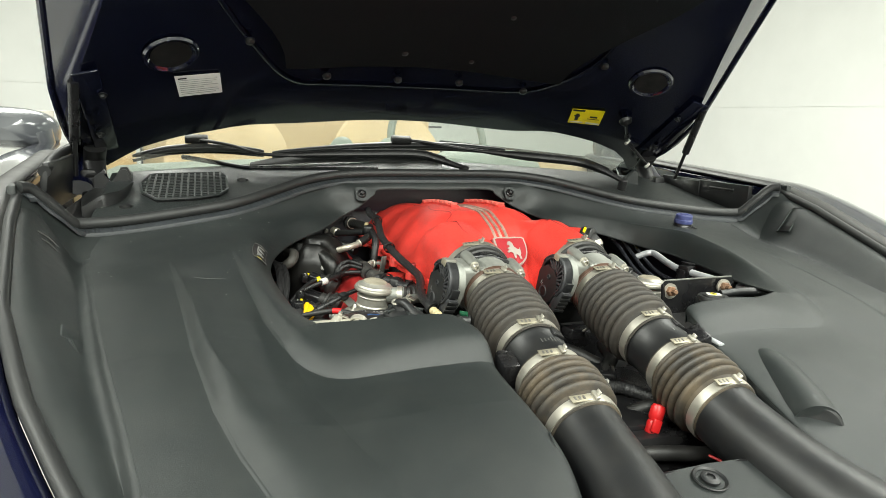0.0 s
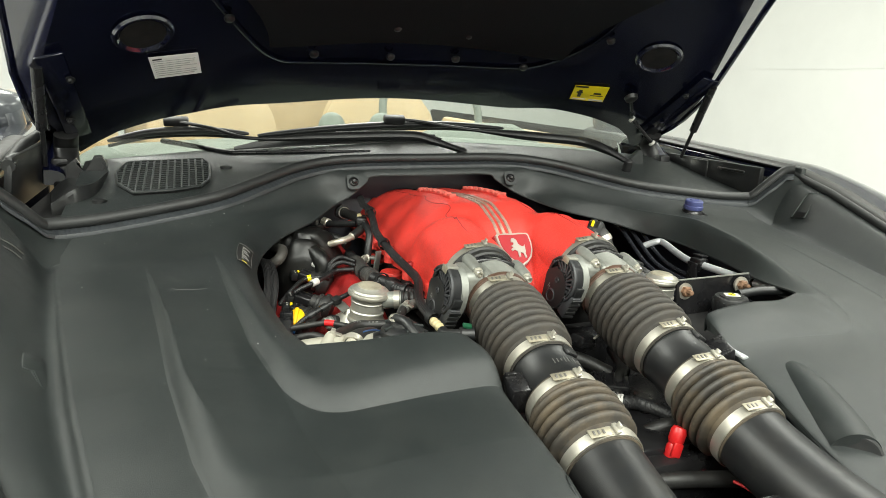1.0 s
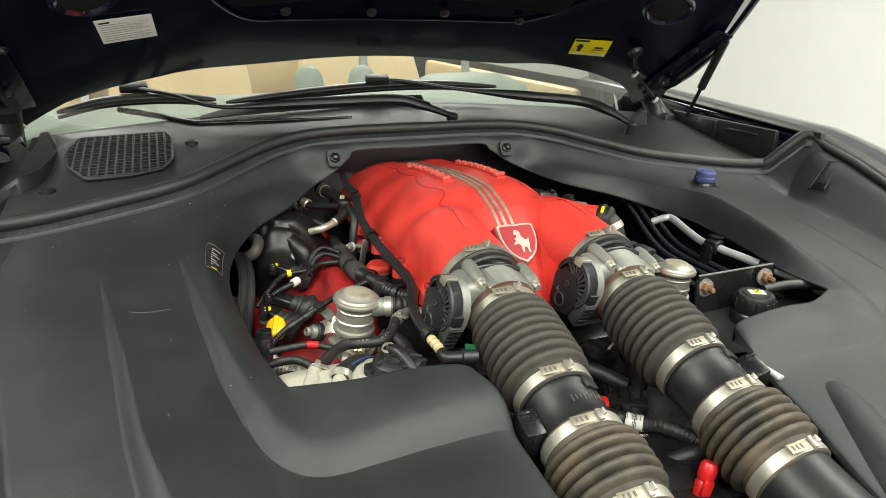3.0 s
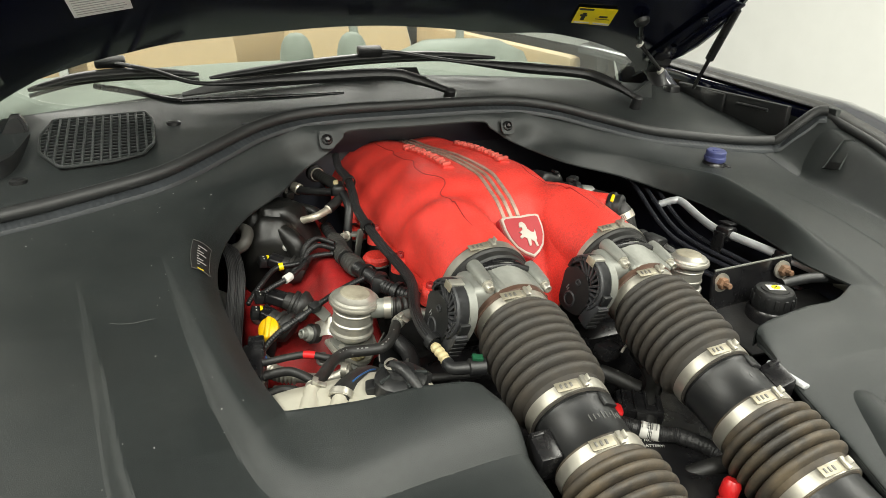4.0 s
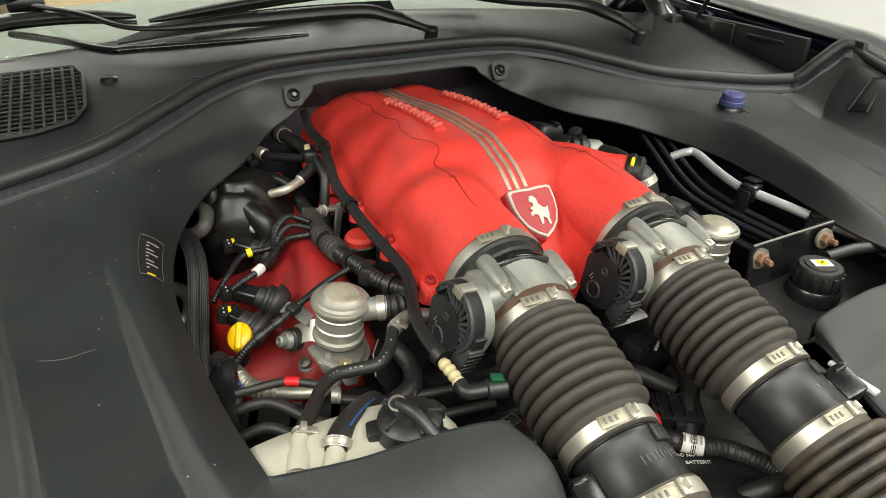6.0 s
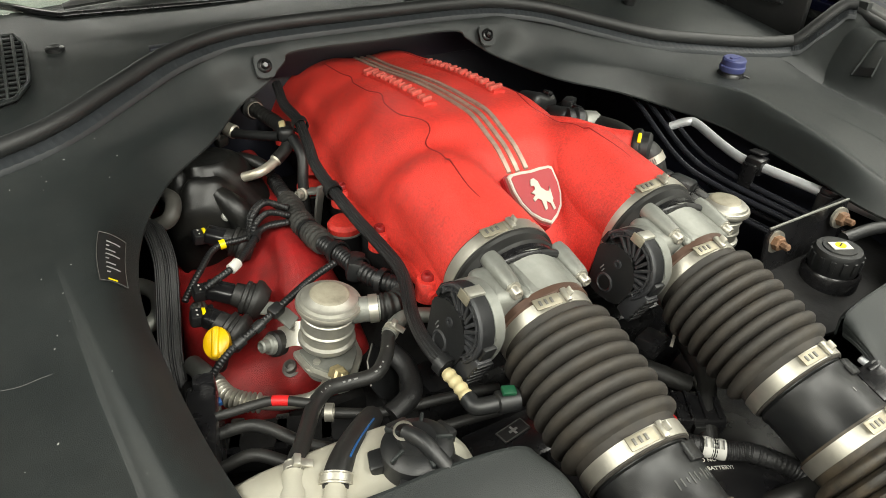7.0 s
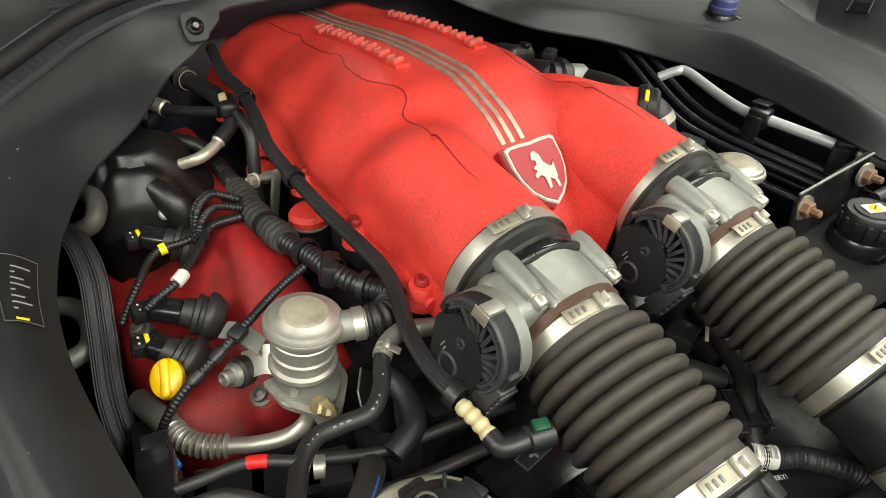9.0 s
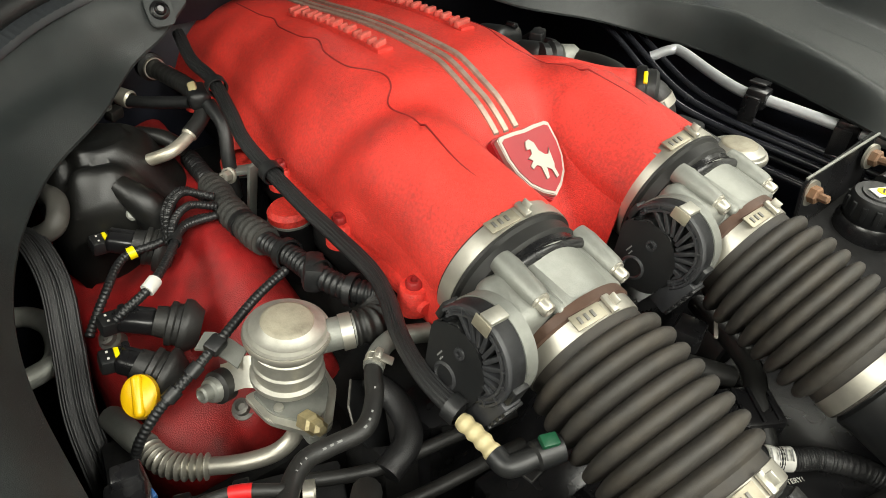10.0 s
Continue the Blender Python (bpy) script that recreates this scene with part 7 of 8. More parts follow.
def printed(name, text, size, m, mat, parent, label=""):
    cu = bpy.data.curves.new(name, "FONT")
    cu.body, cu.size, cu.extrude, cu.align_x, cu.align_y = text, size, 0.0002, "CENTER", "CENTER"
    cu.resolution_u = 2
    tmp = bpy.data.objects.new(name, cu)
    scene.collection.objects.link(tmp)
    me = bpy.data.meshes.new_from_object(tmp.evaluated_get(bpy.context.evaluated_depsgraph_get()))
    bpy.data.objects.remove(tmp)
    bm = bmesh.new()
    bm.from_mesh(me)
    bmesh.ops.transform(bm, matrix=m, verts=bm.verts)
    return part(name, bm, mat, parent, label)


printed("warning_text", "DO NOT OPEN", 0.0052, pose(0.024, -0.599, 0.7502, 0, 0, -24), WHITE_TAPE, bat, "white printed warning")
printed("warning_text", "BATTERY!", 0.0052, pose(0.020, -0.6065, 0.7502, 0, 0, -24), WHITE_TAPE, bat, "white printed warning")
pl = part("plus_plate", box(0.030, 0.014, 0.001, pose(-0.111, -0.493, 0.752, 0, 0, 10), 0), BLACK_INK, bat, "small black plate with a pale border and plus sign")
for bx, by, bw, bh in ((0, 0.0062, 0.028, 0.0008), (0, -0.0062, 0.028, 0.0008), (0.0142, 0, 0.0008, 0.0125), (-0.0142, 0, 0.0008, 0.0125)):
    part("plate_border", box(bw, bh, 0.0006, pose(-0.111, -0.493, 0.7528, 0, 0, 10) @ Matrix.Translation((bx, by, 0)), 0), FAINT_INK, pl)
part("plus_bar", box(0.009, 0.0022, 0.0006, pose(-0.111, -0.493, 0.7528, 0, 0, 10), 0), DIM_INK, pl)
part("plus_bar", box(0.0022, 0.009, 0.0006, pose(-0.111, -0.493, 0.7530, 0, 0, 10), 0), DIM_INK, pl)
part("plus_shelf", box(0.08, 0.05, 0.05, Matrix.Translation((-0.115, -0.50, 0.726)), 0.004), PLASTIC_DARK, bat)
term = thing("terminal_cover", (0.03, -0.678, 0.75), "red plastic jump terminal cover with a thin red wire", "terminal")
part("hood", lathe([(0.0072, -0.024), (0.0080, -0.010), (0.0066, -0.007), (0.0086, -0.003), (0.0086, 0.008), (0.0068, 0.012), (0, 0.013)], frame_at((0.034, -0.692, 0.760), (0.35, 0.1, 0.93)), 24), RED_PLASTIC, term)
part("hood_wing", box(0.012, 0.005, 0.016, frame_at((0.029, -0.700, 0.750), (0.35, 0.1, 0.93)), 0.002), RED_PLASTIC, term)
part("wire", tube([(0.027, -0.695, 0.743), (0.038, -0.699, 0.733), (0.051, -0.708, 0.726), (0.066, -0.715, 0.724), (0.085, -0.745, 0.722), (0.10, -0.79, 0.71)], 0.0017, 8, 8), RED_PLASTIC, term)
part("post", lathe([(0.016, 0.68), (0.016, 0.735), (0.012, 0.74), (0, 0.74)], Matrix.Translation((0.025, -0.694, 0)), 20), PLASTIC_DARK, term)
rb = thing("fuse_box", (0.03, -0.56, 0.76), "black fuse box with a red cover edge", "fuse box")
lid = part("lid", box(0.05, 0.035, 0.022, pose(0.040, -0.555, 0.756, 5, 0, -30), 0.004), PLASTIC_DARK, rb)
for k in range(4):
    part("lid_rib", box(0.003, 0.030, 0.003, pose(0.040, -0.555, 0.756, 5, 0, -30) @ Matrix.Translation((-0.018 + 0.012 * k, 0, 0.0118)), 0.0008), PLASTIC_DARK, lid)
part("lid_catch", box(0.010, 0.006, 0.012, pose(0.040, -0.555, 0.756, 5, 0, -30) @ Matrix.Translation((0.0, -0.019, 0.002)), 0.001), PLASTIC_SMOOTH, lid)
part("red_cover", box(0.013, 0.018, 0.010, pose(0.004, -0.562, 0.768, 0, 10, -25), 0.004), RED_PLASTIC, rb, "red cover piece")
gc = thing("ground_cable", (0.05, -0.62, 0.752), "black corrugated battery cable with a white printed tag", "cable")
line = spline([(0.0, -0.572, 0.76), (0.021, -0.589, 0.757), (0.035, -0.601, 0.757), (0.050, -0.612, 0.757), (0.072, -0.640, 0.752), (0.078, -0.672, 0.742), (0.07, -0.70, 0.73)], 30)
part("sleeve", sweep(bmesh.new(), line, ribbed(0.0080, 0.0006, 90), 14), CABLE, gc)
tag = part("tag", sweep(bmesh.new(), line[24:54], lambda t: 0.0086 + 0.0004 * math.sin(9 * t), 16), WHITE_TAPE, gc, "white paper tag with printed bars")
for k in range(4):
    part("tag_bar", box(0.008, 0.0010, 0.0004, frame_at(line[26 + 7 * k] + Vector((-0.002, -0.003, 0.0096)), (-0.2, -0.3, 0.93), (0.5, 0.6, 0)), 0), DIM_INK, tag)
for pts in ([(0.11, -0.462, 0.76), (0.08, -0.53, 0.765), (0.05, -0.56, 0.76), (0.02, -0.60, 0.735)], [(-0.03, -0.47, 0.77), (0.02, -0.50, 0.775), (0.06, -0.53, 0.76)], [(0.02, -0.64, 0.735), (0.055, -0.655, 0.752), (0.085, -0.66, 0.75), (0.11, -0.68, 0.72)], [(-0.08, -0.70, 0.72), (0.0, -0.71, 0.725), (0.1, -0.73, 0.72)]):
    loom("black_hose", pts, 0.009, RUBBER, "plain black hose low between the intake pipes", "hose", group="coolant hoses")
hold = thing("lead_connector", (0.042, -0.50, 0.80), "black wiring connector with a bright edge", "connector")
part("shell", box(0.03, 0.022, 0.016, pose(0.035, -0.498, 0.797, 0, 10, 20), 0.003), PLASTIC_DARK, hold)
part("edge", box(0.018, 0.003, 0.002, pose(0.046, -0.512, 0.806, 0, 0, 35), 0.0005), SILVER, hold)
wp = thing("sensor_bracket", (0.149, -0.64, 0.81), "grey metal sensor bracket beside the cover", "bracket")
part("plate", box(0.020, 0.044, 0.006, pose(0.149, -0.640, 0.826, 8, 25, 12), 0.002), PIPE_ALU, wp)
part("socket", box(0.02, 0.03, 0.03, pose(0.139, -0.625, 0.805, 0, 0, 12), 0.004), PLASTIC_DARK, wp)
# centre panel at the front with its fastener
fp = thing("front_panel", (0, -0.88, 0.75), "black plastic panel between the intake pipes", "panel")
rows = [[Vector((x, y, 0.772 - 0.20 * (-0.79 - y) - 0.6 * x * x)) for x in (-0.12, -0.06, 0, 0.06, 0.12)] for y in (-0.812, -0.83, -0.9, -1.0, -1.1)]
part("panel", sheet(rows, 0.004), PLASTIC, fp)
part("panel_lip", box(0.24, 0.006, 0.04, pose(0, -0.813, 0.746), 0.002), PLASTIC_DARK, fp)
f = frame_at((-0.012, -0.832, 0.764), (0, -0.2, 1))
part("recess", lathe([(0.0165, 0.0), (0.0172, 0.0012), (0.016, 0.0018), (0.0135, 0.0003)], f, 30), PLASTIC_SMOOTH, fp)
part("fastener", lathe([(0.0095, 0.0), (0.0095, 0.0025), (0.0075, 0.0035), (0.0042, 0.0035), (0.0042, 0.0015), (0, 0.0015)], f, 24), PLASTIC_SMOOTH, fp)
# oval recess in the near lid's flank
f = frame_at((-0.1535, -0.792, 0.7925), (0.80, -0.25, 0.55), (0.10, -1, -0.45))
oval = [(0.021 * math.cos(t), 0.0085 * math.sin(t)) for t in (2 * math.pi * k / 28 for k in range(28))]
recess = part("lid_recess", prism(oval, 0.0012, f @ Matrix.Translation((0, 0, -0.0008)), 0), PLASTIC_SMOOTH, cover_left, "dark oval recess in the lid flank")
part("recess_rim", sweep(bmesh.new(), [f @ Vector((x, y, 0.0004)) for x, y in oval + oval[:2]], 0.0009, 6), PLASTIC, recess)
# recessed fastener in the far airbox lid
boss = part("fastener_boss", tube([(0.206, -0.640, 0.790), (0.200, -0.665, 0.796), (0.186, -0.71, 0.797), (0.164, -0.765, 0.791), (0.145, -0.808, 0.784)], lambda t: 0.014 + 0.015 * smooth(0.0, 0.30, t) - 0.002 * smooth(0.85, 1.0, t), 8, 36), PLASTIC, cover_right, "rounded fastener boss")
f = frame_at((0.1425, -0.8130, 0.7845), (-0.53, -0.80, 0.25))
part("fastener_cup", lathe([(0.0262, -0.008), (0.0255, 0.000), (0.0225, 0.0026), (0.0190, 0.0020), (0.0165, 0.0010), (0, 0.0008)], f, 32), PLASTIC_SMOOTH, boss)
part("fastener", lathe([(0.0110, 0.001), (0.0110, 0.004), (0.0092, 0.006), (0.0055, 0.006), (0.0050, 0.003), (0, 0.003)], f @ Matrix.Translation((0, -0.003, 0)), 24), RUBBER, boss)

# ---- bonnet hardware and labels ----
def on_hood(x, y, lift=0.0):
    n = Vector((0.60 * x, 0.62, 1)).normalized()
    return Vector((x, y, hood_z(x, y))) - n * lift, n


def hood_plate(name, corners, lift, mat, parent, label=""):
    pts = [on_hood(x, y, lift)[0] for x, y in corners]
    rows = [[pts[0].lerp(pts[1], u).lerp(pts[3].lerp(pts[2], u), v) for u in (0, 0.25, 0.5, 0.75, 1)] for v in (0, 0.5, 1)]
    n = on_hood(*corners[0])[1]
    return part(name, sheet(rows, 0.0006, down=tuple(n)), mat, parent, label)


WHITE_C = [(-0.503, 0.072), (-0.422, 0.088), (-0.417, 0.143), (-0.497, 0.129)]
sticker = thing("info_label", on_hood(-0.46, 0.108)[0], "white printed information label on the bonnet", "label")
hood_plate("paper", WHITE_C, 0.0045, LABEL_PAPER, sticker)


def within(corners, u, v):
    a = Vector(corners[0]).lerp(Vector(corners[1]), u)
    b = Vector(corners[3]).lerp(Vector(corners[2]), u)
    return a.lerp(b, v)


for k in range(9):
    v = 0.10 + 0.095 * k
    u1 = (0.25, 0.92, 0.90, 0.80, 0.93, 0.6, 0.90, 0.92, 0.85)[k]
    h = 0.05 if k == 0 else 0.02
    hood_plate("print_bar", [within(WHITE_C, 0.06, v), within(WHITE_C, u1, v), within(WHITE_C, u1, v + h), within(WHITE_C, 0.06, v + h)], 0.0055, BLACK_INK if k == 0 else GREY_INK, sticker)
YELLOW_C = [(0.392, 0.154), (0.468, 0.129), (0.483, 0.176), (0.406, 0.200)]
ysticker = thing("warning_label", on_hood(0.437, 0.165)[0], "yellow warning label with black marks on the bonnet", "label")
hood_plate("paper", YELLOW_C, 0.0045, YELLOW_PAPER, ysticker)
for u0, v0, u1, v1, mt in ((0.03, 0.03, 0.40, 0.13, BLACK_INK), (0.17, 0.30, 0.27, 0.75, BLACK_INK), (0.12, 0.40, 0.30, 0.50, BLACK_INK), (0.62, 0.42, 0.84, 0.52, BLACK_INK), (0.55, 0.86, 0.97, 0.95, WHITE_TAPE), (0.05, 0.86, 0.45, 0.93, WHITE_TAPE), (0.55, 0.60, 0.92, 0.63, BLACK_INK)):
    hood_plate("print_mark", [within(YELLOW_C, u0, v0), within(YELLOW_C, u1, v0), within(YELLOW_C, u1, v1), within(YELLOW_C, u0, v1)], 0.0056, mt, ysticker)
for hx, hy in ((-0.504, 0.020), (0.508, 0.015)):
    p, n = on_hood(hx, hy, 0.004)
    f = frame_at(p, -n)
    well = part("access_hole", lathe([(0.049, -0.001), (0.0455, 0.0030), (0.0415, 0.0032), (0.0375, -0.0005), (0.034, -0.003)], f, 40), BLUE_PAINT, bonnet, "pressed round access hole")
    # flat dark disc stands for the shade inside the hole
    part("hole_floor", lathe([(0.0360, -0.0008), (0, -0.0004)], f, 36), DEEP, well)
for hx, hy in ((-0.062, 0.069), (0.089, 0.076), (0.126, -0.045), (0.381, 0.013), (-0.371, 0.015), (-0.211, 0.131), (-0.053, 0.148), (0.089, 0.144), (0.246, 0.137)):
    p, n = on_hood(hx, hy, 0.012)
    part("pad_clip", lathe([(0.009, -0.004), (0.0085, 0.001), (0.005, 0.004), (0, 0.005)], frame_at(p, -n), 18), PLASTIC_SMOOTH, bonnet, "black pad clip")
# pressed rib round the pad and along the trailing edge
for pts in (((-0.43, -0.09), (-0.37, 0.02), (-0.29, 0.135), (-0.2, 0.165), (0.0, 0.178), (0.2, 0.160), (0.29, 0.125), (0.36, 0.03), (0.38, -0.09)),):
    line = [on_hood(p.x, p.y, 0.003)[0] for p in spline([(x, y, 0) for x, y in pts], 8)]
    part("pressed_rib", sweep(bmesh.new(), line, 0.0055, 10, flat=0.3), BONNET_PAINT, bonnet)
for s in (-1, 1):
    a, b = on_hood(s * 0.622, 0.02, 0.007)[0], on_hood(s * 0.66, 0.20, 0.007)[0]
    arm = part("hinge_arm", box(0.044, (b - a).length + 0.04, 0.006, frame_at((a + b) / 2, on_hood(s * 0.64, 0.11)[1], (1, 0, 0)), 0.004), BONNET_PAINT, bonnet, "slim dark blue hinge plate")
    for t in (0.2, 0.75):
        q = a.lerp(b, t)
        hexbolt("hinge_bolt", tuple(q + Vector((-s * 0.008, -0.003, -0.004))), (0, -0.55, -0.83), 0.005, 0.007, PLASTIC_SMOOTH, arm)
    part("hinge_leg", tube([tuple(b), (s * 0.665, 0.225, 0.985), (s * 0.66, 0.19, 0.95)], 0.021, flat=0.6), WIPER_BLACK, bonnet, "black hinge leg")
    strut = thing("gas_strut", (s * 0.68, 0.097, 0.97), "black gas strut holding the bonnet up", "gas strut", "bonnet struts")
    lo_, up_ = Vector((s * 0.682, 0.115, 0.965)), Vector((s * 0.658, 0.005, 1.141))
    part("cylinder", tube([tuple(lo_.lerp(up_, 0.38)), tuple(lo_.lerp(up_, 0.95))], 0.009, 4, 18), PLASTIC_DARK, strut)
    part("rod", tube([tuple(lo_), tuple(lo_.lerp(up_, 0.42))], 0.0042, 4, 12), PLASTIC_DARK, strut)
    part("end_joint", lathe([(0, -0.012), (0.009, -0.010), (0.011, 0), (0.009, 0.010), (0, 0.012)], frame_at(up_, (s, 0, 0)), 18), PLASTIC_SMOOTH, strut)
link = thing("bonnet_stay", (0.62, 0.19, 1.0), "thin black stay rod with pale end clips", "rod")
p0, p1, p2 = on_hood(0.525, 0.125, 0.012)[0], Vector((0.575, 0.180, 1.052)), Vector((0.650, 0.190, 0.992))
part("upper_rod", tube([tuple(p0), tuple(p1)], 0.004, 4, 10), PLASTIC_DARK, link)
part("lower_rod", tube([tuple(p1), tuple(p2)], 0.0045, 4, 10), PLASTIC_DARK, link)
for q in (p1, p2):
    part("end_clip", lathe([(0.0045, -0.004), (0.0085, -0.003), (0.0085, 0.003), (0.0045, 0.004)], frame_at(q, (0.6, -0.3, -0.6)), 16), WHITE_TAPE, link, "pale plastic end clip")
part("upper_boss", lathe([(0.016, -0.002), (0.014, 0.006), (0.008, 0.010), (0, 0.010)], frame_at(p0, (0, -0.5, -0.8)), 20), PLASTIC_SMOOTH, link)

# ---- wipers ----
def wiper(arm, blade, label):
    w = thing("wiper", arm[0], label, "wiper", "wipers")
    part("arm", tube(arm, lambda t: 0.008 + 0.0065 * smooth(0.02, 0.16, t) - 0.0095 * smooth(0.42, 0.70, t), 8, 12, flat=0.75), WIPER_BLACK, w)
    line = spline(arm, 8)
    part("arm_ridge", sweep(bmesh.new(), [p + Vector((0, -0.004, 0.009)) for p in line[6:len(line) // 2]], 0.0022, 6), WIPER_BLACK, w)
    line = spline(blade, 10)
    part("blade", sweep(bmesh.new(), line, lambda t: 0.004 + 0.009 * math.sin(math.pi * min(1, max(0, t))) ** 0.5, 12, flat=0.7), PLASTIC_SMOOTH, w, "black wiper blade")
    part("rubber", sweep(bmesh.new(), [p + Vector((0, 0.004, -0.010)) for p in line], 0.0035, 8), RUBBER, w)
    part("coupling", box(0.05, 0.022, 0.016, frame_at(arm[-1], (0, -0.4, 0.9)), 0.004), WIPER_BLACK, w)
    part("pivot_cap", lathe([(0.011, -0.02), (0.0105, 0.003), (0.007, 0.006), (0, 0.007)], frame_at(arm[0], (0, -0.3, 0.95)), 22), WIPER_BLACK, w)


wiper([(0.10, 0.115, 0.985), (0.05, 0.155, 1.002), (-0.006, 0.175, 1.012), (-0.18, 0.190, 1.008), (-0.325, 0.205, 1.004), (-0.40, 0.262, 1.020), (-0.47, 0.318, 1.030)], [(-0.60, 0.285, 0.992), (-0.52, 0.300, 1.008), (-0.42, 0.306, 1.012), (-0.325, 0.298, 1.006)], "black wiper with its arm folded along the scuttle")
wiper([(0.485, 0.055, 0.962), (0.455, 0.10, 0.985), (0.415, 0.150, 1.001), (0.30, 0.195, 1.010), (0.16, 0.25, 1.022), (0.06, 0.285, 1.036), (0.0, 0.290, 1.040)], [(-0.31, 0.250, 1.006), (-0.15, 0.285, 1.018), (0.0, 0.300, 1.026), (0.14, 0.295, 1.028), (0.27, 0.270, 1.022)], "long black wiper lying along the windscreen base")

# black strip added in place of the dark gap between glass and cowl
strip = thing("screen_gap_line", (-0.36, 0.222, 0.97), "thin black strip standing for the dark gap at the glass base", "seal")
part("lip", tube([(-0.50, 0.315, 0.990), (-0.43, 0.272, 0.981), (-0.372, 0.224, 0.9745), (-0.34, 0.218, 0.9745), (-0.22, 0.206, 0.976), (-0.08, 0.200, 0.977)], lambda t: 0.0070 - 0.0035 * t, 8, 10, flat=0.8), PLASTIC_DARK, strip)

# ---- scuttle fittings ----
latch = thing("hinge_cover", (-0.60, 0.0, 0.94), "black plastic hinge cover with two horns", "cover")
horns = [(-0.659, 0.925), (-0.656, 0.9607), (-0.6464, 0.9677), (-0.6385, 0.9740), (-0.6348, 0.9655), (-0.6332, 0.9500), (-0.626, 0.945), (-0.6202, 0.950), (-0.6134, 0.9693), (-0.6089, 0.9780), (-0.5969, 0.9784), (-0.5906, 0.9649), (-0.5868, 0.930)]
part("horn_wall", prism(horns[::-1], 0.016, Matrix(((1, 0, 0, 0), (0, 0, -1, 0.158), (0, 1, 0, 0), (0, 0, 0, 1))), 0.004), PLASTIC_SMOOTH, latch, "upright wall with two rounded horns")
front = spline([(-0.650, -0.050, 0.926), (-0.631, -0.03, 0.9379), (-0.6159, -0.02, 0.9455), (-0.598, 0.005, 0.9475), (-0.590, 0.05, 0.9505), (-0.586, 0.130, 0.952)], 6)
back = spline([(-0.668, 0.06, 0.928), (-0.664, 0.10, 0.934), (-0.655, 0.145, 0.9385), (-0.632, 0.148, 0.9385), (-0.612, 0.148, 0.940), (-0.592, 0.150, 0.944)], 6)
part("ledge", sheet([[p.lerp(q, v) + Vector((0, 0, -0.006)) * math.sin(math.pi * v) for v in (0, 0.08, 0.3, 0.6, 1.0)] for p, q in zip(front, back)], 0.003), PLASTIC_SMOOTH, latch, "black ledge below the horns")
part("skirt", sheet([[p + Vector((0, 0, -0.0005)), p + Vector((0.001, -0.004, -0.006)), p + Vector((0.002, -0.004, -0.022)), p + Vector((0.004, -0.010, -0.040))] for p in front], 0.003, down=(-0.5, 0.8, 0)), PLASTIC_SMOOTH, latch, "dark curved skirt")
for k in range(2):
    part("clip_tooth", box(0.010, 0.006, 0.010, pose(-0.629 + 0.014 * k, 0.135, 0.944, -14, 6, 15), 0.002), PLASTIC_DARK, latch)
part("floor_web", sheet([spline([(-0.672, y, 0.925), (-0.655, y, 0.909), (-0.62, y + 0.005, 0.907)], 4) for y in (-0.10, -0.05, 0.0, 0.05, 0.10, 0.15)], 0.003), DEEP, latch)
disc = part("corner_pad", lathe([(0.017, -0.004), (0.017, 0.004), (0.013, 0.007), (0, 0.008)], frame_at((-0.582, 0.185, 0.948), (-0.1, -0.5, 0.8)), 24), PLASTIC, cowl)
fin = thing("screen_corner_fin", (0.56, 0.10, 0.95), "small black triangular corner trim by the windscreen", "trim")
part("fin", prism([(-0.034, -0.004), (0.024, -0.014), (0.018, 0.030), (0.010, 0.036)], 0.010, Matrix(((0.94, 0, 0.34, 0.553), (-0.34, 0, -0.94, 0.135), (0, 1, 0, 0.947), (0, 0, 0, 1))), 0.002), PLASTIC, fin)
hb = thing("wing_box", (0.67, 0.08, 0.93), "black moulded box section inside the wing", "panel")
part("wall", box(0.012, 0.30, 0.07, pose(0.692, 0.02, 0.935), 0.003), PLASTIC_SMOOTH, hb)
part("panel", box(0.006, 0.055, 0.045, pose(0.683, 0.05, 0.945), 0.002), PLASTIC_SMOOTH, hb)
part("slot", box(0.006, 0.08, 0.006, pose(0.683, -0.05, 0.955), 0.002), PLASTIC_SMOOTH, hb)
part("post", box(0.03, 0.03, 0.06, pose(0.662, 0.16, 0.935), 0.006), WIPER_BLACK, hb)
hl = thing("wing_box", (-0.70, 0.15, 0.93), "black moulded box section inside the wing", "panel")
part("wall", box(0.012, 0.34, 0.09, pose(-0.704, 0.12, 0.955, 0, 8, 0), 0.004), PLASTIC_SMOOTH, hl)
part("cap_rail", tube([(-0.700, -0.05, 0.985), (-0.708, 0.08, 1.000), (-0.715, 0.28, 1.008)], 0.010, 6, 10), SEAL_RUBBER, hl, "rubber edge along the box")
part("post", box(0.03, 0.03, 0.06, pose(-0.672, 0.20, 0.940), 0.006), WIPER_BLACK, hl)
for bx, by in ((-0.3823, 0.1253), (-0.585, -0.03)):
    cl = part("tray_fastener", lathe([(0.011, -0.004), (0.011, 0.001), (0.007, 0.003), (0.004, 0.0015), (0, 0.0015)], Matrix.Translation((bx, by, tray_z(-bx, by) + 0.002)), 20), PLASTIC_SMOOTH, cowl)
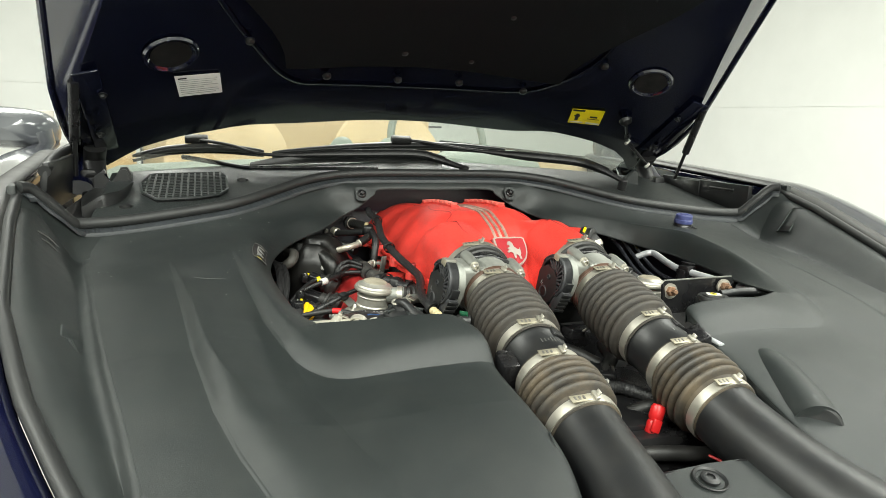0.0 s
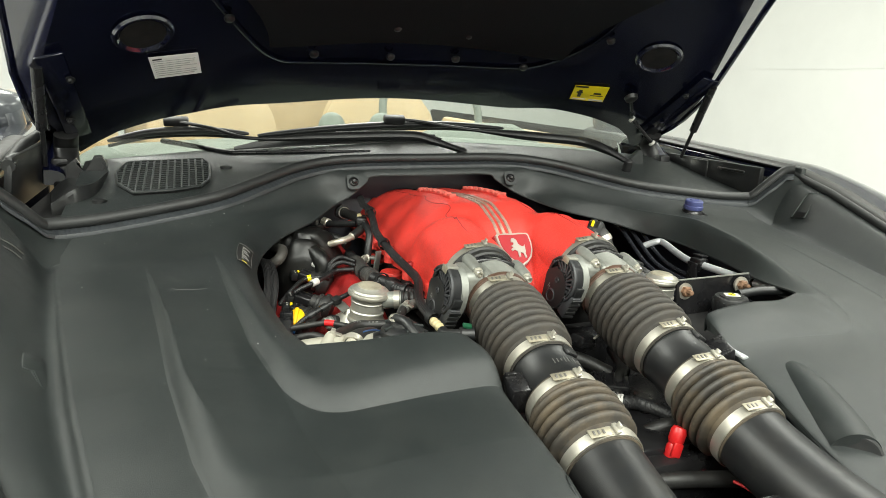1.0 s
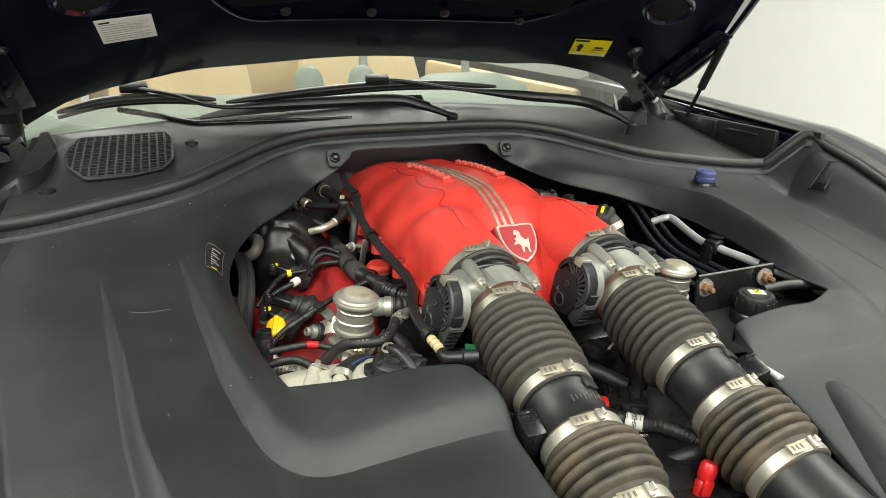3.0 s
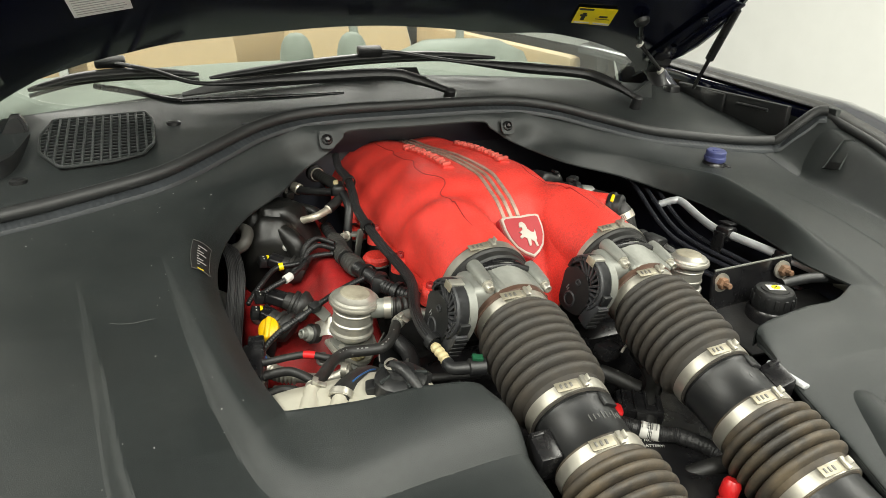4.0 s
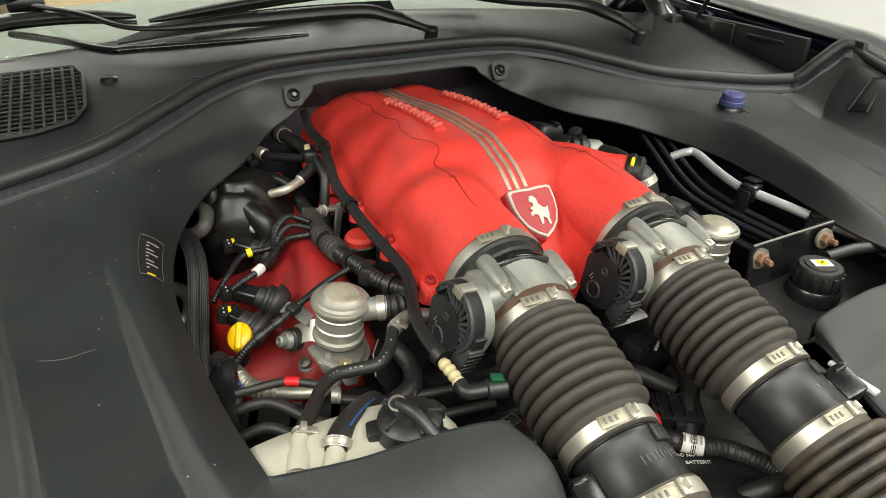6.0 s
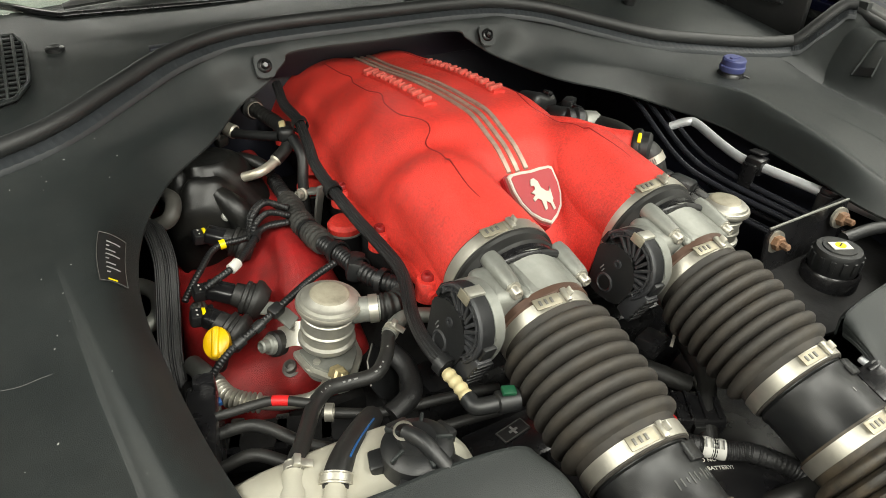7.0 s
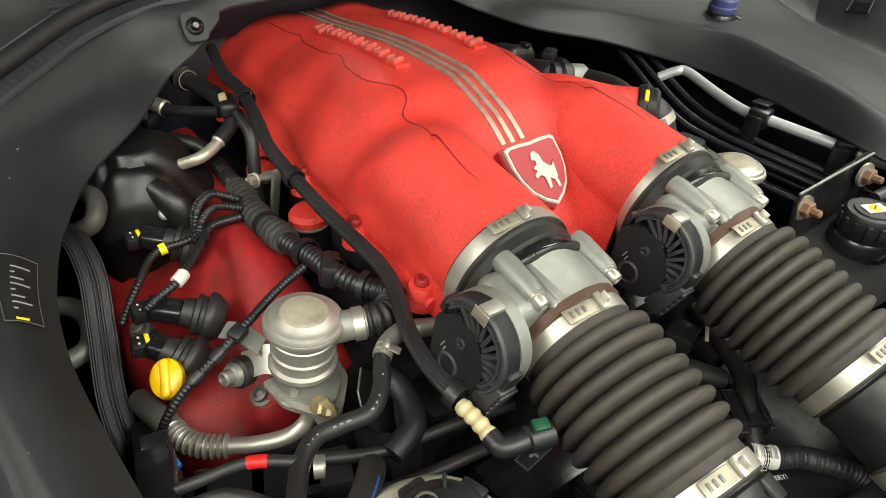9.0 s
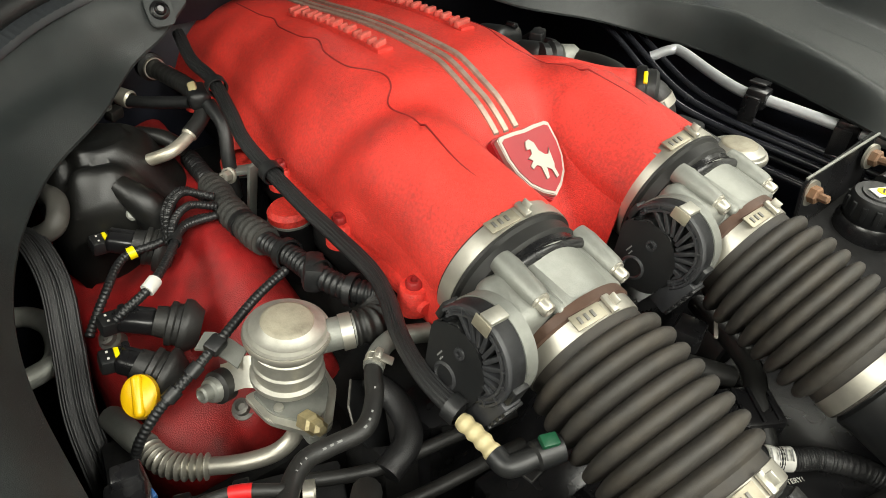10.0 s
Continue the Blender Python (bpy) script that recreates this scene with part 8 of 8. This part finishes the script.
# pocket in the far side trim and clip in the near one
corner = [Vector((0.6440, -0.260, 0.8900)), Vector((0.6780, -0.260, 0.9375)), Vector((0.6860, -0.276, 0.9400)), Vector((0.6460, -0.288, 0.8950))]
pocket = part("pocket", sweep(bmesh.new(), corner + corner[:2], 0.0016, 8), PLASTIC, cover_right, "small triangular pocket")
bm = bmesh.new()
bm.faces.new([bm.verts.new(p + Vector((0.001, 0, 0))) for p in corner])
bmesh.ops.solidify(bm, geom=bm.faces[:], thickness=0.003)
part("pocket_floor", bm, PLASTIC_SMOOTH, pocket)

# ---- printed plate on the opening's edge, and small scuffs on the cover ----
lab = thing("edge_label", (-0.372, -0.245, 0.87), "black label with a thin white border on the cover edge", "label")
rows = []
for row in GRIDS[-1]:
    if -0.304 < row[8].y < -0.232:
        rows.append([Vector((-row[j].x, row[j].y, row[j].z)) + Vector((0.0012, 0, 0.0010)) for j in (13, 11, 10, 8, 7, 5)])
part("backing", sheet(rows, 0.0005, down=(0.7, 0, 0.7)), BLACK_INK, lab)
raised = [[p + Vector((0.0008, 0, 0.0008)) for p in r] for r in rows]
for edge in ([r[0] for r in raised], raised[-1], [r[-1] for r in raised], raised[0]):
    part("border", sweep(bmesh.new(), edge, 0.0003, 6), FAINT_INK, lab)
tip = raised[0] if raised[0][0].y < raised[-1][0].y else raised[-1]
part("yellow_corner", sweep(bmesh.new(), [tip[1] + Vector((0, 0.003, 0.0002)), tip[3] + Vector((0, 0.003, 0.0002))], 0.0013, 8, flat=0.2), YELLOW_PAPER, lab, "yellow printed corner")
for k in range(2, len(raised) - 2):
    part("print_bar", sweep(bmesh.new(), raised[k][1:3 + k % 3], 0.0006, 6), DIM_INK, lab)

clipp = part("trim_clip", box(0.026, 0.020, 0.004, frame_at((-0.595, -0.512, 0.8495), (0.61, -0.1, 0.79), (0.3, -1, 0)), 0.0015), PLASTIC, cover_left, "small raised clip on the side trim")
part("clip_rib", prism([(0.0, 0.007), (0.045, 0.0), (0.0, -0.007)], 0.004, frame_at((-0.589, -0.524, 0.8440), (0.61, -0.1, 0.79), (0.35, -0.9, -0.2)), 0.001), PLASTIC, clipp)
# ---- faint raised print on the near wing trim ----
for k in range(7):
    a_, b_ = Vector((-0.668, -0.272 - 0.011 * k, 0.9235 - 0.0042 * k)), Vector((-0.648, -0.258 - 0.011 * k, 0.8985 - 0.0032 * k))
    part("print_bar", sweep(bmesh.new(), spline([tuple(a_), tuple((a_ + b_) / 2 + Vector((0.0015, 0, 0.001))), tuple(b_)], 4), 0.0007, 6), FAINT_INK, cover_left, "faint printed line")

# ---- lint and dust flecks lying on the near cover ----
rng = random.Random(7)
bm = bmesh.new()
for k in range(48):
    row = rng.choice(GRIDS[-1][70:])
    p = row[rng.randrange(14, len(row) - 2)]
    r = rng.uniform(0.00025, 0.0007)
    box(r * rng.uniform(1, 3), r, r * 0.6, Matrix.Translation((-p.x, p.y, p.z + r * 0.3)) @ pose(0, 0, 0, 0, 0, rng.uniform(0, 180)), 0, bm)
flecks = link_mesh("dust_flecks", bm, WHITE_TAPE)
tagged(flecks, "tiny pale lint flecks scattered on the black cover", "dust", kind="stuff")
line = []
for k in range(13):
    row = min(GRIDS[-1], key=lambda r: abs(r[32].y + 0.392))
    p = row[26 + k]
    line.append(Vector((-p.x, p.y + 0.004 * math.sin(k * 0.5), p.z + 0.0002)))
scuff = link_mesh("scratch", sweep(bmesh.new(), line[4:], 0.00018, 6), DIM_INK)
scuff.parent = cover_left
scuff.matrix_parent_inverse = Matrix.Translation(-cover_left.matrix_basis.translation)
scuff["label"] = "pale curved scratch"
